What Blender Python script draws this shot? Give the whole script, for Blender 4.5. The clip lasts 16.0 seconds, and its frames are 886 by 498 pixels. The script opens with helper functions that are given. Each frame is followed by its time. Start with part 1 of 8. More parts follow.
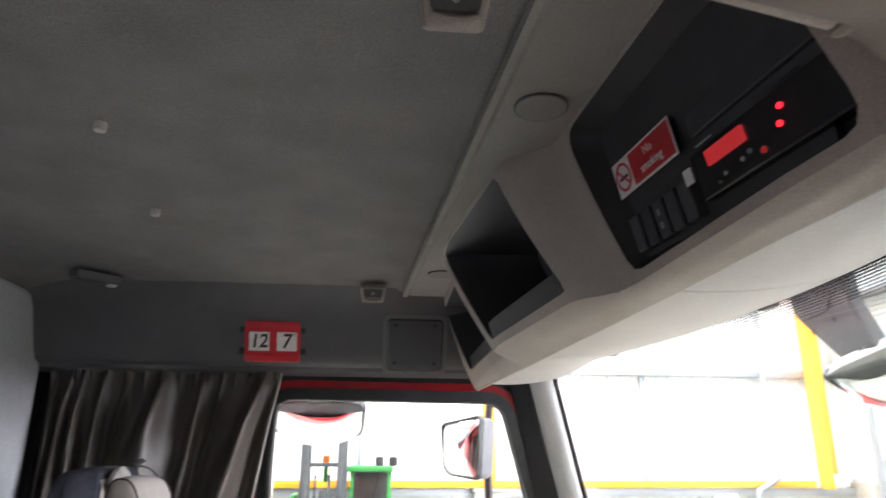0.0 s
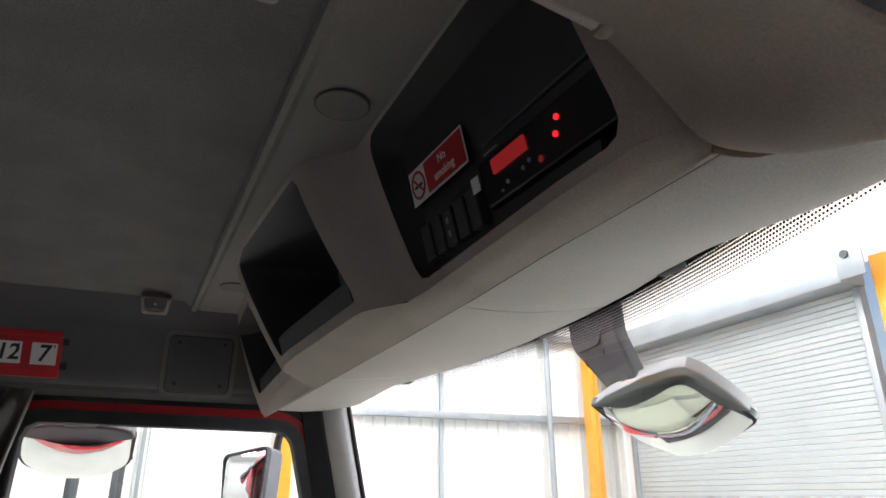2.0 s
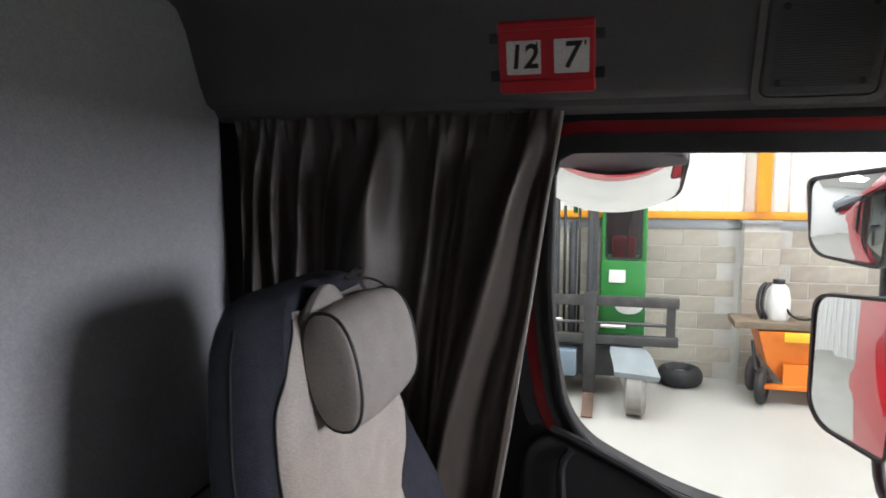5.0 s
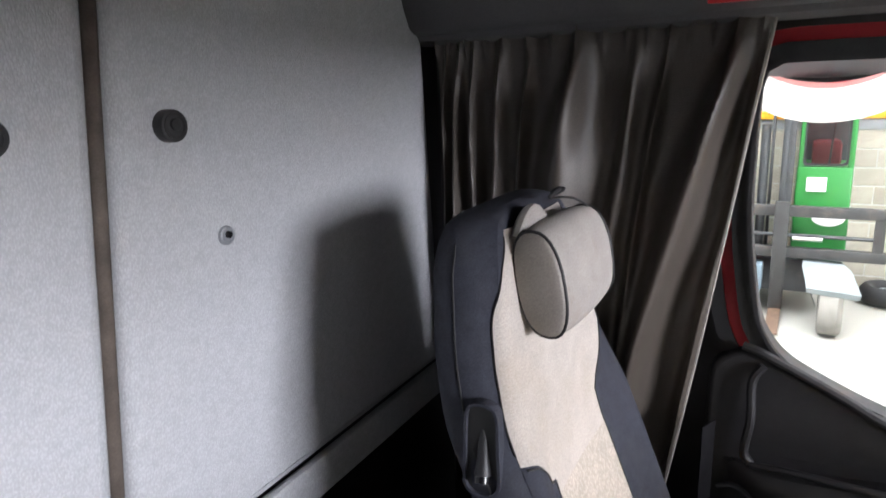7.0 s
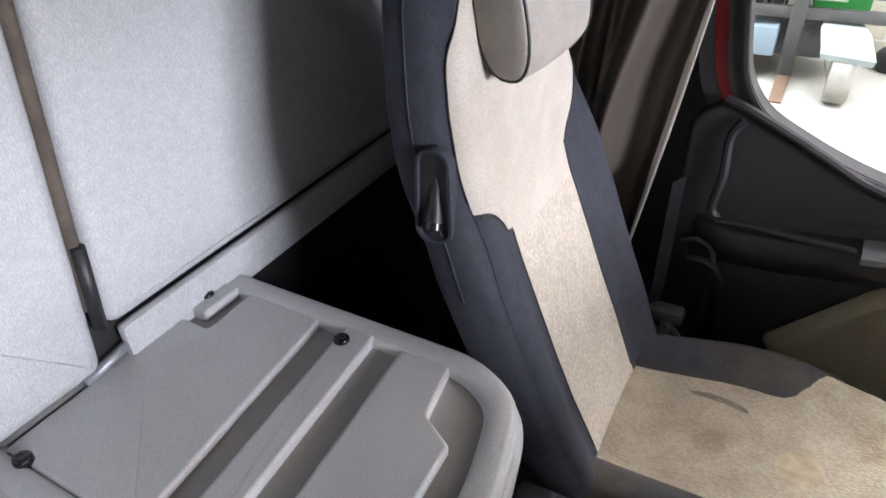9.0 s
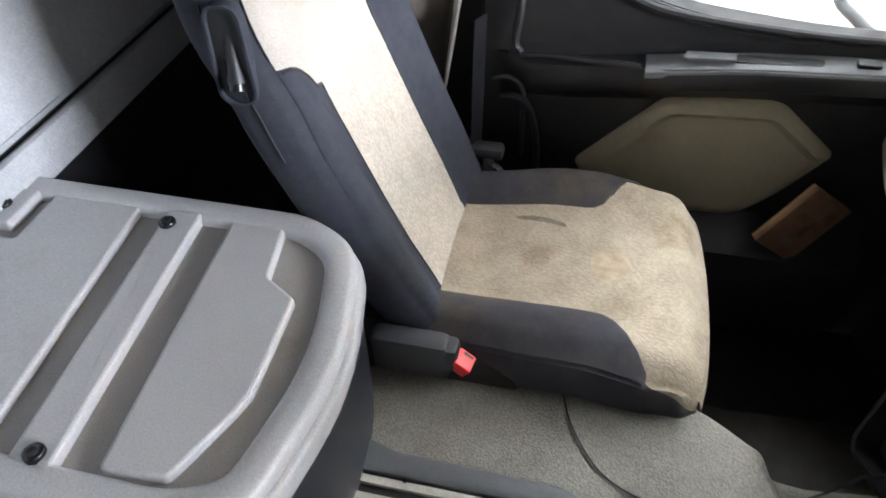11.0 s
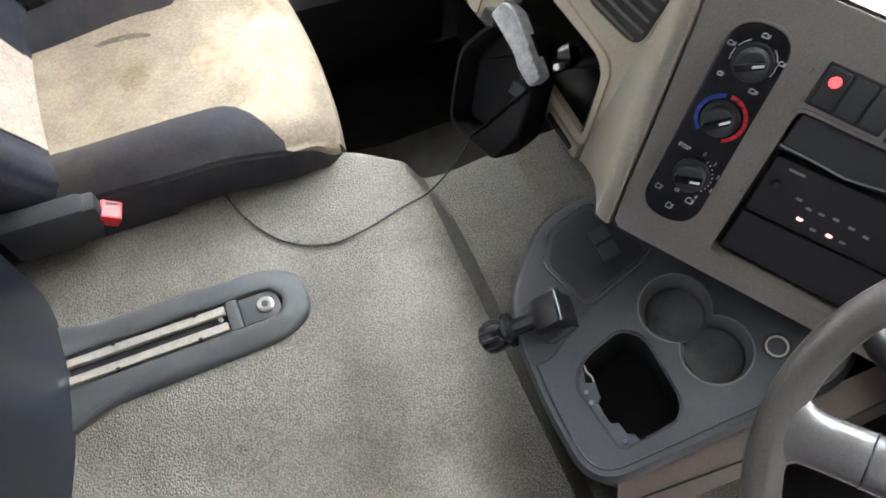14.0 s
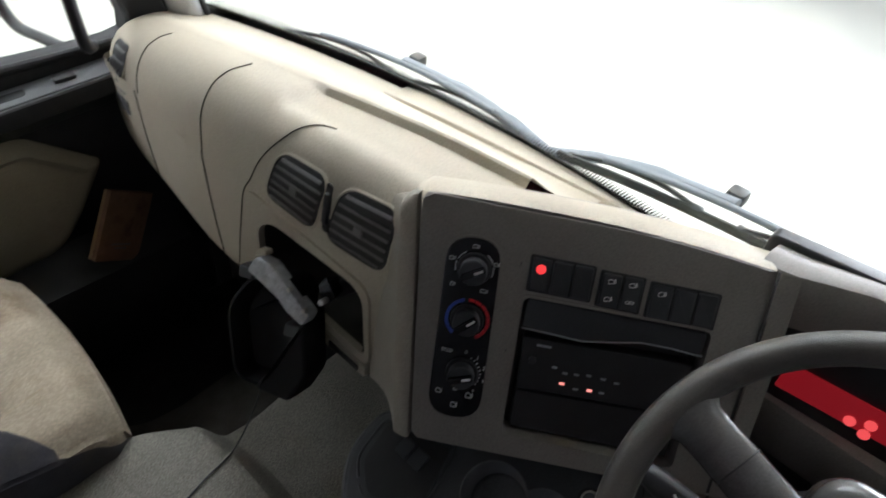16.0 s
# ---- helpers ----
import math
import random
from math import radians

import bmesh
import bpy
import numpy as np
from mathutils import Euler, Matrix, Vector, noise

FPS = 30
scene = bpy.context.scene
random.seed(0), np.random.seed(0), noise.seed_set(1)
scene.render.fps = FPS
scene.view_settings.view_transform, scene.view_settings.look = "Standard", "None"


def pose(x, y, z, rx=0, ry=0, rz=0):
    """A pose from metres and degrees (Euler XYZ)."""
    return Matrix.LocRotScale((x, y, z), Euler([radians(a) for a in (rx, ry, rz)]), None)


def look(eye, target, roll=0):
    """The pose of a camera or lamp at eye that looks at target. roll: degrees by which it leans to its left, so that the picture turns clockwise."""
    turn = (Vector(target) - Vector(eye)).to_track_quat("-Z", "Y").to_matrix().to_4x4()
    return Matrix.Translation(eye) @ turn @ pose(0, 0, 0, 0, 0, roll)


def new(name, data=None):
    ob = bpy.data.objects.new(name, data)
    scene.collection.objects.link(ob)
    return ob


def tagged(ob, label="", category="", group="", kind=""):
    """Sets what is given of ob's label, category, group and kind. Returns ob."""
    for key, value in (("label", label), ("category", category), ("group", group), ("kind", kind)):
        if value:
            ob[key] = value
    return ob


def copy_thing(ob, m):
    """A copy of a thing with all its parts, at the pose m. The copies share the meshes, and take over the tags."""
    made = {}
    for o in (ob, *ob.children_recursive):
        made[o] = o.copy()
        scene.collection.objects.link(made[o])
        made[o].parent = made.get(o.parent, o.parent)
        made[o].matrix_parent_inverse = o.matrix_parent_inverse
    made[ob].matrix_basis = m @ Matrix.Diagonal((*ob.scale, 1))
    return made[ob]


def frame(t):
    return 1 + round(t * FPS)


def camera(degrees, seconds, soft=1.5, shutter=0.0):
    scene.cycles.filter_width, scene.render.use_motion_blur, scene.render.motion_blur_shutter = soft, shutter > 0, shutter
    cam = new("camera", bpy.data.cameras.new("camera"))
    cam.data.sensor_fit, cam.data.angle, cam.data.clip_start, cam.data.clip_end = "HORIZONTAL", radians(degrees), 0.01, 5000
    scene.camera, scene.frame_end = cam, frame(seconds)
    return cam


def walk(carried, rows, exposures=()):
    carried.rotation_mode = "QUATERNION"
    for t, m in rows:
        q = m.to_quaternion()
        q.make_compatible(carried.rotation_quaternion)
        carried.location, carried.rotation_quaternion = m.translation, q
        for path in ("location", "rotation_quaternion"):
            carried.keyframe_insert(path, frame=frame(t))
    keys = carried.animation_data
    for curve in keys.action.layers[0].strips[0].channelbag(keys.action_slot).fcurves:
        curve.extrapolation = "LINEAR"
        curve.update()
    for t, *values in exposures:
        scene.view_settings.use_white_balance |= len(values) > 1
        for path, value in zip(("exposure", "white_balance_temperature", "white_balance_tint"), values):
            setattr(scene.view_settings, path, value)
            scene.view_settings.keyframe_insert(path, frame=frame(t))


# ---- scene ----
cam = camera(68.0, 16.0, shutter=0.35)
PATH = [
    (0, (-0.14, 0.083, 2.511), (0.051, 1.985, 3.098), 0.3),
    (0.5, (-0.141, 0.068, 2.506), (0.309, 1.904, 3.16), 0.0),
    (1, (-0.134, 0.072, 2.497), (0.486, 1.837, 3.204), -0.1),
    (1.5, (-0.115, 0.09, 2.487), (0.577, 1.821, 3.21), -0.1),
    (2, (-0.092, 0.118, 2.472), (0.62, 1.849, 3.177), -0.1),
    (2.5, (-0.047, 0.201, 2.484), (0.663, 1.952, 3.141), 0.0),
    (3, (-0.023, 0.413, 2.438), (0.482, 2.295, 2.89), 0.2),
    (3.5, (-0.005, 0.743, 2.436), (0.237, 2.712, 2.683), 0.3),
    (4, (-0.122, 0.896, 2.545), (-0.205, 2.893, 2.62), 0.2),
    (4.5, (-0.241, 0.952, 2.567), (-0.612, 2.914, 2.454), -0.1),
    (5, (-0.337, 0.918, 2.625), (-0.827, 2.843, 2.393), -0.3),
    (5.2, (-0.345, 0.902, 2.642), (-0.876, 2.814, 2.393), -1.0),
    (7.3, (-0.37, 0.835, 2.657), (-1.337, 2.481, 2.061), -3.0),
    (7.5, (-0.384, 0.842, 2.65), (-1.328, 2.468, 1.969), -2.6),
    (8, (-0.378, 0.87, 2.629), (-1.298, 2.422, 1.765), -2.6),
    (8.5, (-0.357, 0.889, 2.613), (-1.239, 2.368, 1.596), -2.7),
    (8.7, (-0.342, 0.897, 2.609), (-1.211, 2.35, 1.545), -2.7),
    (10.8, (-0.272, 0.875, 2.582), (-0.687, 2.25, 1.191), -2.5),
    (11, (-0.27, 0.864, 2.586), (-0.617, 2.228, 1.166), -2.2),
    (11.5, (-0.236, 0.817, 2.557), (-0.421, 2.113, 1.046), -1.6),
    (12, (-0.231, 0.785, 2.545), (-0.278, 1.938, 0.911), -0.5),
    (12.5, (-0.239, 0.77, 2.541), (-0.12, 1.769, 0.813), 2.6),
    (13, (-0.206, 0.771, 2.546), (0.062, 1.643, 0.766), 4.6),
    (13.5, (-0.167, 0.783, 2.569), (0.208, 1.599, 0.782), 5.1),
    (14, (-0.154, 0.785, 2.59), (0.279, 1.632, 0.831), 4.7),
    (14.5, (-0.133, 0.785, 2.623), (0.437, 1.688, 0.932), 4.4),
    (15, (-0.124, 0.789, 2.641), (0.646, 1.744, 1.061), 4.8),
    (15.5, (-0.124, 0.785, 2.64), (0.816, 1.756, 1.165), 5.8),
    (16, (-0.101, 0.774, 2.65), (1.007, 1.717, 1.278), 6.1),
]
walk(cam, [(t, look(eye, target, roll)) for t, eye, target, roll in PATH],
     exposures=[(0, 0.75, 6450, 22), (0.7, 0.4, 6450, 22), (1.5, 0.05, 6450, 22), (2.2, -0.38, 6450, 22), (3, -0.9, 6450, 22), (3.6, -1.1, 6450, 22), (4.2, -1.07, 6450, 22), (5.2, -0.2, 6450, 22), (7.3, 0.6, 6450, 22), (8.5, 0.65, 6450, 22), (11, 1.15, 6250, 17), (12, 1.15, 6250, 17), (13, 1.35, 6250, 17), (14, 1.92, 6250, 17), (15, 2.1, 6250, 17), (15.5, 1.25, 6250, 17), (16, -0.05, 6250, 17)])

# ---- world and lights ----
world = bpy.data.worlds.new("sky")
scene.world = world
world.use_nodes = True
wn = world.node_tree.nodes
sky = wn.new("ShaderNodeTexSky")
sky.sky_type, sky.sun_disc, sky.sun_elevation, sky.sun_rotation = "NISHITA", False, radians(38), radians(100)
world.node_tree.links.new(sky.outputs[0], wn["Background"].inputs[0])
wn["Background"].inputs[1].default_value = 0.12


def lamp(name, kind, m, energy, colour=(1, 1, 1), **more):
    data = bpy.data.lights.new(name, kind)
    data.energy, data.color = energy, colour
    if kind == "AREA":
        data.shape, data.size, data.size_y = "RECTANGLE", more["size"], more["size_y"]
    else:
        data.angle = more["angle"]
    ob = new(name, data)
    ob.matrix_world = m
    return ob


lamp("sun", "SUN", look((20, 6, 22), (0, 0, 0)), 2.0, (1, 0.95, 0.88), angle=0.02)
# daylight standing in the open goods door ahead of the truck
lamp("daylight", "AREA", look((7.3, -0.1, 3.5), (0.0, 1.5, 2.1)), 660, (0.9, 0.96, 1.0), size=2.8, size_y=2.2)

# ---- materials ----


def mat(name, base, rough=0.6, metal=0.0, spread=0.0, scale=40.0, bump=0.0, fine=400.0, wear=None, wear_scale=6.0,
        wear_at=0.55, spec=0.5, coat=0.0, island=0.0, object_random=0.0, grain=0.12):
    """A procedural surface: a base colour varied at two scales, stains of another colour, and fine relief."""
    m = bpy.data.materials.new(name)
    m.use_nodes = True
    nt = m.node_tree
    n, l = nt.nodes, nt.links
    b = n["Principled BSDF"]
    b.inputs["Roughness"].default_value, b.inputs["Metallic"].default_value = rough, metal
    b.inputs["Specular IOR Level"].default_value, b.inputs["Coat Weight"].default_value = spec, coat
    co = n.new("ShaderNodeTexCoord")
    rgb = n.new("ShaderNodeRGB")
    rgb.outputs[0].default_value = (*base, 1)
    out = rgb.outputs[0]
    if spread:
        t = n.new("ShaderNodeTexNoise")
        t.inputs["Scale"].default_value, t.inputs["Detail"].default_value = scale, 6
        l.new(co.outputs["Object"], t.inputs["Vector"])
        mr = n.new("ShaderNodeMapRange")
        mr.inputs[1].default_value, mr.inputs[2].default_value = 0.3, 0.7
        mr.inputs[3].default_value, mr.inputs[4].default_value = 1 - spread, 1 + spread
        l.new(t.outputs[0], mr.inputs[0])
        mul = n.new("ShaderNodeMix")
        mul.data_type, mul.blend_type = "RGBA", "MULTIPLY"
        mul.inputs[0].default_value = 1
        l.new(out, mul.inputs[6]), l.new(mr.outputs[0], mul.inputs[7])
        out = mul.outputs[2]
    if wear:
        t = n.new("ShaderNodeTexNoise")
        t.inputs["Scale"].default_value, t.inputs["Detail"].default_value = wear_scale, 8
        t.inputs["Roughness"].default_value = 0.65
        l.new(co.outputs["Object"], t.inputs["Vector"])
        mr = n.new("ShaderNodeMapRange")
        mr.inputs[1].default_value, mr.inputs[2].default_value = wear_at, wear_at + 0.2
        l.new(t.outputs[0], mr.inputs[0])
        mx = n.new("ShaderNodeMix")
        mx.data_type = "RGBA"
        l.new(mr.outputs[0], mx.inputs[0]), l.new(out, mx.inputs[6])
        mx.inputs[7].default_value = (*wear, 1)
        out = mx.outputs[2]
    if island or object_random:
        src = n.new("ShaderNodeNewGeometry").outputs["Random Per Island"] if island else n.new("ShaderNodeObjectInfo").outputs["Random"]
        amount = island or object_random
        mr = n.new("ShaderNodeMapRange")
        mr.inputs[3].default_value, mr.inputs[4].default_value = 1 - amount, 1 + amount
        l.new(src, mr.inputs[0])
        mul = n.new("ShaderNodeMix")
        mul.data_type, mul.blend_type = "RGBA", "MULTIPLY"
        mul.inputs[0].default_value = 1
        l.new(out, mul.inputs[6]), l.new(mr.outputs[0], mul.inputs[7])
        out = mul.outputs[2]
    if spread and metal < 0.9:  # fine grain
        t, mr, mul = n.new("ShaderNodeTexNoise"), n.new("ShaderNodeMapRange"), n.new("ShaderNodeMix")
        t.inputs["Scale"].default_value, t.inputs["Detail"].default_value = min(fine, 420.0), 2
        l.new(co.outputs["Object"], t.inputs["Vector"])
        mr.inputs[1].default_value, mr.inputs[2].default_value = 0.3, 0.7
        mr.inputs[3].default_value, mr.inputs[4].default_value = 1 - grain, 1 + grain
        mul.data_type, mul.blend_type = "RGBA", "MULTIPLY"
        mul.inputs[0].default_value = 1
        l.new(t.outputs[0], mr.inputs[0]), l.new(out, mul.inputs[6]), l.new(mr.outputs[0], mul.inputs[7])
        out = mul.outputs[2]
    l.new(out, b.inputs["Base Color"])
    if bump:
        t = n.new("ShaderNodeTexNoise")
        t.inputs["Scale"].default_value, t.inputs["Detail"].default_value = fine, 3
        l.new(co.outputs["Object"], t.inputs["Vector"])
        bp = n.new("ShaderNodeBump")
        bp.inputs["Strength"].default_value, bp.inputs["Distance"].default_value = bump, 0.002
        l.new(t.outputs[0], bp.inputs["Height"]), l.new(bp.outputs[0], b.inputs["Normal"])
    return m


def glass(name, tint=(0.93, 0.97, 0.95), gloss=1.0):
    """A thin pane: clear, with a mirror gloss that grows at grazing angles."""
    m = bpy.data.materials.new(name)
    m.use_nodes = True
    n, l = m.node_tree.nodes, m.node_tree.links
    tr, gl, lw, mx = n.new("ShaderNodeBsdfTransparent"), n.new("ShaderNodeBsdfGlossy"), n.new("ShaderNodeLayerWeight"), n.new("ShaderNodeMixShader")
    pw, sc = n.new("ShaderNodeMath"), n.new("ShaderNodeMath")
    tr.inputs[0].default_value = (*tint, 1)
    gl.inputs["Roughness"].default_value = 0.02
    lw.inputs[0].default_value = 0.5
    pw.operation, pw.inputs[1].default_value = "POWER", 4.0
    sc.operation, sc.inputs[1].default_value, sc.inputs[2].default_value = "MULTIPLY_ADD", 0.5 * gloss, 0.02 * gloss
    l.new(lw.outputs["Facing"], pw.inputs[0]), l.new(pw.outputs[0], sc.inputs[0]), l.new(sc.outputs[0], mx.inputs[0])
    l.new(tr.outputs[0], mx.inputs[1]), l.new(gl.outputs[0], mx.inputs[2])
    l.new(mx.outputs[0], n["Material Output"].inputs[0])
    return m


def glow(name, colour, strength):
    m = bpy.data.materials.new(name)
    m.use_nodes = True
    b = m.node_tree.nodes["Principled BSDF"]
    b.inputs["Base Color"].default_value = (*[0.2 * c for c in colour], 1)
    b.inputs["Emission Color"].default_value, b.inputs["Emission Strength"].default_value = (*colour, 1), strength
    return m


def weave(m, scale, amount=0.35, axis_scale=(1, 1, 1), tone=0.0):
    """Adds a woven relief to a cloth, and with tone darker hollows between its threads."""
    n, l = m.node_tree.nodes, m.node_tree.links
    b = n["Principled BSDF"]
    co, mp, vo, bp = n.new("ShaderNodeTexCoord"), n.new("ShaderNodeMapping"), n.new("ShaderNodeTexVoronoi"), n.new("ShaderNodeBump")
    mp.inputs["Scale"].default_value = axis_scale
    vo.inputs["Scale"].default_value = scale
    bp.inputs["Strength"].default_value, bp.inputs["Distance"].default_value = amount, 0.002
    l.new(co.outputs["Object"], mp.inputs[0]), l.new(mp.outputs[0], vo.inputs["Vector"])
    l.new(vo.outputs["Distance"], bp.inputs["Height"]), l.new(bp.outputs[0], b.inputs["Normal"])
    if tone:
        mr, mul = n.new("ShaderNodeMapRange"), n.new("ShaderNodeMix")
        mr.inputs[1].default_value, mr.inputs[2].default_value = 0.1, 0.65
        mr.inputs[3].default_value, mr.inputs[4].default_value = 1 + 0.6 * tone, 1 - tone
        mul.data_type, mul.blend_type = "RGBA", "MULTIPLY"
        mul.inputs[0].default_value = 1
        old = b.inputs["Base Color"].links[0].from_socket
        l.new(vo.outputs["Distance"], mr.inputs[0]), l.new(old, mul.inputs[6]), l.new(mr.outputs[0], mul.inputs[7])
        l.new(mul.outputs[2], b.inputs["Base Color"])
    return m


CEIL = weave(mat("roof_felt", (0.2, 0.196, 0.188), 0.95, spread=0.12, scale=9, wear=(0.155, 0.15, 0.142), wear_scale=2.5, spec=0.15), 480, 0.5, (1, 0.6, 1), 0.12)
PELMET = mat("header_plastic", (0.095, 0.095, 0.098), 0.75, spread=0.06, scale=12, bump=0.25, fine=900, wear=(0.13, 0.127, 0.124), wear_scale=4)
GREIGE = mat("console_plastic", (0.355, 0.314, 0.273), 0.6, spread=0.05, scale=10, bump=0.25, fine=1100, wear=(0.27, 0.238, 0.205), wear_scale=5, wear_at=0.55)
VISOR = mat("visor_vinyl", (0.46, 0.45, 0.435), 0.6, spread=0.04, scale=6, bump=0.2, fine=900, wear=(0.45, 0.44, 0.42), wear_scale=3)
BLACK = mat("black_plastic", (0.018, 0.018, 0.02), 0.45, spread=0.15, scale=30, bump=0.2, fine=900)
GLOSSBLACK = mat("black_gloss", (0.01, 0.01, 0.012), 0.25, spread=0.1, scale=20)
RUBBER = mat("rubber", (0.02, 0.02, 0.021), 0.7, spread=0.25, scale=30, bump=0.2, fine=300)
RED = mat("red_paint", (0.38, 0.008, 0.016), 0.35, coat=0.15, spread=0.08, scale=8, wear=(0.25, 0.02, 0.022), wear_scale=7, wear_at=0.62)
SILVER = mat("pillar_plastic", (0.58, 0.595, 0.6), 0.34, spread=0.04, scale=10, bump=0.15, fine=900)
WALLFAB = weave(mat("wall_fabric", (0.47, 0.485, 0.5), 0.95, spread=0.05, scale=60, grain=0.05, wear=(0.41, 0.43, 0.45), wear_scale=3, spec=0.15), 430, 0.35, (1, 1, 0.4), 0.12)
LID = mat("locker_plastic", (0.47, 0.47, 0.478), 0.33, spread=0.04, scale=8, bump=0.14, fine=900, wear=(0.43, 0.42, 0.415), wear_scale=6)
LOCKDARK = mat("locker_front", (0.014, 0.018, 0.029), 0.3, spec=0.6, spread=0.1, scale=14, bump=0.35, fine=700)
NAVY = weave(mat("seat_side_cloth", (0.04, 0.043, 0.056), 0.85, spread=0.14, scale=60, wear=(0.055, 0.057, 0.066), wear_scale=8, spec=0.25), 700, 0.3, tone=0.15)
GRUBBY = weave(mat("soiled_navy_cloth", (0.05, 0.049, 0.056), 0.9, spread=0.15, scale=18, wear=(0.085, 0.073, 0.062), wear_scale=6, wear_at=0.45, spec=0.2), 700, 0.3, tone=0.1)
CREAM = weave(mat("seat_cloth", (0.5, 0.46, 0.41), 0.9, spread=0.07, scale=25, wear=(0.44, 0.39, 0.33), wear_scale=5, wear_at=0.5, spec=0.2), 700, 0.3, tone=0.08)
DIRTY = weave(mat("soiled_seat_cloth", (0.375, 0.315, 0.235), 0.9, spread=0.14, scale=14, wear=(0.25, 0.195, 0.13), wear_scale=8, wear_at=0.52, spec=0.2), 130, 0.4, (1, 1.7, 1), 0.15)
INSERT = weave(mat("seat_insert_cloth", (0.5, 0.45, 0.38), 0.9, spread=0.08, scale=20, wear=(0.4, 0.34, 0.26), wear_scale=6, wear_at=0.56, spec=0.2), 120, 0.45, (1, 1.8, 1), 0.17)
PILLOW = weave(mat("headrest_cloth", (0.36, 0.335, 0.31), 0.9, spread=0.06, scale=22, wear=(0.3, 0.26, 0.22), wear_scale=9, spec=0.2), 1300, 0.25)
CARPET = weave(mat("rubber_mat", (0.25, 0.238, 0.2), 0.75, spread=0.1, scale=6, wear=(0.18, 0.168, 0.14), wear_scale=5, wear_at=0.5, spec=0.35), 300, 0.85, (1, 1, 1), 0.3)
FOOTMAT = mat("floor_mat", (0.03, 0.03, 0.03), 0.85, spread=0.2, scale=20, bump=0.5, fine=400)
DASH = mat("dash_cream", (0.46, 0.41, 0.318), 0.55, spread=0.04, scale=7, bump=0.3, fine=1000, wear=(0.45, 0.39, 0.31), wear_scale=4, wear_at=0.55)
TAUPE = mat("fascia_taupe", (0.225, 0.204, 0.184), 0.5, spread=0.05, scale=10, bump=0.2, fine=1000, wear=(0.2, 0.175, 0.15), wear_scale=6)
CONTOP = mat("console_top_grey", (0.047, 0.05, 0.054), 0.5, spread=0.1, scale=15, bump=0.25, fine=900, wear=(0.075, 0.074, 0.072), wear_scale=9, wear_at=0.58)
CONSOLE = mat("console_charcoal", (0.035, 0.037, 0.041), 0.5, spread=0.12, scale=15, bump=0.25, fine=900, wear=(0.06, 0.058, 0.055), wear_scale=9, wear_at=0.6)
CHROME = mat("bare_steel", (0.6, 0.58, 0.54), 0.3, 1.0, spread=0.12, scale=40)
CURTAIN = weave(mat("curtain_satin", (0.074, 0.062, 0.051), 0.4, spread=0.08, scale=30, spec=0.55), 420, 0.25, tone=0.2)
MIRROR = mat("mirror_silver", (0.76, 0.77, 0.775), 0.02, 1.0)
WHITE = mat("white_print", (0.75, 0.74, 0.72), 0.5, spread=0.04, scale=30)
INK = mat("black_print", (0.015, 0.015, 0.015), 0.5)
SIGNRED = mat("sign_red", (0.5, 0.012, 0.02), 0.4, spread=0.06, scale=20)
TAGRED = mat("frame_red", (0.55, 0.02, 0.03), 0.4, spread=0.08, scale=14)
PALEPLASTIC = mat("mirror_pale_grey", (0.42, 0.43, 0.43), 0.45, spread=0.06, scale=12, bump=0.15, fine=700)
GREYPLASTIC = mat("mirror_grey", (0.16, 0.175, 0.2), 0.5, spread=0.06, scale=12, bump=0.15, fine=700)
PANE = glass("clear_pane")
STEEL = mat("galvanised", (0.36, 0.38, 0.4), 0.5, 0.6, spread=0.1, scale=3)
ORANGE = mat("orange_paint", (0.85, 0.34, 0.02), 0.45, spread=0.06, scale=4, wear=(0.6, 0.25, 0.03), wear_scale=5, wear_at=0.62)
CLAD = mat("white_cladding", (0.76, 0.76, 0.74), 0.5, spread=0.04, scale=1.2)
BLOCK = mat("concrete_block", (0.4, 0.365, 0.305), 0.9, spread=0.12, scale=9, bump=0.6, fine=90, object_random=0.13)
MORTAR = mat("mortar", (0.5, 0.49, 0.46), 0.9, spread=0.1, scale=9, bump=0.4, fine=120)
SLAB = mat("floor_concrete", (0.37, 0.36, 0.325), 0.6, spread=0.1, scale=0.9, bump=0.1, fine=60, wear=(0.36, 0.34, 0.29), wear_scale=0.9, wear_at=0.56)
GREEN = mat("green_paint", (0.02, 0.19, 0.04), 0.4, spread=0.1, scale=4, wear=(0.03, 0.2, 0.03), wear_scale=6)
MAST = mat("mast_steel", (0.07, 0.075, 0.08), 0.5, 0.3, spread=0.2, scale=6, wear=(0.13, 0.12, 0.11), wear_scale=7)
FORK = mat("worn_fork", (0.055, 0.055, 0.055), 0.55, 0.3, spread=0.2, scale=6, wear=(0.12, 0.1, 0.08), wear_scale=6)
CARD = mat("cardboard", (0.42, 0.28, 0.15), 0.85, spread=0.1, scale=5)
TIMBER = mat("timber", (0.17, 0.125, 0.085), 0.75, spread=0.2, scale=6)

# ---- building tools ----


def finish(name, bm, material, sharp=38):
    for f in bm.faces:
        f.smooth = len(f.verts) < 5
    bmesh.ops.recalc_face_normals(bm, faces=bm.faces[:])
    for e in bm.edges:
        if len(e.link_faces) == 2 and e.calc_face_angle(0) > radians(sharp):
            e.smooth = False
    me = bpy.data.meshes.new(name)
    bm.to_mesh(me)
    bm.free()
    for m in material if isinstance(material, (list, tuple)) else [material]:
        me.materials.append(m)
    return me


def part(name, bm, material, parent=None, label="", at=None):
    ob = new(name, finish(name, bm, material))
    if parent is not None:
        ob.parent = parent
    if at is not None:
        ob.matrix_basis = at
    return tagged(ob, label)


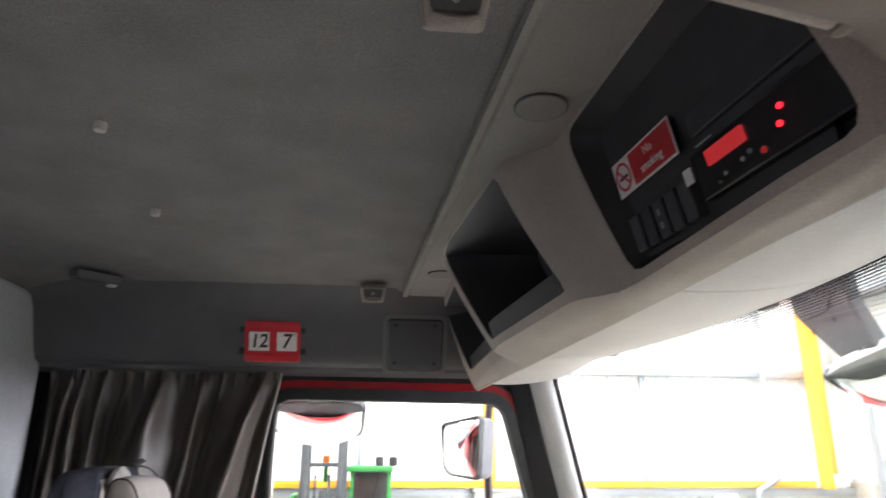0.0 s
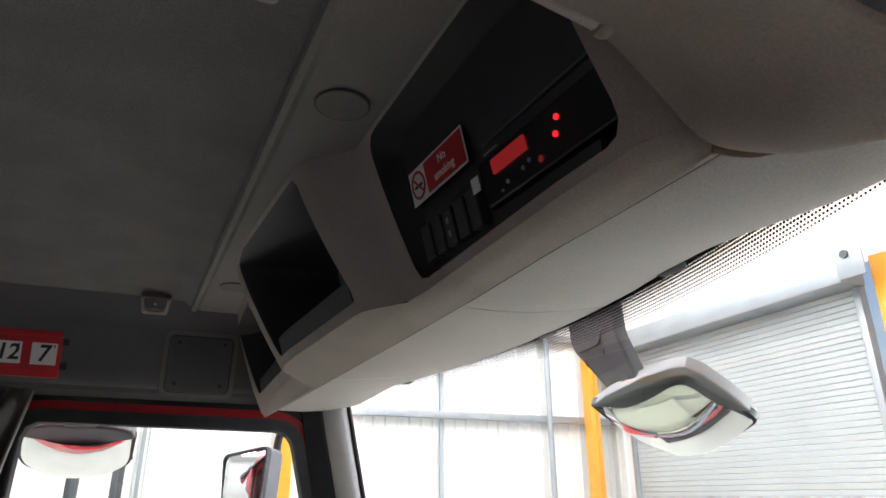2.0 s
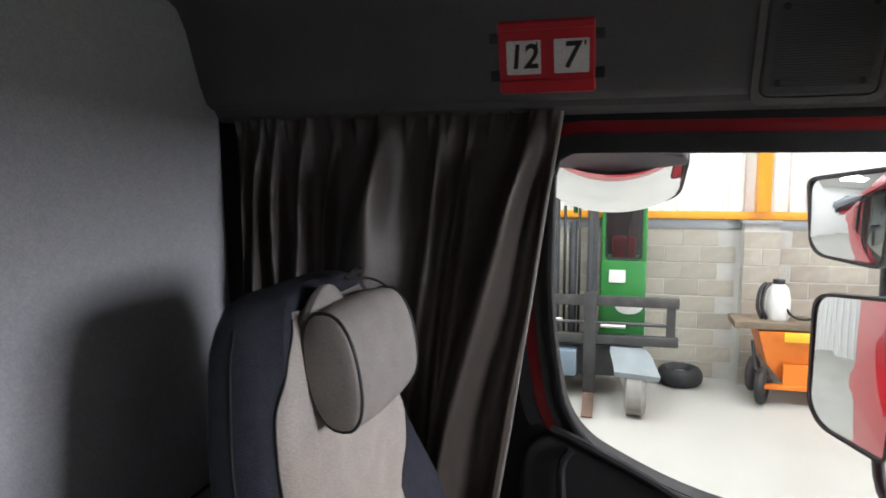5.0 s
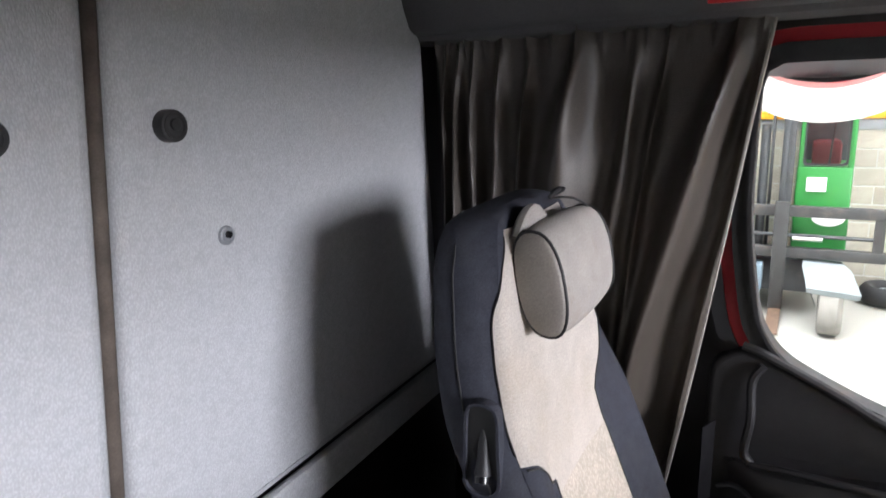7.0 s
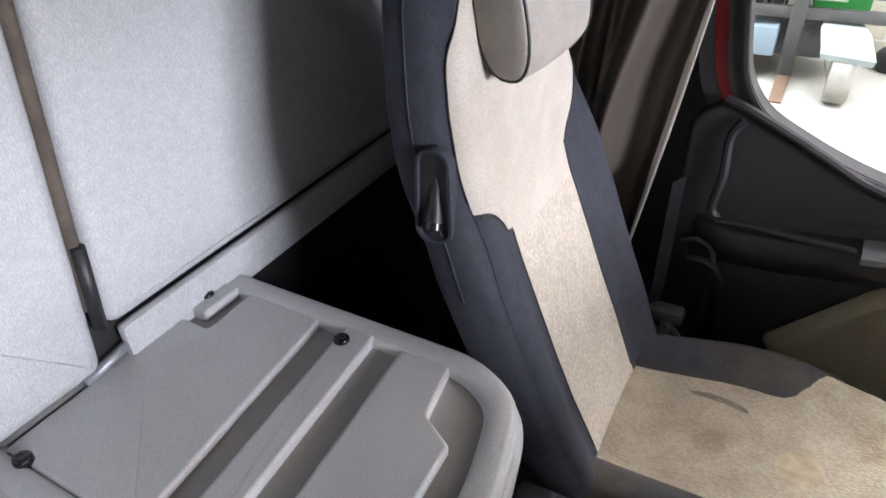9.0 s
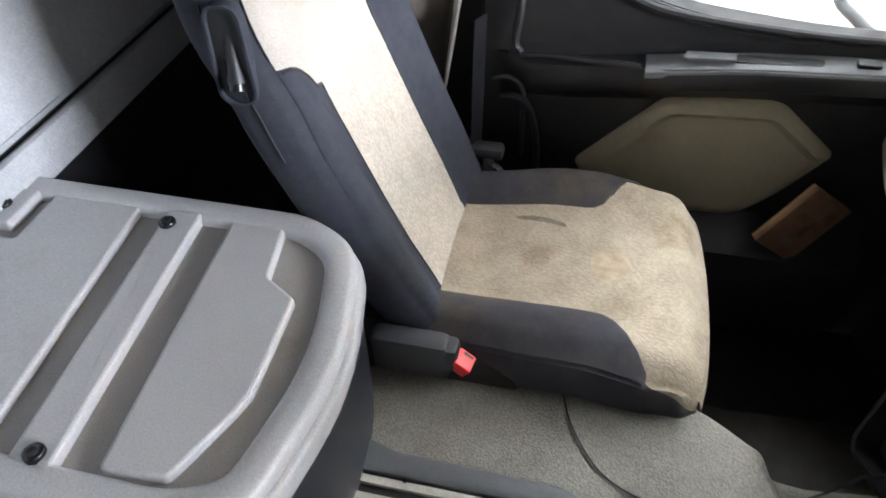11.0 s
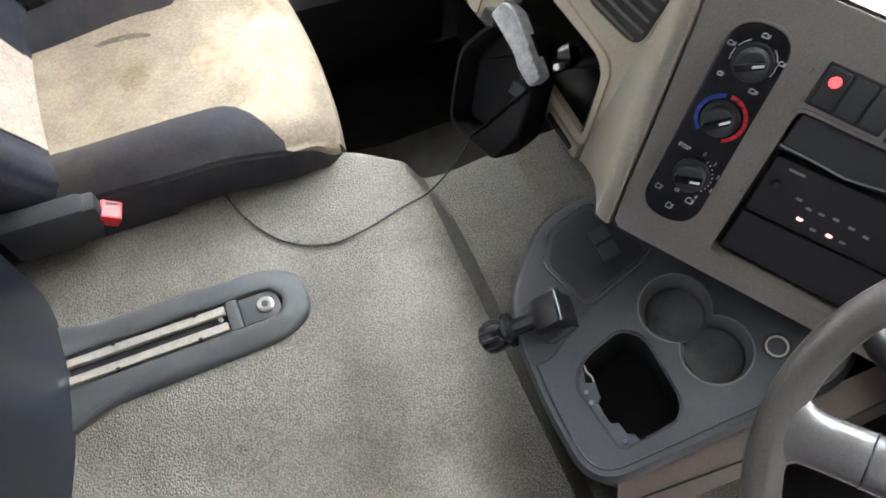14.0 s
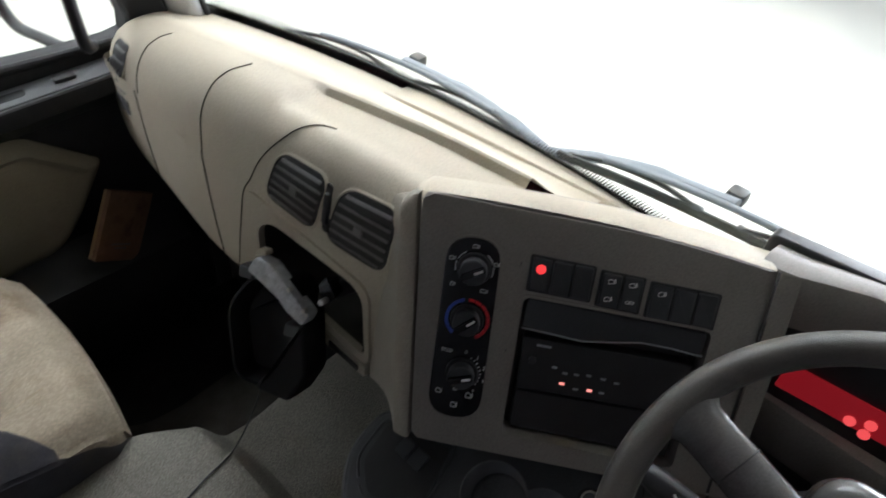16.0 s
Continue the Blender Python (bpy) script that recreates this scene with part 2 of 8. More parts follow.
def thing(name, label, category, group="", kind="", at=None):
    ob = new(name)
    ob.empty_display_size = 0.05
    if at is not None:
        ob.matrix_basis = at
    return tagged(ob, label, category, group, kind)


def box(x0, x1, y0, y1, z0, z1, r=0.0, seg=2, bm=None):
    bm = bm or bmesh.new()
    made = bmesh.ops.create_cube(bm, size=1)["verts"]
    for v in made:
        v.co = Vector(((x0 + x1) / 2 + v.co.x * (x1 - x0), (y0 + y1) / 2 + v.co.y * (y1 - y0), (z0 + z1) / 2 + v.co.z * (z1 - z0)))
    if r:
        edges = list({e for v in made for e in v.link_edges})
        bmesh.ops.bevel(bm, geom=edges, offset=r, segments=seg, profile=0.5, affect="EDGES")
    return bm


def grid(rows, bm=None, close_u=False, close_v=False, cap=False):
    """A skin over rows of points."""
    bm = bm or bmesh.new()
    vs = [[bm.verts.new(p) for p in r] for r in rows]
    nu, nv = len(vs), len(vs[0])
    for i in range(nu if close_u else nu - 1):
        for j in range(nv if close_v else nv - 1):
            a, b, c, d = vs[i][j], vs[(i + 1) % nu][j], vs[(i + 1) % nu][(j + 1) % nv], vs[i][(j + 1) % nv]
            try:
                bm.faces.new((a, b, c, d))
            except ValueError:
                pass
    if cap:
        bm.faces.new(vs[0]), bm.faces.new(vs[-1])
    return bm


def thick(bm, t):
    """Gives a skin a thickness t against its normals."""
    bmesh.ops.recalc_face_normals(bm, faces=bm.faces[:])
    bmesh.ops.solidify(bm, geom=bm.faces[:], thickness=t)
    return bm


def tube(points, r, seg=10, bm=None, flat=1.0, cap=True):
    """A round bar along a line of points; r may be one radius or one for each point."""
    bm = bm or bmesh.new()
    pts = [Vector(p) for p in points]
    rs = r if isinstance(r, (list, tuple)) else [r] * len(pts)
    up, rows = Vector((0, 0, 1)), []
    for i, p in enumerate(pts):
        d = (pts[min(i + 1, len(pts) - 1)] - pts[max(i - 1, 0)]).normalized()
        if abs(d.dot(up)) > 0.95:
            up = Vector((0, 1, 0)) if abs(d.y) < 0.9 else Vector((1, 0, 0))
        a = d.cross(up).normalized()
        b = a.cross(d).normalized()
        up = b
        rows.append([p + rs[i] * (a * math.cos(k) + b * flat * math.sin(k)) for k in [2 * math.pi * j / seg for j in range(seg)]])
    return grid(rows, bm, close_v=True, cap=cap)


def bend(points, n=8):
    """A smooth line through points (Catmull-Rom)."""
    p = [Vector(q) for q in points]
    p = [2 * p[0] - p[1], *p, 2 * p[-1] - p[-2]]
    out = []
    for i in range(1, len(p) - 2):
        for k in range(n):
            t = k / n
            a, b, c, d = p[i - 1], p[i], p[i + 1], p[i + 2]
            out.append(0.5 * (2 * b + (c - a) * t + (2 * a - 5 * b + 4 * c - d) * t * t + (3 * b - a - 3 * c + d) * t ** 3))
    return out + [p[-2]]


def rounded(points, r, n=5):
    """A closed outline in two numbers with its corners rounded; r may differ corner by corner."""
    out, k = [], len(points)
    for i, p in enumerate(points):
        p, a, b = Vector(p), Vector(points[i - 1]), Vector(points[(i + 1) % k])
        ri = r[i] if isinstance(r, (list, tuple)) else r
        ri = min(ri, (a - p).length * 0.49, (b - p).length * 0.49)
        s, e = p + (a - p).normalized() * ri, p + (b - p).normalized() * ri
        for j in range(n + 1):
            t = j / n
            out.append((1 - t) ** 2 * s + 2 * t * (1 - t) * p + t * t * e)
    return out


def disc(c, r, n=24):
    return [Vector((c[0] + r * math.cos(2 * math.pi * i / n), c[1] + r * math.sin(2 * math.pi * i / n))) for i in range(n)]


def plate(outline, depth, m=None, bevel=0.0, seg=2, bm=None, side=-1):
    """A flat piece: an outline in the frame m (x right, y up, z out of the front), its front at z 0, depth behind it."""
    bm = bm or bmesh.new()
    m = m or Matrix()
    if bevel:
        c = Vector((sum(p[0] for p in outline) / len(outline), sum(p[1] for p in outline) / len(outline)))
        inner = inset(outline, bevel)
        loops = [([Vector((*p[:2], -depth)) for p in outline])]
        for i in range(seg + 1):
            a = math.pi / 2 * i / seg
            loops.append([Vector((o[0] + (q[0] - o[0]) * (1 - math.cos(a)), o[1] + (q[1] - o[1]) * (1 - math.cos(a)), -bevel + bevel * math.sin(a))) for o, q in zip(outline, inner)])
    else:
        loops = [[Vector((*p[:2], -depth)) for p in outline], [Vector((*p[:2], 0)) for p in outline]]
    return grid([[m @ p for p in lp] for lp in loops], bm, close_v=True, cap=True)


def inset(outline, d):
    """The outline moved inwards by d."""
    n = len(outline)
    area = sum(outline[i - 1][0] * outline[i][1] - outline[i][0] * outline[i - 1][1] for i in range(n))
    s = 1 if area > 0 else -1
    out = []
    for i in range(n):
        a, p, b = Vector(outline[i - 1][:2]), Vector(outline[i][:2]), Vector(outline[(i + 1) % n][:2])
        e, f = (p - a), (b - p)
        e = e.normalized() if e.length > 1e-9 else f.normalized()
        f = f.normalized() if f.length > 1e-9 else e
        nn = Vector((-e.y - f.y, e.x + f.x)) * s
        if nn.length < 1e-6:
            nn = Vector((-e.y, e.x)) * s
        nn.normalize()
        out.append(p + nn * d / max(0.5, abs(nn.dot(Vector((-e.y, e.x)) * s))))
    return out


def resample(outline, n):
    """n points at even steps round a closed outline."""
    p = [Vector(q[:2]) for q in outline]
    seg = [(p[(i + 1) % len(p)] - p[i]).length for i in range(len(p))]
    total, out, i, run = sum(seg), [], 0, 0.0
    for k in range(n):
        s = total * k / n
        while i < len(p) - 1 and run + seg[i] < s:
            run += seg[i]
            i += 1
        out.append(p[i].lerp(p[(i + 1) % len(p)], (s - run) / max(seg[i], 1e-9)))
    return out


def ring(outer, inner, depth, m=None, bm=None):
    """A flat piece with one opening; both outlines have as many points and start near each other."""
    bm = bm or bmesh.new()
    m = m or Matrix()
    loops = [[Vector((*p[:2], z)) for p in o] for o, z in ((outer, -depth), (outer, 0), (inner, 0), (inner, -depth))]
    return grid([[m @ p for p in lp] for lp in loops], bm, close_u=True, close_v=True)


def sheet(outer, holes, depth, m=None):
    """A flat piece with any number of openings."""
    bm = bmesh.new()
    m = m or Matrix()
    for loop in (outer, *holes):
        vs = [bm.verts.new((*p[:2], 0)) for p in loop]
        for a, b in zip(vs, vs[1:] + vs[:1]):
            bm.edges.new((a, b))
    bmesh.ops.triangle_fill(bm, use_beauty=True, use_dissolve=False, edges=bm.edges[:], normal=(0, 0, 1))
    thick(bm, depth)
    bm.transform(m)
    return bm


def hollow(outline, depth, wall=0.004, m=None, bm=None, taper=0.0, rim=0.0):
    """A tray: an open recess of that outline, its mouth at z 0, with a wall of real thickness and a floor."""
    bm = bm or bmesh.new()
    m = m or Matrix()
    o2, lo = inset(outline, -wall), inset(outline, taper)
    loops = [[(*p, -depth - wall) for p in o2], [(*p, rim) for p in o2], [(*p, rim) for p in outline], [(*p, -depth) for p in lo]]
    return grid([[m @ Vector(p) for p in lp] for lp in loops], bm, close_v=True, cap=True)


def frame_of(o, right, up):
    """A frame with its origin at o, x to the right and y up along the given ways, z out."""
    r = Vector(right).normalized()
    n = r.cross(Vector(up)).normalized()
    u = n.cross(r)
    return Matrix(((r.x, u.x, n.x, o[0]), (r.y, u.y, n.y, o[1]), (r.z, u.z, n.z, o[2]), (0, 0, 0, 1)))


def words(name, text, size, m, material, parent=None, depth=0.0006, align="CENTER", bold=0.0, slant=0.0):
    """Raised lettering in the built-in font, lying in the frame m."""
    cu = bpy.data.curves.new(name, "FONT")
    cu.body, cu.size, cu.extrude, cu.align_x, cu.align_y = text, size, depth, align, "CENTER"
    cu.offset, cu.shear = bold, slant
    tmp = bpy.data.objects.new(name, cu)
    me = bpy.data.meshes.new_from_object(tmp)
    bpy.data.objects.remove(tmp)
    me.materials.clear()
    me.materials.append(material)
    me.transform(m)
    ob = new(name, me)
    if parent is not None:
        ob.parent = parent
    return ob


def smoothstep(a, b, x):
    t = min(1.0, max(0.0, (x - a) / (b - a)))
    return t * t * (3 - 2 * t)


def lerp_line(pts, x):
    """Straight interpolation through (x, value) pairs."""
    if x <= pts[0][0]:
        return pts[0][1]
    for (a, va), (b, vb) in zip(pts, pts[1:]):
        if x <= b:
            return va + (vb - va) * (x - a) / (b - a)
    return pts[-1][1]


def span(a, b, n):
    return [a + (b - a) * i / (n - 1) for i in range(n)]

# ---- the hall in which the truck stands ----
GROUND, SIDE, FRONT = -0.2, 10.3, 7.4
ROOFLIGHT = glow("rooflight_sheet", (0.95, 0.985, 1.0), 24.0)

ground = part("floor", box(-150, 200, -150, 150, GROUND - 0.3, GROUND), SLAB)
tagged(ground, "pale worn concrete floor of the hall", "floor", kind="structure")


def cladding(length, height, pitch=0.2, rib=0.03):
    """Upright profiled sheet: x along the wall, z up, ribs towards -y."""
    xs, n = [], int(length / pitch)
    for i in range(n):
        for f, d in ((0, 0), (0.62, 0), (0.72, -rib), (0.9, -rib)):
            xs.append(((i + f) * pitch, d))
    xs.append((length, 0))
    return thick(grid([[(x, y, z) for x, y in xs] for z in (0, height)]), 0.004)


wall_side = part("wall_side", box(-14, FRONT + 0.2, SIDE, SIDE + 0.22, GROUND, 1.98), MORTAR)
tagged(wall_side, "grey concrete block wall with white cladding above", "wall", kind="structure")
part("cladding", cladding(22, 6.4), CLAD, wall_side, "white profiled steel sheet", Matrix.Translation((-14, SIDE + 0.1, 1.98)))
part("ledge", box(-14, FRONT - 0.02, SIDE - 0.02, SIDE + 0.1, 1.86, 1.98, 0.004), STEEL, wall_side, "grey folded steel ledge")
for z in (3.66, 5.1, 6.5):
    part("sheeting_rail", box(-14, FRONT - 0.05, SIDE - 0.06, SIDE + 0.06, z, z + 0.12, 0.01), STEEL, wall_side)
for x in (-2.45, -0.36, 4.05):
    part("cladding_post", box(x, x + 0.05, SIDE + 0.02, SIDE + 0.07, 1.98, 8.3), STEEL, wall_side)
part("wall_rail", box(-14, 6.72, SIDE - 0.07, SIDE + 0.0, 1.99, 2.09, 0.006), ORANGE, wall_side, "orange painted steel rail")

wall_front = part("wall_front", box(FRONT - 0.02, FRONT + 0.2, 9.68, SIDE - 0.002, GROUND, 2.12), MORTAR)
tagged(wall_front, "block and cladding end wall with roller shutter and open goods door", "wall", kind="structure")
M90 = Matrix.Rotation(radians(-90), 4, "Z")
part("cladding", cladding(0.8, 6.3), CLAD, wall_front, "white profiled steel sheet", Matrix.Translation((FRONT + 0.05, 10.4, 2.12)) @ M90)
part("cladding", cladding(17.6, 3.3), CLAD, wall_front, "white profiled steel sheet", Matrix.Translation((FRONT + 0.05, 9.6, 5.1)) @ M90)
part("cladding", cladding(6, 6.0), CLAD, wall_front, "white profiled steel sheet", Matrix.Translation((FRONT + 0.05, -2.0, GROUND)) @ M90)
for z in (3.66, 6.5):
    part("sheeting_rail", box(FRONT - 0.08, FRONT, 9.6, SIDE, z, z + 0.12, 0.01), STEEL, wall_front)
wall_rear = tagged(part("wall_rear", cladding(19, 8.6), CLAD, at=Matrix.Translation((-14, -8.5, GROUND)) @ Matrix.Rotation(radians(90), 4, "Z")), "white cladding end wall of the hall", "wall", kind="structure")
# unseen dark wall, added to cut the light through the driver's doorway
wall_light_block = tagged(part("wall_light_block", cladding(14.5, 8.6), mat("grey_cladding", (0.04, 0.04, 0.04), 0.7, spread=0.1, scale=1.5), at=Matrix.Translation((0.5, -0.75, GROUND)) @ Matrix.Rotation(radians(180), 4, "Z")), "unseen dark grey wall added beside the truck to hold back light", "wall", kind="structure")
wall_return = tagged(part("wall_return", cladding(7.8, 8.6), CLAD, at=Matrix.Translation((0.5, -8.5, GROUND)) @ Matrix.Rotation(radians(90), 4, "Z")), "white cladding return wall ahead of the truck", "wall", kind="structure")
wall_away = tagged(part("wall_away", cladding(7.0, 8.6), CLAD, at=Matrix.Translation((7.5, -8.5, GROUND)) @ Matrix.Rotation(radians(180), 4, "Z")), "white cladding wall on the far side of the hall", "wall", kind="structure")
hall_roof = tagged(part("ceiling_hall", box(-14.2, FRONT + 0.2, -8.7, SIDE + 0.3, 8.35, 8.5), CLAD), "white sheeted roof of the hall with rooflights", "ceiling", kind="structure")
for x in (-11, -7.5, -4, -0.5, 3, 5.8):
    part("rooflight", box(x, x + 1.1, 1.5, 9.6, 8.31, 8.345), ROOFLIGHT, hall_roof, "bright translucent rooflight strip")

crane_post = thing("steel_column", "orange painted steel column in the hall corner", "column", group="steel columns")
part("web", box(6.78, 6.81, SIDE - 0.34, SIDE - 0.06, 1.98, 8.3), ORANGE, crane_post)
part("flange", box(6.72, 6.82, SIDE - 0.36, SIDE - 0.34, 1.98, 8.3), ORANGE, crane_post)
part("stiffener", box(6.87, 6.95, SIDE - 0.3, SIDE - 0.04, 2.2, 4.6, 0.01), ORANGE, crane_post)
crane_post2 = thing("steel_column", "orange painted steel column standing on a block pier", "column", group="steel columns")
part("shaft", box(1.5, 1.66, SIDE - 0.2, SIDE - 0.02, 2.09, 8.3, 0.006), ORANGE, crane_post2)
pier = thing("block_pier", "grey concrete block pier against the hall wall", "pier", kind="structure")
part("core", box(1.36, 1.78, SIDE - 0.21, SIDE - 0.002, GROUND, 1.95), MORTAR, pier)
part("cap", box(1.32, 1.82, SIDE - 0.25, SIDE - 0.025, 1.951, 1.984), STEEL, pier)
crane_beam = thing("crane_beam", "orange painted steel beam under the hall roof", "beam")
part("beam", box(FRONT - 0.55, FRONT - 0.3, -8, 9.95, 5.95, 6.3, 0.01), ORANGE, crane_beam)
door_beam = thing("door_beam", "orange painted steel lintel beside the roller shutter", "beam")
part("beam", box(FRONT - 0.3, FRONT - 0.06, 9.5, 10.2, 4.62, 4.86, 0.01), ORANGE, door_beam)
motor = thing("shutter_motor", "grey roller shutter motor with blue cap", "motor")
part("housing", box(FRONT - 0.45, FRONT - 0.12, 9.45, 9.7, 4.87, 5.2, 0.02), STEEL, motor)
part("cap", tube([(FRONT - 0.5, 9.72, 5.0), (FRONT - 0.5, 10.0, 5.0)], 0.08, 14), mat("blue_cap", (0.03, 0.1, 0.3), 0.4), motor, "blue motor cap")

shutter = thing("roller_shutter", "closed grey ribbed steel roller shutter", "shutter")
for i in range(66):
    z = GROUND + 0.02 + i * 0.0755
    part("slat", box(FRONT - 0.05, FRONT - 0.02, 5.22, 9.58, z, z + 0.07, 0.008, 1), mat_slat if i else (mat_slat := mat("shutter_slat", (0.46, 0.48, 0.48), 0.5, 0.2, spread=0.04, scale=2)), shutter)
for y in (5.14, 9.58):
    part("guide", box(FRONT - 0.1, FRONT + 0.02, y, y + 0.09, GROUND, 5.0, 0.005), STEEL, shutter)
part("hood", box(FRONT - 0.42, FRONT, 5.1, 9.7, 4.8, 5.12, 0.03), STEEL, shutter, "grey steel hood")
part("bracket", box(FRONT - 0.44, FRONT - 0.42, 4.78, 5.12, 4.82, 5.34, 0.004), STEEL, shutter, "galvanised end plate")
part("shaft_end", tube([(FRONT - 0.47, 4.98, 5.1), (FRONT - 0.41, 4.98, 5.1)], 0.05, 14), MAST, shutter, "dark shaft end")
door_post = thing("steel_column", "orange painted door post beside the open goods door", "column", group="steel columns")
part("shaft", box(FRONT - 0.14, FRONT + 0.05, 4.72, 4.92, GROUND, 5.1, 0.006), ORANGE, door_post)
copy_thing(door_post, Matrix.Translation((0, -6.9, 0)))

# ---- cab shell ----
CEILING, BACK, IN, MID, FOLD = 2.96, -1.12, 2.2, 1.27, 1.22  # roof lining, rear wall, passenger side, middle of the cab


def radial(outline, c, n=96):
    """Points of a closed outline at even angles round c."""
    out = []
    k = len(outline)
    for i in range(n):
        a = 2 * math.pi * i / n
        d = Vector((math.cos(a), math.sin(a)))
        best = None
        for j in range(k):
            p, q = Vector(outline[j][:2]) - Vector(c), Vector(outline[(j + 1) % k][:2]) - Vector(c)
            e = q - p
            den = d.x * e.y - d.y * e.x
            if abs(den) < 1e-12:
                continue
            t, s = (p.x * e.y - p.y * e.x) / den, (p.x * d.y - p.y * d.x) / den
            if t > 0 and -1e-6 <= s <= 1 + 1e-6 and (best is None or t > best):
                best = t
        out.append(Vector(c) + d * best)
    return out


WINDOW = rounded([(-0.44, 2.66), (-0.445, 2.36), (-0.405, 2.11), (-0.15, 1.985), (0.2, 1.945), (0.44, 1.945), (0.385, 2.17), (0.262, 2.655)],
                 [0.045, 0.1, 0.09, 0.2, 0.1, 0.04, 0.3, 0.05], 6)
WC = (-0.03, 2.32)
WIN = radial(WINDOW, WC, 120)


def grown(d):
    return radial(inset(WINDOW, -d), WC, 120)




def shifted(y):
    return frame_of((0, y, 0), (1, 0, 0), (0, 0, 1))


def cab_side(outer_y, sign):
    """The painted side of the cab with the door's window opening."""
    m = frame_of((0, outer_y, 0), (1, 0, 0), (0, 0, 1))
    outer = radial([(-1.25, 3.05), (-1.25, 1.0), (0.62, 1.0), (0.62, 1.95), (0.47, 2.72), (0.3, 3.05)], WC, 120)
    return ring(outer, grown(0.075), 0.05 * sign, m)


door = thing("door_1", "closed passenger door, red frame with dark inner trim and beige panel", "door", kind="structure")
part("outer_panel", cab_side(2.3, 1), RED, door, "glossy red painted steel")
part("window_frame", ring(grown(0.062), grown(0.014), 0.05, shifted(2.205)), RED, door, "red painted window frame")
part("window_seal", ring(grown(0.036), WIN, 0.05, shifted(2.192)), RUBBER, door, "black rubber window seal")
part("inner_seal", ring(grown(0.008), grown(0.001), 0.006, shifted(2.184)), RUBBER, door, "black rubber lip")
part("frame_seal", ring(grown(0.088), grown(0.06), 0.06, shifted(2.2)), RUBBER, door, "black rubber door seal")
pane = part("pane", plate(inset(WIN, -0.01), 0.005, shifted(2.225)), PANE, door, "clear window glass")
pane.visible_shadow = False

wall_left = tagged(part("wall_left", ring(radial([(-1.2, 2.98), (-1.2, 1.0), (0.6, 1.0), (0.62, 1.95), (0.44, 2.76), (0.3, 2.98)], WC, 120), grown(0.086), 0.04, shifted(2.235)), BLACK),
                   "dark inner side of the cab round the door", "wall", kind="structure")

# driver's side: the door stands open, only its frame is there
OPENING = radial(rounded([(-0.5, 2.79), (-0.5, 1.12), (0.46, 1.12), (0.52, 1.95), (0.48, 2.1), (0.345, 2.702), (0.0, 2.748)], 0.04), WC, 120)
DRIVER = 2 * FOLD - IN
wall_right = tagged(part("wall_right", ring(radial([(-1.2, 2.98), (-1.2, 1.0), (0.6, 1.0), (0.62, 1.95), (0.44, 2.8), (0.3, 2.98)], WC, 120), OPENING, 0.05, shifted(DRIVER + 0.0)), BLACK),
                    "dark inner side of the cab round the open driver doorway", "wall", kind="structure")
part("door_frame", ring(radial([(-1.25, 3.05), (-1.25, 1.0), (0.62, 1.0), (0.62, 1.95), (0.47, 2.72), (0.3, 3.05)], WC, 120), OPENING, 0.04, shifted(DRIVER - 0.05)), RED, wall_right, "red painted steel door frame")
part("door_seal", ring(OPENING, radial(inset(OPENING, 0.03), WC, 120), 0.042, shifted(DRIVER + 0.003)), mat("seal_rubber", (0.03, 0.031, 0.04), 0.4, spread=0.2, scale=30, bump=0.08, fine=120), wall_right, "black rubber door seal")

wall_back = tagged(part("wall_back", box(BACK - 0.06, BACK - 0.02, 0.3, 2.24, 1.0, 3.0), BLACK), "rear wall of the cab lined in grey cloth", "wall", kind="structure")


def padded(y0, y1, z0, z1, slant0=0.0, slant1=0.0, r=0.02):
    """A cloth-covered board against the rear wall, its side edges slanting."""
    o = rounded([(y0, z0), (y1, z0), (y1 + slant1, z1), (y0 + slant0, z1)], [0.03, 0.02, 0.05, 0.03])
    return plate(o, 0.03, frame_of((BACK, 0, 0), (0, 1, 0), (0, 0, 1)), r, 3)


part("lining_board", padded(1.286, 2.17, 1.985, 2.945, 0.115, -0.03), WALLFAB, wall_back, "light grey cloth-covered board")
part("lining_board", padded(0.36, 1.258, 1.93, 2.945, 0.0, 0.122), WALLFAB, wall_back, "light grey cloth-covered board")
part("joint_strip", tube([(BACK - 0.012, 1.276, 2.03), (BACK - 0.012, 1.389, 2.94)], 0.0105, 8), mat("brown_strap", (0.1, 0.08, 0.065), 0.8, spread=0.3, scale=25), wall_back, "brown strap along the joint")
part("joint_end", tube([(BACK - 0.002, 1.276, 2.0), (BACK - 0.002, 1.29, 2.13)], 0.0105, 8), BLACK, wall_back, "black strap end")
part("skirt", box(BACK - 0.015, BACK + 0.006, 1.3, 2.17, 1.9, 1.98, 0.008), WALLFAB, wall_back, "grey cloth valance below the board")
part("skirt", box(BACK - 0.015, BACK + 0.006, 0.4, 1.25, 1.84, 1.925, 0.008), WALLFAB, wall_back, "grey cloth valance below the board")
part("rod", tube([(BACK - 0.004, 1.225, 1.93), (BACK - 0.004, 1.31, 1.945)], 0.008, 8), STEEL, wall_back, "bare steel rod in the joint")


def button(y, z, r, material, label):
    c = thing("wall_button", label, "button", group="buttons on the rear wall")
    high = 0.012 if material == BLACK else 0.0
    m = frame_of((BACK + 0.006 + high, y, z), (0, 1, 0), (0, 0, 1))
    part("head", plate(disc((0, 0), r, 22), 0.012 + high, m, 0.003), material, c)
    part("collar", ring(disc((0, 0), r * 0.8, 22), disc((0, 0), r * 0.62, 22), 0.003, m @ Matrix.Translation((0, 0, 0.0015))), RUBBER if material == BLACK else STEEL, c)
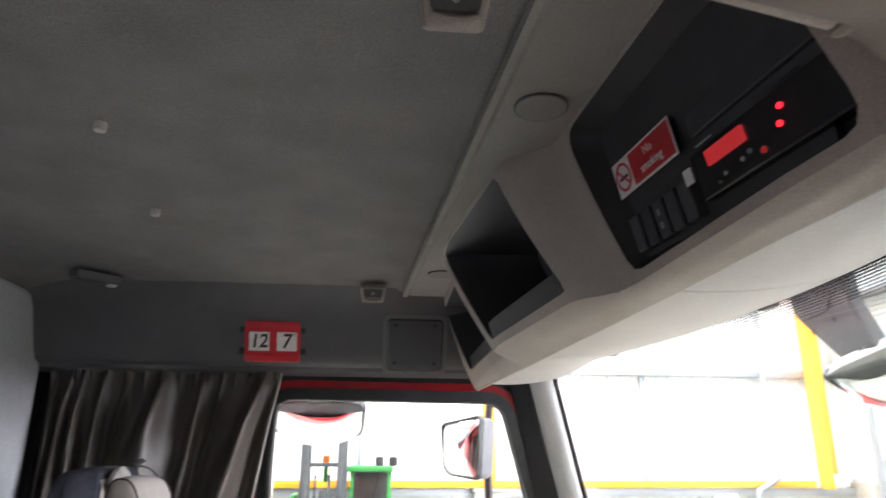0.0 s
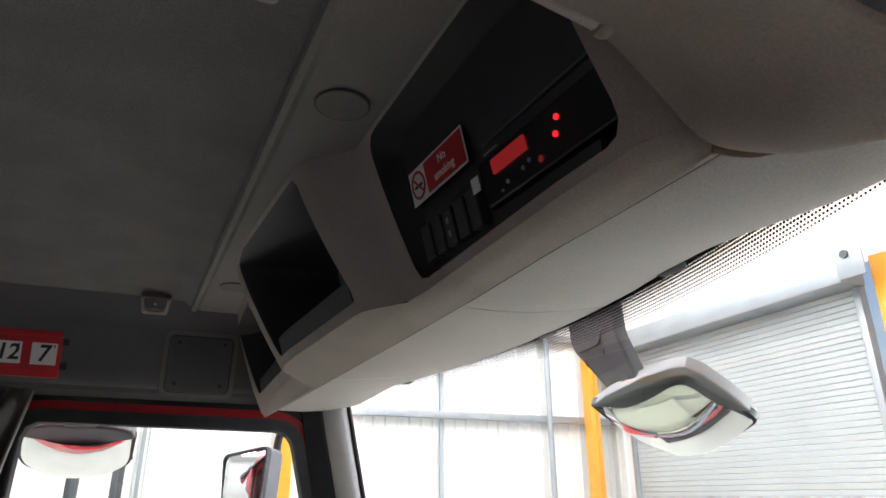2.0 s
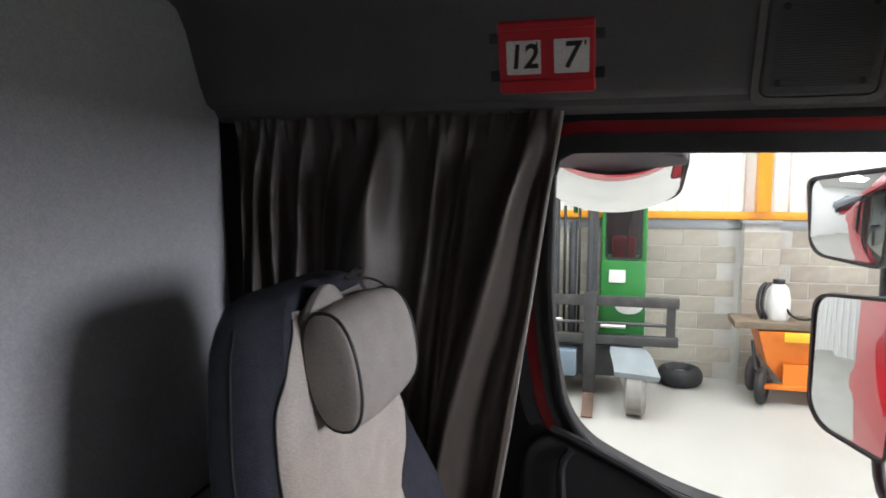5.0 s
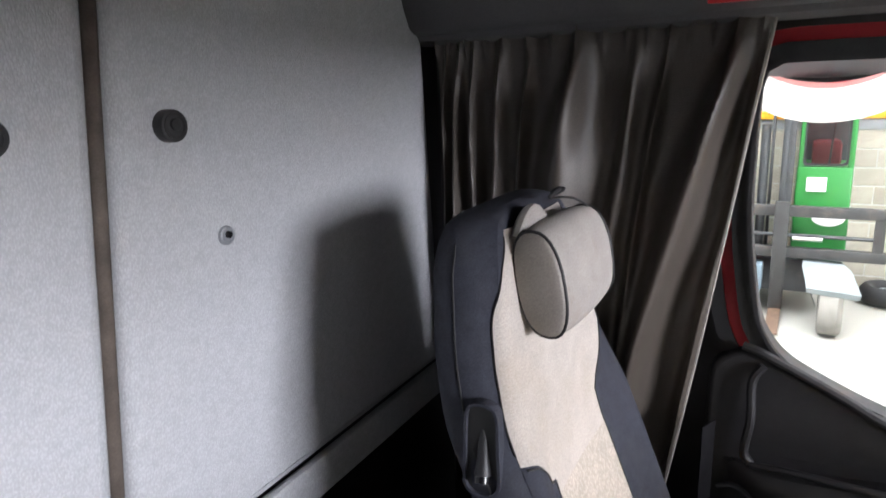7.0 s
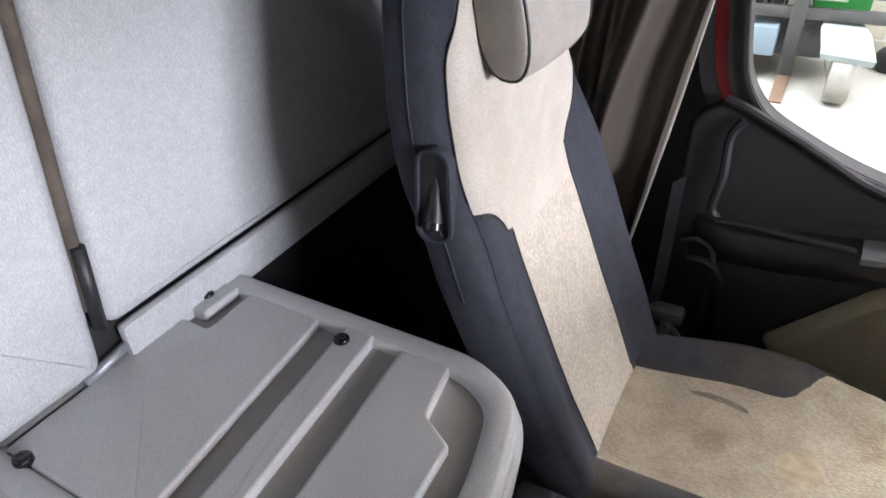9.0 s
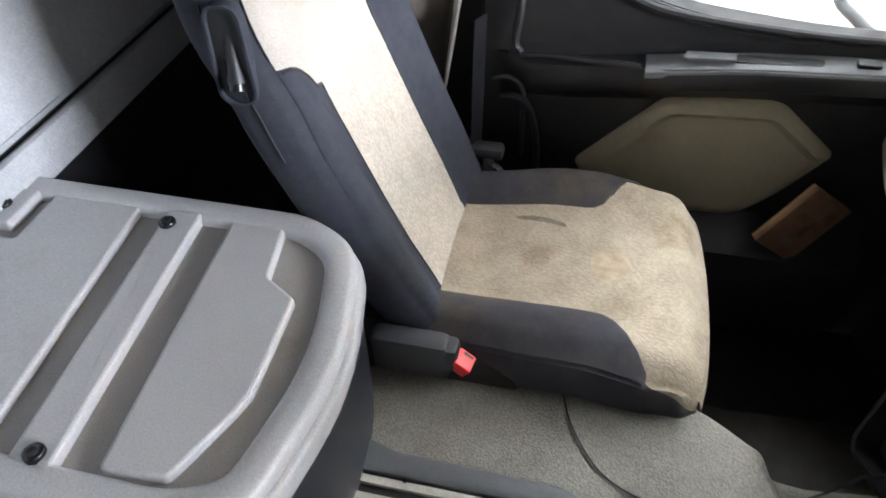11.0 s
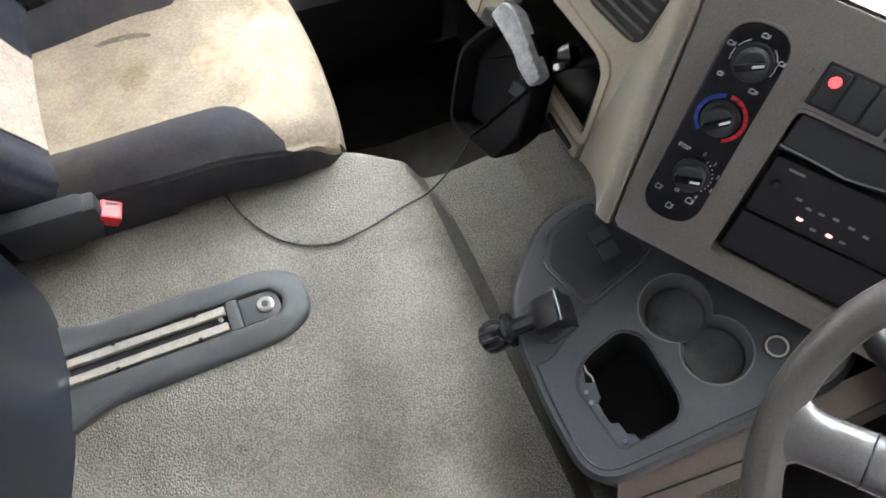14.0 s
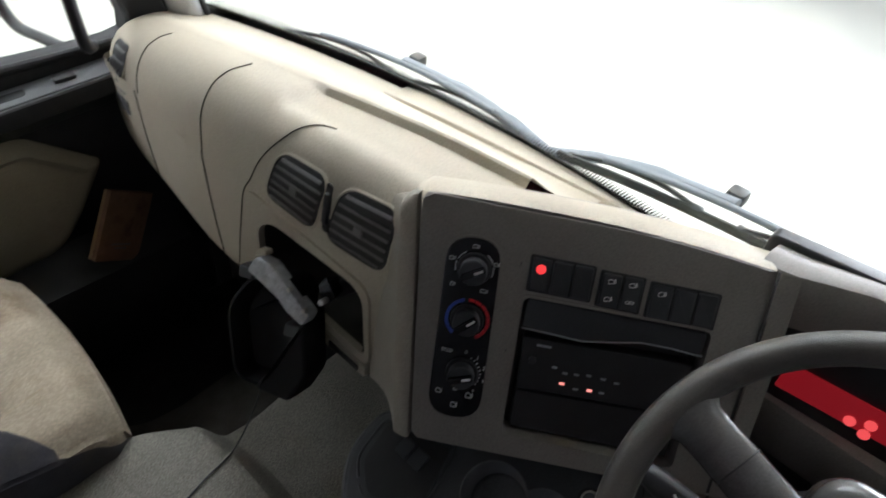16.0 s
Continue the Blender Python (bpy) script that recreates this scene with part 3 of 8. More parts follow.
    part("stud", plate(disc((0, 0.002), r * 0.38, 14), 0.004, m @ Matrix.Translation((0, 0, 0.004)), 0.001), GLOSSBLACK if material != BLACK else BLACK, c)


button(1.522, 2.445, 0.015, STEEL, "grey plastic stud on the cloth rear wall")
button(1.445, 2.614, 0.022, BLACK, "black rubber stop on the cloth rear wall")
button(1.212, 2.62, 0.022, BLACK, "black rubber stop on the cloth rear wall")

# floor of the cab and the engine tunnel with its moulded mat
tagged(part("floor_cab", box(-1.16, 0.9, 0.3, 2.22, 0.98, 1.06), FOOTMAT), "dark rubber matting in the footwell", "floor", kind="structure")


def tunnel_z(x, y):
    """Height of the moulded mat over the engine tunnel."""
    front = 0.135 - 0.03 * smoothstep(1.35, 1.56, y)
    h = 1.558 - 0.075 * smoothstep(front - 0.018, front + 0.035, x)
    h += 0.012 * smoothstep(front + 0.03, front + 0.25, x)
    d = 0.76 - y
    h -= 0.5 * max(0.0, d) + 0.02 * smoothstep(-0.03, 0.02, d)
    return h + 0.002 * math.sin(7 * x + 3) * math.sin(5 * y) + 0.0016 * noise.noise(Vector((x * 11, y * 9, 0.5)))


def tunnel_edge(x):
    """Where the mat rounds over into the passenger's footwell."""
    return lerp_line([(-0.2, 1.592), (0.0, 1.565), (0.03, 1.55), (0.06, 1.531), (0.09, 1.51), (0.12, 1.5), (0.2, 1.49), (0.32, 1.498), (0.62, 1.51)], x)


def tunnel_skin():
    """The mat's rows from the driver's side to the rounded edge, and those of the dark flank below it."""
    xs = [*span(-1.1, 0.0, 34), *span(0.01, 0.24, 26), *span(0.26, 0.62, 10)]
    top, flank = [], []
    for x in xs:
        ye, r = tunnel_edge(x), 0.028
        ys = [*span(0.72, 0.8, 5), *span(0.82, 1.42, 22), *span(1.43, ye - r, 7)]
        z = tunnel_z(x, ye - r)
        low = [(x, ys[0] - 0.02 * (1 - math.cos(a)), tunnel_z(x, ys[0]) - (tunnel_z(x, ys[0]) - 1.1) * math.sin(a)) for a in reversed(span(0.1, math.pi / 2, 8))]
        top.append(low + [(x, y, tunnel_z(x, y)) for y in ys] + [(x, ye - r + r * math.sin(a), z - r + r * math.cos(a)) for a in span(0.25, 1.5, 7)])
        y0, z0 = top[-1][-1][1:]
        flank.append([(x, y0 - 0.004, z0 + 0.001), (x, y0 + 0.002, z0 - 0.02), (x, y0 + 0.012, z0 - 0.09), (x, y0 + 0.03, z0 - 0.2), (x, y0 + 0.06, z0 - 0.3), (x, y0 + 0.12, 1.09), (x, y0 + 0.4, 1.072)])
    return top, flank


TUNNEL_TOP, TUNNEL_FLANK = tunnel_skin()
tunnel = tagged(part("tunnel_mat", grid(TUNNEL_TOP), CARPET), "grey-green grained moulded mat over the engine tunnel", "floor mat", kind="structure")
# flank is the mat's colour darkened, standing for shade in the footwell
part("footwell_side", grid(TUNNEL_FLANK), mat("footwell_shaded_felt", (0.11, 0.104, 0.092), 0.95, spread=0.2, scale=14, bump=0.4, fine=300, spec=0.15), tunnel, "worn felt down the tunnel's flank, footwell shade in its dark colour")

# roof lining with its front seam
rows = []
for x in [-1.15, -1.1, *span(-1.0, -0.08, 20), -0.045, -0.035, -0.028, -0.02, -0.012]:
    row = []
    for y in span(0.32, 2.14, 32):
        xs = x + (0.065 - 0.055 * y) * smoothstep(-0.5, -0.05, x)
        z = CEILING + 0.012 * (1 - ((y - 1.23) / 0.91) ** 2) * smoothstep(-1.15, -0.6, x) * (1 - smoothstep(-0.2, 0.1, x))
        if -0.04 < x < -0.015:
            z -= 0.007
        z -= 0.05 * smoothstep(0.8, 1.0, abs(y - 1.23) / 0.91) ** 2
        z -= 0.03 * (1 - smoothstep(-1.15, -1.05, x))
        row.append((xs, y, z))
    rows.append(row)
ceiling = tagged(part("ceiling", grid(rows), CEIL), "dark grey felt roof lining of the cab", "ceiling", kind="structure")
part("roof_skin", box(-1.25, 0.42, 0.26, 2.28, 3.03, 3.06, 0.01), RED, ceiling, "red painted roof skin")

tagged(part("trim_firewall", box(0.57, 0.62, 0.2, 2.3, 0.98, 1.935, 0.004), BLACK), "black bulkhead under the dashboard", "trim", kind="structure")

# side headers above the doors
def header(sign):
    """The moulded panel between roof lining and door top; sign 1: passenger side."""
    sec = [(2.235, 2.715), (2.16, 2.712), (2.135, 2.72), (2.128, 2.735), (2.113, 2.742), (2.1, 2.76), (2.085, 2.8), (2.065, 2.85), (2.045, 2.9), (2.02, 2.935), (1.985, 2.955), (1.95, 2.975)]
    rows = []
    for x in span(-1.13, 0.2 if sign > 0 else -0.31, 18):
        rows.append([(x, FOLD + sign * (y - FOLD), z + ((0.007 - 0.14 * max(-0.25, x) if z < 2.738 else 0) if sign < 0 else 0.03 * (1 - smoothstep(2.72, 2.79, z)))) for y, z in (sec if sign > 0 else sec[1:])])
    return thick(grid(rows), 0.012)


header_left = tagged(part("header_left", header(1), PELMET), "dark grey moulded panel above the passenger door and curtain", "trim", kind="structure")

# A-pillar trim
def pillar(sign):
    """Pillar lining from the windscreen base to the header: a rounded bar that widens downwards."""
    rows = []
    for k in span(0, 1, 16):
        z = 2.73 - k * 0.82
        x0, x1 = 0.335 + 0.185 * k + 0.02 * k * k, 0.425 + 0.18 * k
        y = 2.165 - 0.01 * k
        sec = []
        for a in span(0, math.pi, 10):
            t = (1 - math.cos(a)) / 2
            sec.append((x0 + (x1 - x0) * t, FOLD + sign * (y - 0.028 * math.sin(a) + 0.04 * (1 - t) - FOLD), z))
        sec += [(x1 + 0.02, FOLD + sign * (y + 0.08 - FOLD), z), (x0 + 0.0, FOLD + sign * (y + 0.08 - FOLD), z)]
        rows.append(sec)
    return grid(rows, close_v=True, cap=True)


pillar_left = tagged(part("pillar_left", pillar(1), SILVER), "silver-grey windscreen pillar lining", "pillar", kind="structure")
part("pillar_core", grid([[(0.29 + 0.16 * k, 2.19, 2.73 - 0.82 * k), (0.34 + 0.19 * k, 2.17, 2.73 - 0.82 * k), (0.43 + 0.19 * k, 2.27, 2.73 - 0.82 * k), (0.3 + 0.16 * k, 2.27, 2.73 - 0.82 * k)] for k in span(0, 1, 6)], close_v=True, cap=True), BLACK, pillar_left, "black pillar edge beside the door")
part("screen_seal", tube([(0.428 + 0.182 * k, 2.156 - 0.01 * k, 2.735 - 0.83 * k) for k in span(0, 1, 10)], 0.007, 8), RUBBER, pillar_left, "black windscreen seal")
pillar_right = tagged(part("pillar_right", pillar(-1), SILVER), "silver-grey windscreen pillar lining", "pillar", kind="structure")

# windscreen
def screen_x(y, k):
    """Its distance ahead at height k from base (0) to top (1)."""
    bow = 1 - ((y - MID) / 0.92) ** 2
    return (0.63 - 0.19 * k) + 0.16 * bow


SCREEN_Z = (1.86, 2.82)
rows = [[(screen_x(y, k), y, SCREEN_Z[0] + k * (SCREEN_Z[1] - SCREEN_Z[0])) for y in span(0.29, 2.18, 27)] for k in span(0, 1, 8)]
windscreen = thing("window_1", "clear curved windscreen with a dotted black edge", "windscreen", kind="structure")
ws = part("pane", thick(grid(rows), 0.006), PANE, windscreen, "clear laminated glass")
ws.visible_shadow = False


def frit(k0, k1, d=0.0):
    rows = [[(screen_x(y, k) - 0.004 - d, y, SCREEN_Z[0] + k * (SCREEN_Z[1] - SCREEN_Z[0])) for y in span(0.29, 2.18, 27)] for k in (k0, k1)]
    return thick(grid(rows), 0.0015)


part("edge_band", frit(0.956, 1.04), GLOSSBLACK, windscreen, "black ceramic band")
part("edge_band", frit(-0.05, 0.128), GLOSSBLACK, windscreen, "black ceramic band")
dots = bmesh.new()
for r in range(8):
    k = 0.9535 - r * 0.005
    rad = 0.0029 * (1 - r / 15)
    for i in range(310):
        y = 0.3 + (i + 0.5 * (r % 2)) * 0.006
        c = Vector((screen_x(y, k) - 0.0042, y, SCREEN_Z[0] + k * (SCREEN_Z[1] - SCREEN_Z[0])))
        vs = [dots.verts.new(c + Vector((0, rad * math.cos(a), rad * math.sin(a)))) for a in span(0, 2 * math.pi * 5 / 6, 6)]
        dots.faces.new(vs)
for r in range(4):
    k = 0.1305 + r * 0.005
    rad = 0.0026 * (1 - r / 7)
    for i in range(310):
        y = 0.3 + (i + 0.5 * (r % 2)) * 0.006
        c = Vector((screen_x(y, k) - 0.0042, y, SCREEN_Z[0] + k * (SCREEN_Z[1] - SCREEN_Z[0])))
        dots.faces.new([dots.verts.new(c + Vector((0, rad * math.cos(a), rad * math.sin(a)))) for a in span(0, 2 * math.pi * 5 / 6, 6)])
tagged(part("edge_dots", dots, GLOSSBLACK, windscreen, "rows of small black dots"), kind="stuff")
front_panel = tagged(part("wall_nose", box(0.6, 0.76, 0.2, 2.3, 0.9, 1.84, 0.02), RED), "red painted front panel below the windscreen", "wall", kind="structure")
tagged(part("trim_screen_top", grid([[(screen_x(y, 1) + 0.02, y, 2.835), (screen_x(y, 1) - 0.06, y, 2.825), (0.3, y, 2.95), (0.3, y, 3.05), (screen_x(y, 1) - 0.02, y, 3.0)] for y in span(0.32, 2.2, 20)], close_v=True, cap=True), RED), "red painted roof edge above the windscreen", "trim", kind="structure")

# ---- dashboard ----


def dash_top(y):
    return lerp_line([(1.15, 2.15), (1.3, 2.14), (1.69, 2.09), (2.0, 2.03), (2.16, 1.995)], y)


def dash_bottom(y):
    return lerp_line([(1.15, 1.78), (1.3, 1.745), (1.55, 1.69), (1.7, 1.662), (1.78, 1.66), (1.86, 1.674), (2.0, 1.69), (2.14, 1.706), (2.19, 1.72)], y)


def dash_face(y):
    return 0.325 + 0.02 * smoothstep(1.7, 2.16, y) + 0.012 * smoothstep(2.05, 2.18, y)


POCKET = (1.275, 1.555, 1.785, 1.94)  # y and z limits of the open tray


def dash_line(y):
    """Section of the dashboard from its lower lip over the face and top to the windscreen."""
    t, b, f = dash_top(y), dash_bottom(y), dash_face(y)
    end = smoothstep(2.15, 2.19, y) * 0.035
    sx = screen_x(y, 0.1) - 0.02
    low = 0.012 * (1 - smoothstep(1.525, 1.56, y))  # the shallow tray in its top

    def zf(x):
        return t - (t - 1.965) * smoothstep(f + 0.1, sx, x)

    prof = [(f + 0.12, b), (f + 0.03, b + 0.004), (f + 0.008, b + 0.015), (f, b + 0.035 if b < 1.72 else b + 0.03)]
    z0, z1 = max(POCKET[2], prof[-1][1] + 0.012), POCKET[3]
    prof += [(f - 0.004, z0), (f - 0.006, (z0 + z1) / 2), (f - 0.006, z1), (f - 0.004, t - 0.13), (f, t - 0.09), (f + 0.006, t - 0.06), (f + 0.018, t - 0.035), (f + 0.036, t - 0.014), (f + 0.056, t - 0.004 - 0.3 * low), (f + 0.07, t - low)]
    xr = 0.452 + 0.1 * (1.558 - min(y, 1.66))
    for x in (f + 0.09, xr - 0.012, xr):
        prof.append((x, zf(x) - low))
    prof += [(xr + 0.003, zf(xr) - low), (xr + 0.011, zf(xr) - 0.001), (xr + 0.016, zf(xr))]
    for k in (0.2, 0.5, 0.8, 1.0):
        x = xr + 0.016 + (sx - xr - 0.016) * k
        prof.append((x, zf(x)))
    return [(x + end * 1.2, y, z - end * 0.3) for x, z in prof]


rows = [dash_line(y) for y in [1.15, 1.2, 1.24, 1.275, 1.34, 1.42, 1.5, 1.525, 1.535, 1.545, 1.555, 1.565, 1.6, 1.66, 1.7, 1.72, 1.74, 1.77, *span(1.8, 2.14, 9), 2.15, 2.16, 2.168, 2.176, 2.183, 2.19]]
bm = grid(rows)
bm.faces.ensure_lookup_table()
gone = [f for f in bm.faces if POCKET[0] < f.calc_center_median().y < POCKET[1] and POCKET[2] < f.calc_center_median().z < POCKET[3] and f.calc_center_median().x < 0.4]
bmesh.ops.delete(bm, geom=gone, context="FACES")
dash = thing("dashboard", "cream moulded plastic dashboard, slightly grubby", "dashboard")
part("moulding", bm, DASH, dash)
part("end_cap", grid([rows[-1], [(x + 0.02, 2.2, z) for x, _, z in rows[-1]]]), DASH, dash)
FACE = frame_of((0.319, 0, 0), (0, -1, 0), (0, 0, 1))
# near-black brown carries the shade inside the dashboard's hollows
TRAY = mat("hollow_shade", (0.03, 0.027, 0.023), 0.7, spread=0.1, scale=14, bump=0.2, fine=800)
part("tray", hollow(rounded([(-1.553, 1.787), (-1.277, 1.787), (-1.277, 1.938), (-1.553, 1.938)], 0.02), 0.14, 0.003, FACE, taper=0.008), TRAY, dash, "open tray, its inner shade put into the dark colour")
part("tray_lip", ring(resample(rounded([(-1.572, 1.773), (-1.258, 1.773), (-1.258, 1.957), (-1.572, 1.957)], 0.03), 80), resample(rounded([(-1.55, 1.79), (-1.268, 1.795), (-1.272, 1.945), (-1.5, 1.925), (-1.548, 1.885)], [0.02, 0.012, 0.04, 0.06, 0.03]), 80), 0.012, FACE @ Matrix.Translation((0, 0, 0.004))), DASH, dash)
JOINT = mat("joint_shadow", (0.07, 0.06, 0.05), 0.8)
for y_low, y_high, last, bow in ((1.715, 1.69, 16, 1.5), (1.69, 1.42, 14, 0.9), (1.985, 1.97, 15, 1.5)):
    pts = []
    for i in range(2, last):
        q = dash_line(y_low + (y_high - y_low) * ((i - 2) / (last - 3)) ** bow)[i]
        pts.append(Vector(q) + (Vector((-0.0006, 0, 0)) if i < 9 else Vector((-0.0004, 0, 0.0006))))
    part("joint", tube(bend(pts, 4), 0.0011, 6), JOINT, dash, "dark joint line")


def on_dash(y, z, d=0.0):
    """A point of the dashboard's face, d proud of it."""
    return Vector((lerp_line(sorted((q[2], q[0]) for q in dash_line(y)[4:12]), z) - d, y, z + 0.25 * d))


SLAT = mat("vent_slat", (0.13, 0.125, 0.125), 0.5, spread=0.08, scale=14)


def vent(corners, slats=6, r=0.03):
    """An air outlet let into the curved face: a moulded lip, a dark box and level slats."""
    v = thing("air_vent", "dark plastic air vent with slats set in the cream dashboard", "air vent", group="dashboard vents")
    o = [Vector(p) for p in resample(rounded(corners, r, 6), 56)]
    c = sum(o, Vector((0, 0))) / len(o)

    def loops(steps):
        return [[on_dash(*(c + (p - c) * f), d) for p in o] for f, d in steps]

    part("lip", grid(loops(((1.09, -0.001), (1.065, 0.0012), (1.03, 0.0018), (1.0, 0.0004))), close_v=True), DASH, v, "cream moulded lip")
    part("backing", grid(loops(((1.0, 0.0004), (0.95, 0.0012), (0.8, 0.0012), (0.6, 0.0012), (0.4, 0.0012), (0.2, 0.0012), (0.02, 0.0012))), close_v=True), INK, v, "dark inside of the vent")
    part("frame", grid(loops(((1.0, 0.0005), (0.985, 0.002), (0.955, 0.002), (0.94, 0.0007))), close_v=True), BLACK, v)
    tl, tr, br, bl = (Vector(p) for p in corners)
    for i in range(slats):
        k = (i + 0.6) / (slats + 0.2)
        a, b = bl.lerp(tl, k), br.lerp(tr, k)
        trim = 0.1 if i in (0, slats - 1) else 0.045
        rows = [[on_dash(p.x, p.y + dz, d) for dz, d in ((-0.003, 0.001), (-0.0026, 0.004), (0.0012, 0.003), (0.0014, 0.001))] for p in (a.lerp(b, q) for q in span(trim, 1 - trim, 7))]
        part("slat", grid(rows, close_v=True, cap=True), SLAT, v)
    part("knob", plate(rounded([(-0.009, -0.007), (0.009, -0.007), (0.009, 0.007), (-0.009, 0.007)], 0.003), 0.008, frame_of(on_dash(c.x, c.y, 0.005), (0, -1, 0), (0.16, 0, 1)), 0.002), SLAT, v)
    return v


vent([(1.478, 2.07), (1.362, 2.085), (1.39, 1.978), (1.515, 1.972)])
vent([(1.33, 2.092), (1.222, 2.11), (1.232, 2.006), (1.362, 1.985)])
vent([(2.125, 1.982), (2.04, 1.998), (2.045, 1.845), (2.125, 1.832)], 7, 0.018)
wheel_knob = thing("vent_wheel", "small ribbed dark wheel between the dashboard vents", "control")
WK = frame_of(on_dash(1.3575, 2.042, 0.001), (0, -1, 0.02), (0.2, -0.25, 1))
part("slot", plate(rounded([(-0.007, -0.04), (0.007, -0.04), (0.007, 0.04), (-0.007, 0.04)], 0.006), 0.006, WK, 0.001), TRAY, wheel_knob, "dark slot")
part("wheel", plate(rounded([(-0.005, -0.026), (0.005, -0.026), (0.005, 0.026), (-0.005, 0.026)], 0.004), 0.008, WK @ Matrix.Translation((0, 0, 0.005)), 0.003, 3), CONSOLE, wheel_knob)
for k in span(-0.02, 0.02, 9):
    part("ridge", plate([(-0.0045, k - 0.0007), (0.0045, k - 0.0007), (0.0045, k + 0.0007), (-0.0045, k + 0.0007)], 0.001, WK @ Matrix.Translation((0, 0, 0.0058))), BLACK, wheel_knob)
slot = thing("card_slot", "cream panel with a narrow dark slot below the tray", "panel")
part("strip", plate(rounded([(-1.5, 1.72), (-1.27, 1.735), (-1.27, 1.765), (-1.5, 1.76)], 0.006), 0.02, FACE @ Matrix.Translation((0, 0, 0.003)), 0.002), DASH, slot)
part("opening", plate(rounded([(-1.36, 1.739), (-1.285, 1.742), (-1.285, 1.754), (-1.36, 1.752)], 0.002), 0.004, FACE @ Matrix.Translation((0, 0, 0.006))), INK, slot, "dark slot")

# ---- centre fascia, turned towards the driver ----
U, V = Vector((0.558, -0.83, 0)), Vector((0.357, 0.24, 0.903))
FAS = frame_of((0.350, 1.103, 2.097), U, V)


def on(u, v, w=0.0, turn=0.0):
    return FAS @ Matrix.Translation((u, v, w)) @ Matrix.Rotation(radians(turn), 4, "Z")


BAY = rounded([(0.068, -0.212), (0.285, -0.212), (0.285, -0.022), (0.062, -0.022)], 0.008)
BC = (0.17, -0.12)
outer = radial(rounded([(-0.046, -0.245), (0.335, -0.24), (0.335, 0.062), (0.2, 0.079), (-0.078, 0.084)], [0.012, 0.005, 0.005, 0.3, 0.02]), BC, 140)
fascia = thing("centre_fascia", "taupe plastic control fascia angled to the driver, scuffed", "control panel")
part("face", ring(outer, radial(BAY, BC, 140), 0.06, FAS), TAUPE, fascia)
part("body", grid([[FAS @ Vector((*p, z)) for p in o] for o, z in ((outer, -0.002), (inset(outer, 0.001), -0.02), (inset(outer, 0.006), -0.15))], close_v=True), TAUPE, fascia)
rows = []
for v, deep in (*((v, 0.0) for v in span(-0.248, 0.06, 15)), (0.071, 0.001), (0.078, 0.005), (0.081, 0.03)):
    u = -0.0495 - 0.032 * (v + 0.245) / 0.33
    drop = 0.02 * smoothstep(0.04, 0.08, v)
    seam_p = [FAS @ Vector((u - o, v - drop * (o / 0.022) ** 2, -w - deep)) for o, w in ((0.0, 0.02), (0.0, 0.004), (0.002, 0.001), (0.006, 0.0), (0.014, 0.003), (0.022, 0.009))]
    z = 1.735 + (dash_top(1.264) - 0.03 - 1.735) * min(1.0, (v + 0.248) / 0.318)
    d = on_dash(1.266, z) + Vector((0.004 + 2 * deep, 0, 0))
    rows.append(seam_p + [seam_p[-1].lerp(d, k) + Vector((0.012 * math.sin(math.pi * k), 0, 0)) for k in (0.2, 0.4, 0.6, 0.8, 1.0)])
# dashboard cream darkened: the shade beside the fascia is in the colour
part("side_wall", grid(rows), mat("side_wall_shaded_cream", (0.33, 0.296, 0.245), 0.55, spread=0.05, scale=9, bump=0.25, fine=1000), fascia, "cream side wall curving back to the dashboard, toned down for shade")
part("top_cover", grid([[(FAS @ Vector((u, v, -0.004)))[:], (FAS @ Vector((u, v + 0.006, -0.016)))[:], (FAS @ Vector((u + 0.01, v + 0.008, -0.06)))[:], (FAS @ Vector((u + 0.03, v - 0.02, -0.14)))[:], (0.7, 1.2 - 0.78 * (u + 0.06), 1.96)] for u, v in ((-0.083, 0.083), (-0.02, 0.0855), (0.05, 0.0855), (0.15, 0.083), (0.25, 0.0745), (0.335, 0.063))]), DASH, fascia, "pale top of the dashboard")
part("bay_floor", plate(inset(BAY, -0.004), 0.01, on(0, 0, -0.03)), BLACK, fascia, "black equipment bay")
part("bay_lip", ring(radial(inset(BAY, -0.004), BC, 140), radial(BAY, BC, 140), 0.004, on(0, 0, 0.0015)), TAUPE, fascia)
part("joint", tube([on(0.336, 0.064) @ Vector((0, 0, 0.001)), on(0.336, -0.235) @ Vector((0, 0, 0.001))], 0.002, 6), INK, fascia)
for u, v, s in ((0.05, 0.012, 0.006), (0.052, -0.1, 0.004), (0.06, -0.13, 0.005)):
    part("scratch", plate([(0, 0), (0.001, s), (0.0025, s * 1.6), (0.0012, s * 0.6)], 0.0002, on(u, v, 0.0006)), INK, fascia)

# raised ledge of the dashboard along the windscreen
rows = []
for i, y in enumerate(span(1.63, 0.92, 24)):
    x0 = lerp_line([(1.03, 0.755), (1.235, 0.725), (1.46, 0.69), (1.62, 0.652)], y)
    sx = screen_x(y, 0.1) + 0.004
    yy = max(y, 1.15)
    t, f = dash_top(yy), dash_face(yy)

    def deck(x):
        return t - (t - 1.965) * smoothstep(f + 0.1, screen_x(yy, 0.1) - 0.02, x)

    h = 0.007 * smoothstep(-0.5, 2.5, i)
    x0 = min(x0, sx - 0.03) + 0.02 * (1 - smoothstep(-0.5, 2.5, i))
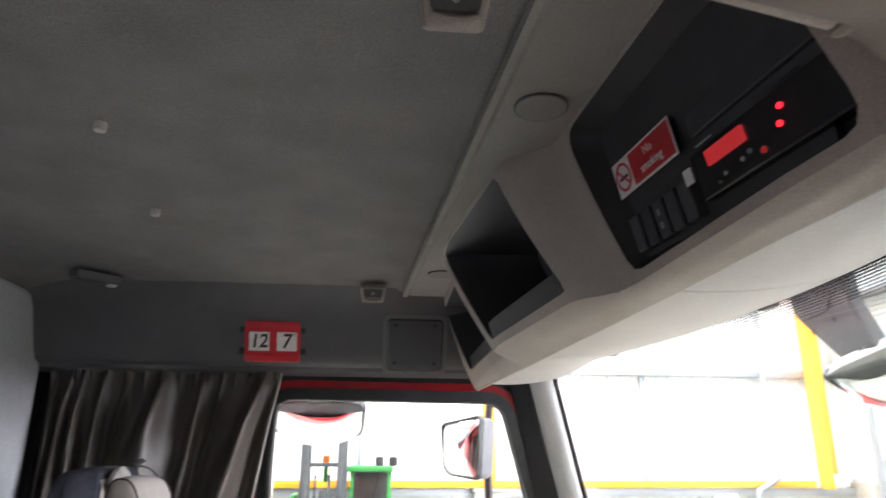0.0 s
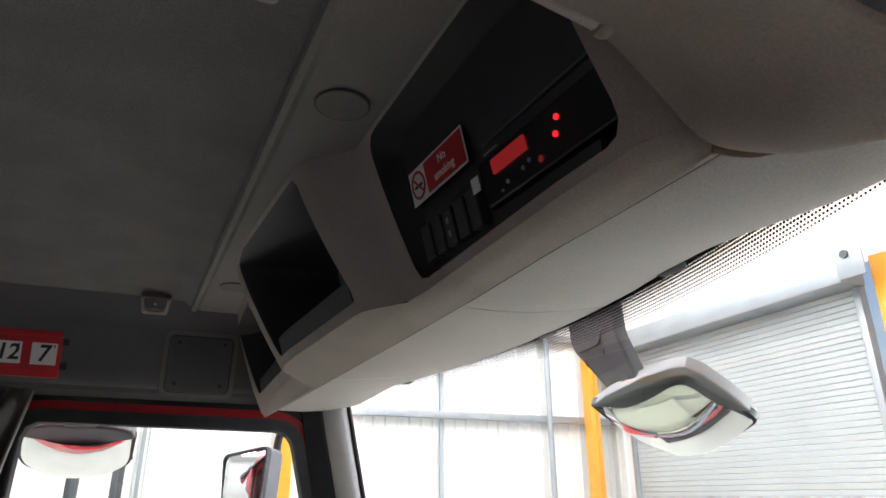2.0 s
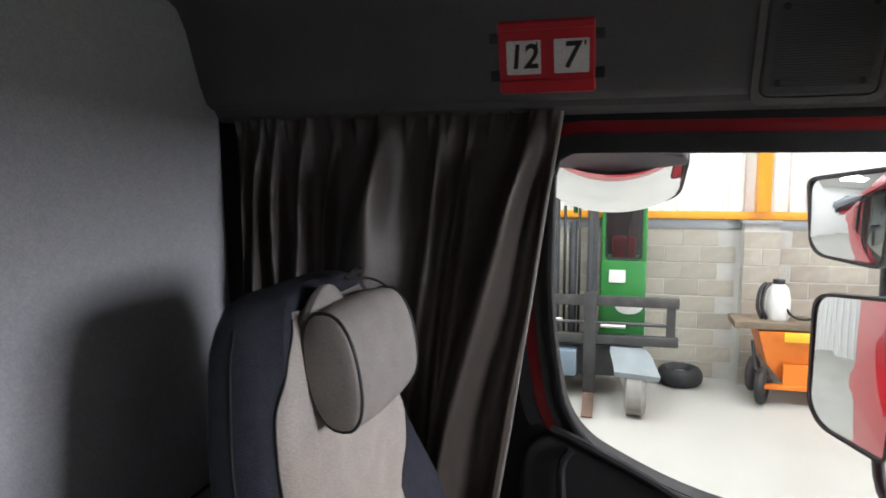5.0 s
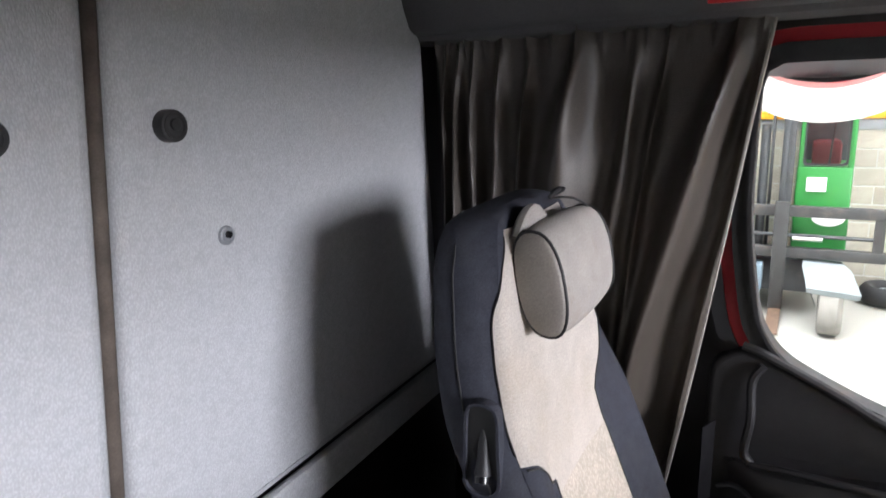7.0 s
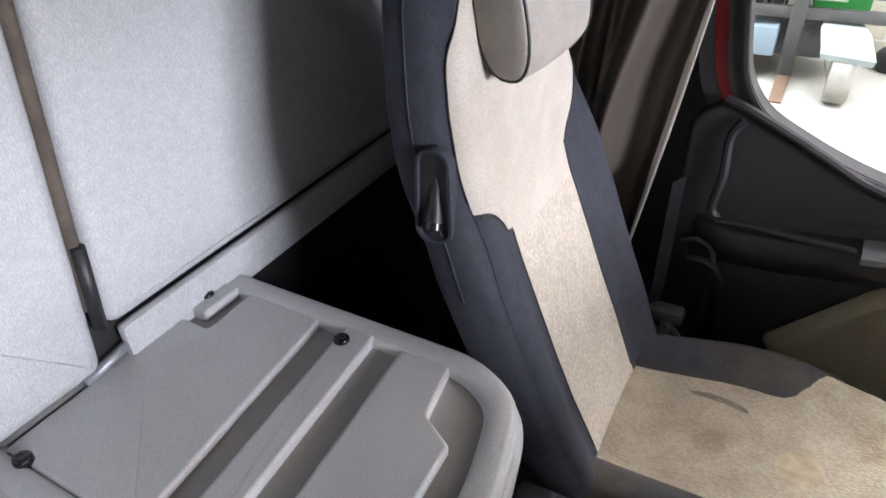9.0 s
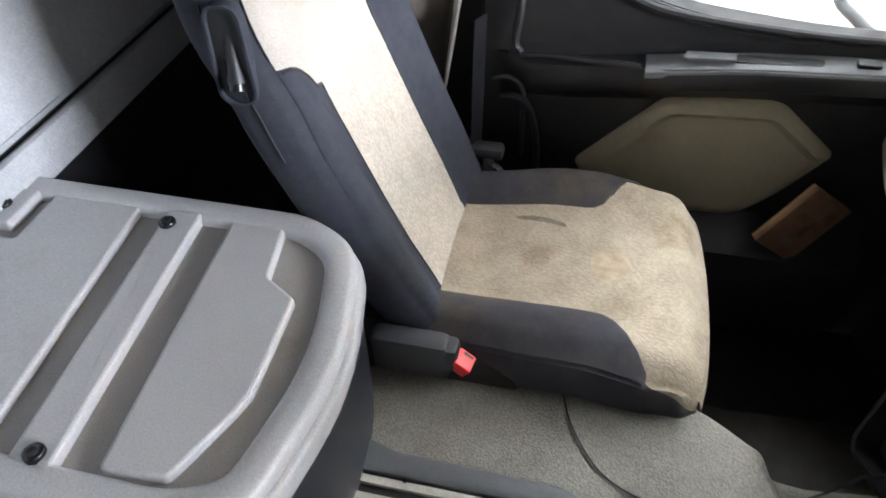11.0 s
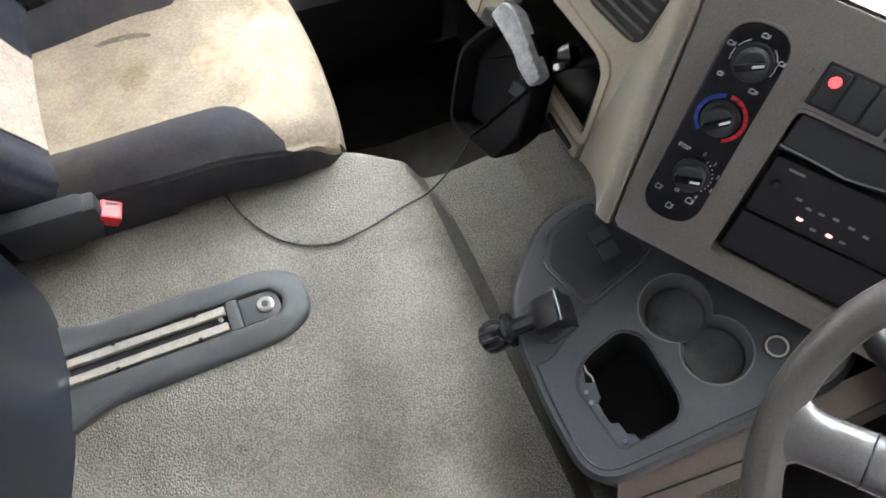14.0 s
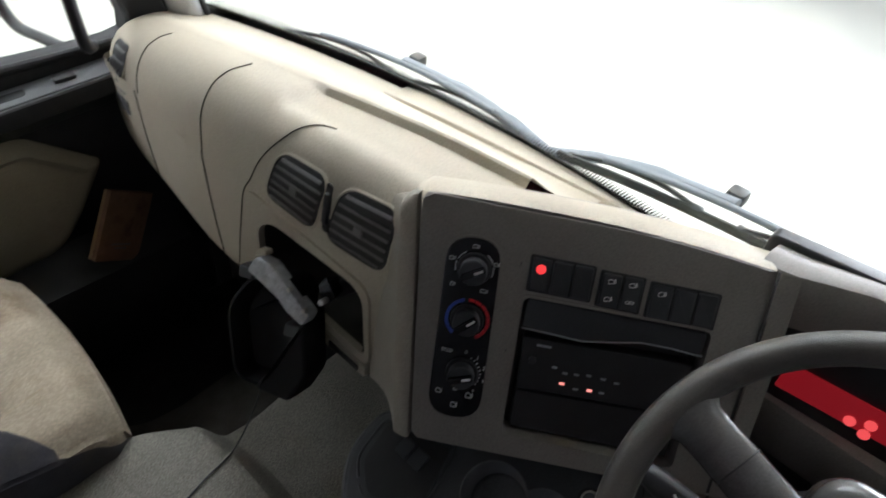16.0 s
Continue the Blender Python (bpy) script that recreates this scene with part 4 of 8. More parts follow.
    rows.append([(x0 - 0.004, y, deck(x0) - 0.006), (x0, y, deck(x0) + 0.3 * h), (x0 + 0.004, y, deck(x0) + h), (x0 + 0.014, y, deck(x0 + 0.01) + h + 0.001), ((x0 + sx) / 2, y, deck((x0 + sx) / 2) + h), (sx, y, deck(sx) + h), (sx + 0.01, y, deck(sx) - 0.01)])
part("screen_ledge", grid(rows), DASH, dash, "raised cream ledge below the windscreen")

# heater controls
heater = thing("heater_controls", "black heater panel with three round dials", "control panel")
HP = rounded([(-0.031, -0.204), (0.037, -0.2), (0.026, 0.042), (-0.039, 0.038)], 0.034, 8)
part("panel", plate(HP, 0.008, on(0, 0, 0.003), 0.002), GLOSSBLACK, heater)
part("rim", ring(resample(inset(HP, -0.0025), 72), resample(HP, 72), 0.008, on(0, 0, 0.0022)), TAUPE, heater)


def knob(u, v, turn):
    d = part("dial", plate(disc((0, 0), 0.0165, 28), 0.022, on(u, v, 0.021), 0.003), CONSOLE, heater, "ribbed dark knob")
    part("collar", plate(disc((0, 0), 0.0205, 28), 0.006, on(u, v, 0.008), 0.002), BLACK, heater)
    part("grip", plate(rounded([(-0.004, -0.015), (0.004, -0.015), (0.004, 0.015), (-0.004, 0.015)], 0.002), 0.006, on(u, v, 0.026, turn), 0.001), GLOSSBLACK, heater)
    part("pointer", plate(rounded([(-0.0012, 0.002), (0.0012, 0.002), (0.0012, 0.013), (-0.0012, 0.013)], 0.0005), 0.001, on(u, v, 0.027, turn)), WHITE, heater, "white pointer")


knob(-0.002, 0.002, -60), knob(0.0, -0.064, -48), knob(0.005, -0.136, -70)


def arc(u, v, r0, r1, a0, a1, n, gap, material):
    for i in range(n):
        b0, b1 = a0 + (a1 - a0) * (i + gap) / n, a0 + (a1 - a0) * (i + 1 - gap) / n
        pts = [(r * math.cos(radians(a)), r * math.sin(radians(a))) for r, a in ((r0, b0), (r0, (b0 + b1) / 2), (r0, b1), (r1, b1), (r1, (b0 + b1) / 2), (r1, b0))]
        part("scale_mark", plate(pts, 0.0006, on(u, v, 0.0036)), material, heater)


BLUE = mat("blue_print", (0.03, 0.08, 0.5), 0.4)
REDPRINT = mat("red_print", (0.75, 0.02, 0.03), 0.4)
arc(0, -0.064, 0.0235, 0.0275, 95, -60, 8, 0.06, REDPRINT)
arc(0, -0.064, 0.0235, 0.0275, 105, 235, 6, 0.04, BLUE)
for k, a in enumerate((88, 55, 22, -14, -52)):
    words("lettering", str(k), 0.0066, on(0.005 + 0.0285 * math.cos(radians(a)), -0.136 + 0.0285 * math.sin(radians(a)), 0.0038), WHITE, heater, 0.0002)
words("lettering", "STOP", 0.006, on(-0.018, -0.1095, 0.0038, -4), WHITE, heater, 0.0002, bold=0.0001)
arc(0.005, -0.136, 0.0222, 0.0236, 75, -40, 9, 0.36, WHITE)
arc(-0.002, 0.002, 0.0225, 0.0235, 60, -20, 2, 0.1, WHITE)
arc(-0.002, 0.002, 0.0225, 0.0235, 200, 120, 2, 0.1, WHITE)


def icon(u, v, w, h, parent, base=0.0036, turn=0.0):
    """A small printed sign: an outlined body with a stroke beside it."""
    m = on(u, v, base, turn)
    o = rounded([(-w / 2, -h / 2), (w * 0.3, -h / 2), (w * 0.3, h * 0.2), (-w * 0.1, h / 2), (-w / 2, h * 0.3)], 0.0008, 2)
    part("pictogram", ring(o, inset(o, 0.0008), 0.0005, m), WHITE, parent)
    part("pictogram", plate([(w * 0.36, -h * 0.45), (w * 0.5, -h * 0.4), (w * 0.5, h * 0.45), (w * 0.36, h * 0.4)], 0.0005, m), WHITE, parent)


for u, v, w, h in ((-0.004, 0.03, 0.008, 0.005), (-0.03, 0.011, 0.008, 0.005), (0.0235, 0.012, 0.007, 0.005), (-0.0245, -0.021, 0.006, 0.005), (0.014, -0.024, 0.009, 0.005), (-0.02, -0.167, 0.008, 0.007), (0.019, -0.166, 0.009, 0.008), (0.002, -0.183, 0.008, 0.008), (0.0, -0.161, 0.005, 0.004)):
    icon(u, v, w, h, heater)

# rocker switches
panel = thing("switch_panel", "row of dark rocker switches in three groups", "switch panel")
LEDRED = glow("red_indicator", (1, 0.05, 0.05), 1.2)
for k, (u0, n) in enumerate(((0.064, 3), (0.1465, 2), (0.2045, 3))):
    w = 0.0245 if k < 2 else 0.026
    part("surround", plate(rounded([(u0 - 0.002, -0.0135), (u0 + n * w + 0.002, -0.0145), (u0 + n * w + 0.001, 0.0315), (u0 - 0.003, 0.0325)], 0.003), 0.012, on(0, -0.003 * k, 0.0015), 0.001), BLACK, panel)
    for i in range(n):
        s = part("switch", plate(rounded([(u0 + i * w + 0.0012, -0.0115), (u0 + (i + 1) * w - 0.0012, -0.0115), (u0 + (i + 1) * w - 0.0022, 0.0295), (u0 + i * w + 0.0002, 0.0295)], 0.0025), 0.014, on(0, -0.003 * k, 0.005), 0.002), CONSOLE, panel)
        c = u0 + (i + 0.5) * w
        if k == 0 and i == 0:
            part("lens", plate(disc((0, 0), 0.0058, 18), 0.002, on(c - 0.001, 0.017, 0.0062), 0.001), LEDRED, s, "red lit lens")
        if k == 1 or (k == 2 and i == 0):
            for dv in (0.0205, -0.0015) if k == 1 else (0.0195,):
                if k == 1 and i == 1 and dv < 0:
                    words("lettering", "OFF", 0.0062, on(c - 0.0002, dv - 0.002, 0.0058), WHITE, s, 0.0002, bold=0.0001)
                else:
                    icon(c - 0.001, dv - 0.003 * k + 0.001, 0.009, 0.0062, s, 0.0058, 12)
part("tab", plate(rounded([(0.05, -0.002), (0.061, -0.006), (0.06, 0.034), (0.056, 0.034)], 0.002), 0.003, on(0, 0, 0.001)), TAUPE, panel)

# flap and radio in the bay
flap = thing("storage_flap", "dark storage flap with a wavy silver lower edge", "flap")
part("lid", plate(rounded([(0.067, -0.062), (0.14, -0.068), (0.21, -0.052), (0.282, -0.055), (0.282, -0.026), (0.068, -0.024)], [0.004, 0.03, 0.03, 0.004, 0.006, 0.006], 6), 0.02, on(0, 0, -0.004), 0.002), CONSOLE, flap)
part("edge", tube([on(u, v, -0.002) @ Vector((0, 0, 0)) for u, v in ((0.067, -0.063), (0.1, -0.064), (0.14, -0.066), (0.175, -0.06), (0.21, -0.053), (0.245, -0.053), (0.282, -0.056))], 0.0011, 6), STEEL, flap, "silver edge line")
radio = thing("tachograph_radio", "black flat radio unit with small red lit keys", "radio")
part("front", plate(rounded([(0.075, -0.148), (0.276, -0.142), (0.277, -0.072), (0.072, -0.076)], 0.004), 0.02, on(0, 0, -0.008), 0.002), BLACK, radio)
part("lower_blank", plate(rounded([(0.076, -0.206), (0.278, -0.206), (0.277, -0.146), (0.075, -0.152)], 0.004), 0.02, on(0, 0, -0.012), 0.002), BLACK, radio, "blank dark panel")
part("volume_knob", plate(disc((0, 0), 0.0045, 16), 0.008, on(0.088, -0.105, -0.002), 0.001), CONSOLE, radio)
part("caption", plate(rounded([(0.09, -0.086), (0.108, -0.086), (0.108, -0.083), (0.09, -0.083)], 0.0005), 0.0005, on(0, 0, -0.0075)), STEEL, radio, "small pale lettering bar")
KEY = glow("lit_key", (1, 0.3, 0.25), 1.5)
for i, (u, v, lit) in enumerate(((0.117, -0.11, 0), (0.131, -0.115, 0), (0.13, -0.13, 1), (0.145, -0.114, 0), (0.16, -0.112, 0), (0.148, -0.134, 0), (0.165, -0.132, 1), (0.178, -0.113, 0), (0.195, -0.115, 0), (0.18, -0.132, 0))):
    part("key", plate(rounded([(-0.0032, -0.0014), (0.0032, -0.0014), (0.0032, 0.0014), (-0.0032, 0.0014)], 0.0006), 0.002, on(u, v, -0.0068)), KEY if lit else STEEL, radio)

# instrument binnacle beyond the fascia
bin_m = frame_of((0.61, 0.63, 2.03), (0.06, -1, 0), (0.25, 0, 0.97))
cluster = thing("instrument_cluster", "dark instrument cluster with a lit red display under a taupe hood", "instrument panel")
part("backing", plate(rounded([(-0.245, -0.125), (0.25, -0.125), (0.25, 0.15), (-0.245, 0.125)], 0.01), 0.03, bin_m, 0.004), BLACK, cluster)
LCD = glow("red_display", (1, 0.03, 0.05), 0.17)
part("display", plate(rounded([(-0.15, -0.052), (-0.015, -0.045), (-0.015, -0.008), (-0.15, -0.014)], 0.003), 0.004, bin_m @ Matrix.Translation((0, 0, 0.006))), LCD, cluster, "red lit display")
SYMBOL = glow("red_symbol", (1, 0.1, 0.1), 0.9)
for u, v in ((-0.062, -0.04), (-0.042, -0.031), (-0.042, -0.046)):
    part("symbol", plate(disc((0, 0), 0.007, 14), 0.001, bin_m @ Matrix.Translation((u, v, 0.0085))), SYMBOL, cluster, "lit red warning symbol")
for u in (-0.01, 0.12):
    part("gauge", ring(disc((0, 0), 0.045, 32), disc((0, 0), 0.04, 32), 0.006, bin_m @ Matrix.Translation((u + 0.02, 0.04 if u < 0 else 0.0, 0.01))), STEEL, cluster, "silver gauge ring")
    part("needle", plate([(-0.001, 0), (0.001, 0), (0.0005, 0.035), (-0.0005, 0.035)], 0.001, bin_m @ Matrix.Translation((u + 0.02, 0.03, 0.012)) @ Matrix.Rotation(radians(60), 4, "Z")), SYMBOL, cluster, "red needle")
dash_driver = thing("driver_dashboard", "taupe driver dashboard with a hood over the instruments", "dashboard")
part("side_panel", grid([[FAS @ Vector((u, 0.062 - 0.1 * (u - 0.335), 0.0)), FAS @ Vector((u, 0.03, 0.002)), FAS @ Vector((u + 0.002, -0.06, 0.002)), FAS @ Vector((u, -0.24, 0.0)), FAS @ Vector((u, -0.3, -0.1))] for u in (0.338, 0.35, 0.362)]), TAUPE, dash_driver)
rows = []
for y in span(0.862, 0.36, 14):
    f = 0.556 + 0.05 * smoothstep(0.86, 0.72, y)
    rows.append([(0.765, y, 2.0), (0.7, y, 2.1), (f + 0.07, y, 2.142), (f + 0.03, y, 2.156), (f + 0.008, y, 2.152), (f, y, 2.14), (f - 0.004, y, 2.105), (f, y, 2.08), (f + 0.01, y, 2.074), (f + 0.06, y, 2.078)])
part("hood", grid(rows), TAUPE, dash_driver, "taupe hood over the instruments")
part("lower_panel", grid([[(0.6, y, 1.965), (0.575, y, 1.96), (0.565, y, 1.94), (0.57, y, 1.88), (0.62, y, 1.7), (0.66, y, 1.5)] for y in span(0.86, 0.36, 8)]), TAUPE, dash_driver)

# ---- lower centre console ----
CON = frame_of((0.36, 0.874, 1.838), (0, -1, 0), (1, 0, 0.42))  # x towards the driver, y ahead and up


def con(x, y, z_off=0.0):
    """Frame coordinates on the console of a place given in plan."""
    return (-(y - 0.874), (x - 0.36) * math.hypot(1, 0.42))


console = thing("centre_console", "charcoal plastic console with cup holders and an open bin", "console")
CO = rounded([con(0.101, 0.815), con(0.4, 0.806), con(0.45, 0.85), con(0.39, 0.93), con(0.33, 1.05), con(0.27, 1.17), con(0.2, 1.17), con(0.11, 1.085), con(0.094, 0.95)], [0.05, 0.03, 0.01, 0.05, 0.02, 0.02, 0.1, 0.05, 0.1], 7)
BIN = rounded([con(0.147, 0.838), con(0.225, 0.84), con(0.24, 0.86), con(0.241, 0.955), con(0.218, 0.98), con(0.16, 0.967), con(0.134, 0.94)], [0.016, 0.015, 0.02, 0.02, 0.02, 0.022, 0.02], 5)
CUPS = [(con(0.287, 0.969), 0.045), (con(0.302, 0.898), 0.043)]


def linked(cups, n=60):
    """One outline round two overlapping cups, with a soft neck between them."""
    (a, ra), (b, rb) = cups
    a, b = Vector(a), Vector(b)
    out = []
    for c, o, r in ((a, b, ra), (b, a, rb)):
        d = (o - c).normalized()
        base = math.atan2(d.y, d.x)
        cut = math.acos((o - c).length / 2 / r) + 0.1
        out += [c + Vector((r * math.cos(base + t), r * math.sin(base + t))) for t in span(cut, 2 * math.pi - cut, n // 2)]
    return out


CUPLINE = linked(CUPS)
part("top", sheet(CO, [BIN, CUPLINE], 0.01, CON), CONTOP, console)
part("skirt", grid([[CON @ Vector((*p, z)) for p in o] for o, z in ((CO, -0.001), (inset(CO, -0.008), -0.012), (inset(CO, -0.02), -0.28))], close_v=True), CONSOLE, console)
part("bin", hollow(inset(BIN, 0.002), 0.13, 0.003, CON @ Matrix.Translation((0, 0, -0.003)), taper=0.006), BLACK, console, "deep open bin")
part("recess_edge", tube([CON @ Vector((*q, 0.002)) for q in resample(rounded([con(0.172, 1.11), con(0.196, 1.022), con(0.305, 1.05), con(0.268, 1.16), con(0.203, 1.152)], 0.014), 40)], 0.002, 6), CONSOLE, console, "raised edge round the switches")
part("top_groove", tube([CON @ Vector((*q, 0.0005)) for q in resample(inset(CO, 0.008), 90)], 0.0014, 6), BLACK, console, "groove inside the console edge")
part("bin_edge", ring(resample(BIN, 60), resample(inset(BIN, 0.004), 60), 0.004, CON @ Matrix.Translation((0, 0, -0.003))), CONSOLE, console, "narrow seat round the bin")
part("hinge_ledge", plate([con(*q) for q in ((0.133, 0.94), (0.148, 0.839), (0.176, 0.838), (0.172, 0.852), (0.164, 0.856), (0.162, 0.872), (0.152, 0.876), (0.151, 0.906), (0.157, 0.91), (0.16, 0.93), (0.15, 0.936), (0.156, 0.955), (0.15, 0.96))], 0.004, CON @ Matrix.Translation((0, 0, -0.009)), 0.0008, 1), MAST, console, "broken dark hinge ledge inside the bin")
for q in ((0.145, 0.925), (0.145, 0.91), (0.158, 0.848)):
    part("ledge_screw", plate(disc(con(*q), 0.0035, 12), 0.003, CON @ Matrix.Translation((0, 0, -0.0072)), 0.001), GREYPLASTIC, console)
part("spring_clip", tube([CON @ Vector((*con(*q), z)) for q, z in (((0.158, 0.957), -0.012), ((0.157, 0.948), -0.006), ((0.16, 0.938), -0.006), ((0.158, 0.928), -0.014))], 0.0016, 6), CHROME, console, "bright wire clip")
# paler than the console: light falling into the cups is put into this grey
CUPLIT = mat("cup_lit_grey", (0.15, 0.155, 0.16), 0.45, spread=0.12, scale=20, bump=0.2, fine=700, wear=(0.07, 0.07, 0.072), wear_scale=14)
part("cup_holder", hollow(CUPLINE, 0.052, 0.002, CON, taper=0.005, rim=0.0014), CUPLIT, console, "two linked dark cup holders, toned paler for the light in them")
for (u, v), r in CUPS:
    part("cup_floor", plate(disc((u, v), r * 0.84, 30), 0.002, CON @ Matrix.Translation((0, 0, -0.0495)), 0.001), CUPLIT, console, "cup floor in grey toned paler for light")
u, v = con(0.36, 0.869)
part("lighter_socket", hollow(disc((u, v), 0.0112, 26), 0.03, 0.0022, CON, rim=0.004), CHROME, console, "bright metal lighter socket")
part("socket_ring", ring(disc((u, v), 0.0175, 28), disc((u, v), 0.0135, 28), 0.004, CON @ Matrix.Translation((0, 0, 0.0025))), BLACK, console, "black ring round the socket")
part("socket_core", plate(disc((u, v), 0.011, 20), 0.01, CON @ Matrix.Translation((0, 0, -0.012))), INK, console)
part("brake_panel", plate(rounded([con(0.099, 0.985), con(0.126, 0.982), con(0.2, 1.026), con(0.3, 1.055), con(0.272, 1.166), con(0.2, 1.166), con(0.114, 1.08)], [0.01, 0.03, 0.03, 0.01, 0.02, 0.06, 0.04], 5), 0.006, CON @ Matrix.Translation((0, 0, 0.0018)), 0.0015), CONSOLE, console, "darker panel under the brake lever")
part("switch_recess", plate(rounded([con(0.18, 1.105), con(0.2, 1.03), con(0.295, 1.055), con(0.262, 1.152), con(0.205, 1.142)], 0.012), 0.004, CON @ Matrix.Translation((0, 0, 0.0022)), 0.001), BLACK, console, "recessed dark switch plate")
for i in range(2):
    part("push_switch", plate(rounded([con(0.243, 1.068 + 0.026 * i), con(0.268, 1.068 + 0.026 * i), con(0.268, 1.09 + 0.026 * i), con(0.243, 1.09 + 0.026 * i)], 0.003), 0.01, CON @ Matrix.Translation((0, 0, 0.009)), 0.002), CONSOLE, console)
u, v = con(0.275, 1.135)
part("socket_cap", plate(disc((u, v), 0.013, 22), 0.012, CON @ Matrix.Translation((0, 0, 0.012)), 0.003), BLACK, console, "round black socket cap")
SIDEBROWN = mat("console_side_brown", (0.13, 0.105, 0.085), 0.6, spread=0.12, scale=12, bump=0.2, fine=800)
side_panel = thing("console_side", "dark brown side panel of the console, scuffed", "panel")
EDGE = [[(0.14, 0.815, 1.72), (0.36, 0.805, 1.815), (0.5, 0.8, 1.85)], [(0.13, 0.785, 1.69), (0.36, 0.765, 1.795), (0.5, 0.765, 1.84)], [(0.12, 0.765, 1.64), (0.36, 0.75, 1.76), (0.5, 0.75, 1.82)], [(0.12, 0.745, 1.2), (0.36, 0.745, 1.2), (0.5, 0.75, 1.2)]]
part("shoulder", grid([bend(r, 5) for r in EDGE[:3]]), SIDEBROWN, side_panel)
part("panel", grid([bend(r, 5) for r in EDGE[2:]]), SIDEBROWN, side_panel)
part("joint", tube(bend([Vector(p) + Vector((0, -0.001, 0.001)) for p in EDGE[1]], 5), 0.0014, 6), INK, side_panel, "dark joint along the shoulder")

brake = thing("handbrake_lever", "black handbrake lever with a ribbed round knob", "lever")
part("base", plate(rounded([con(0.135, 0.998), con(0.178, 1.004), con(0.16, 1.078), con(0.115, 1.06)], 0.012), 0.014, CON @ Matrix.Translation((0, 0, 0.01)), 0.005), CONSOLE, brake)
part("boot", plate(rounded([con(0.142, 1.008), con(0.17, 1.012), con(0.156, 1.068), con(0.124, 1.055)], 0.008), 0.01, CON @ Matrix.Translation((0, 0, 0.018)), 0.006), BLACK, brake)
a, b = Vector((0.15, 1.036, 1.764)), Vector((0.078, 1.052, 1.708))
BRK = frame_of(a, (b - a), (0.2, 0, 1))
part("clevis", plate(rounded([(-0.026, -0.024), (0.024, -0.02), (0.026, 0.016), (-0.02, 0.024)], 0.008, 4), 0.048, BRK @ Matrix.Translation((0, 0, 0.024)), 0.006, 3), GLOSSBLACK, brake, "shiny black pivot block")
part("pivot_cap", tube([BRK @ Vector((-0.004, 0, 0.022)), BRK @ Vector((-0.004, 0, 0.031)), BRK @ Vector((-0.004, 0, 0.034))], [0.015, 0.014, 0.006], 16), BLACK, brake)
part("shaft", tube([a, a.lerp(b, 0.35), a.lerp(b, 0.7), b], [0.015, 0.0125, 0.0125, 0.0135], 16), GLOSSBLACK, brake)
part("collar", tube([a.lerp(b, 0.66), a.lerp(b, 0.7), a.lerp(b, 0.76), a.lerp(b, 0.8)], [0.016, 0.025, 0.025, 0.017], 22), GLOSSBLACK, brake, "shiny ribbed collar")
part("knob", tube([a.lerp(b, 0.8), a.lerp(b, 0.86), a.lerp(b, 1.0), a.lerp(b, 1.16), a.lerp(b, 1.22), a.lerp(b, 1.225)], [0.015, 0.02, 0.0225, 0.021, 0.015, 0.004], 22), GLOSSBLACK, brake, "shiny black knob")
for k in range(11):
    w = 2 * math.pi * k / 11
    off = BRK.to_3x3() @ Vector((0, math.cos(w), math.sin(w)))
    part("rib", tube([a.lerp(b, 0.86) + off * 0.0205, a.lerp(b, 1.0) + off * 0.0228, a.lerp(b, 1.14) + off * 0.0212], 0.002, 6), BLACK, brake)

# ---- steering wheel ----
TILT_W = radians(36)
WM = Matrix.Translation((0.296, 0.618, 2.106)) @ Matrix.Rotation(-TILT_W, 4, "Y")
wheel = thing("steering_wheel", "dark grey moulded steering wheel with worn rim", "steering wheel")
part("rim", grid([[WM @ Vector(((0.219 + 0.0165 * math.cos(b)) * math.cos(a), (0.219 + 0.0165 * math.cos(b)) * math.sin(a), 0.0185 * math.sin(b))) for b in span(0, 2 * math.pi * 13 / 14, 14)] for a in span(0, 2 * math.pi * 95 / 96, 96)], close_u=True, close_v=True), mat("wheel_rim", (0.072, 0.066, 0.06), 0.32, spread=0.12, scale=20, bump=0.3, fine=800, wear=(0.13, 0.12, 0.108), wear_scale=8), wheel)
SPOKE = mat("spoke_black", (0.085, 0.083, 0.08), 0.22, spec=1.0, spread=0.12, scale=12, bump=0.15, fine=800, wear=(0.04, 0.038, 0.036), wear_scale=10)
for a in (77, 128, -77, -128):
    d = Vector((math.cos(radians(a)), math.sin(radians(a)), 0))
    side = Vector((-d.y, d.x, 0))

    def along(k, grow=1.0):
        p = d * (0.04 + 0.178 * k) + Vector((0, 0, -0.04 + 0.04 * smoothstep(0.25, 1, k)))
        w = (0.027 - 0.003 * k + 0.03 * smoothstep(0.8, 1.04, k) ** 2) * grow
        return [WM @ (p + side * w * math.cos(b) + Vector((0, 0, (0.019 - 0.004 * k) * grow * math.sin(b)))) for b in span(0, 2 * math.pi * 19 / 20, 20)]

    spoke = part("spoke", grid([along(k) for k in span(0, 1, 16)], close_v=True, cap=True), SPOKE, wheel, "dark satin moulded spoke")
    for k in (0.3, 0.6):
        ringpts = along(k, 1.005)
        part("seam", tube([*ringpts, ringpts[0]], 0.0009, 5, cap=False), INK, spoke, "fine dark joint")
hub = rounded([(-0.1, -0.08), (0.09, -0.085), (0.09, 0.085), (-0.1, 0.08)], 0.04, 6)
part("hub", plate(hub, 0.06, WM @ Matrix.Translation((0, 0, -0.015)), 0.018, 4), SPOKE, wheel, "padded hub")
column = thing("steering_column", "black steering column cover with a control stalk", "column")
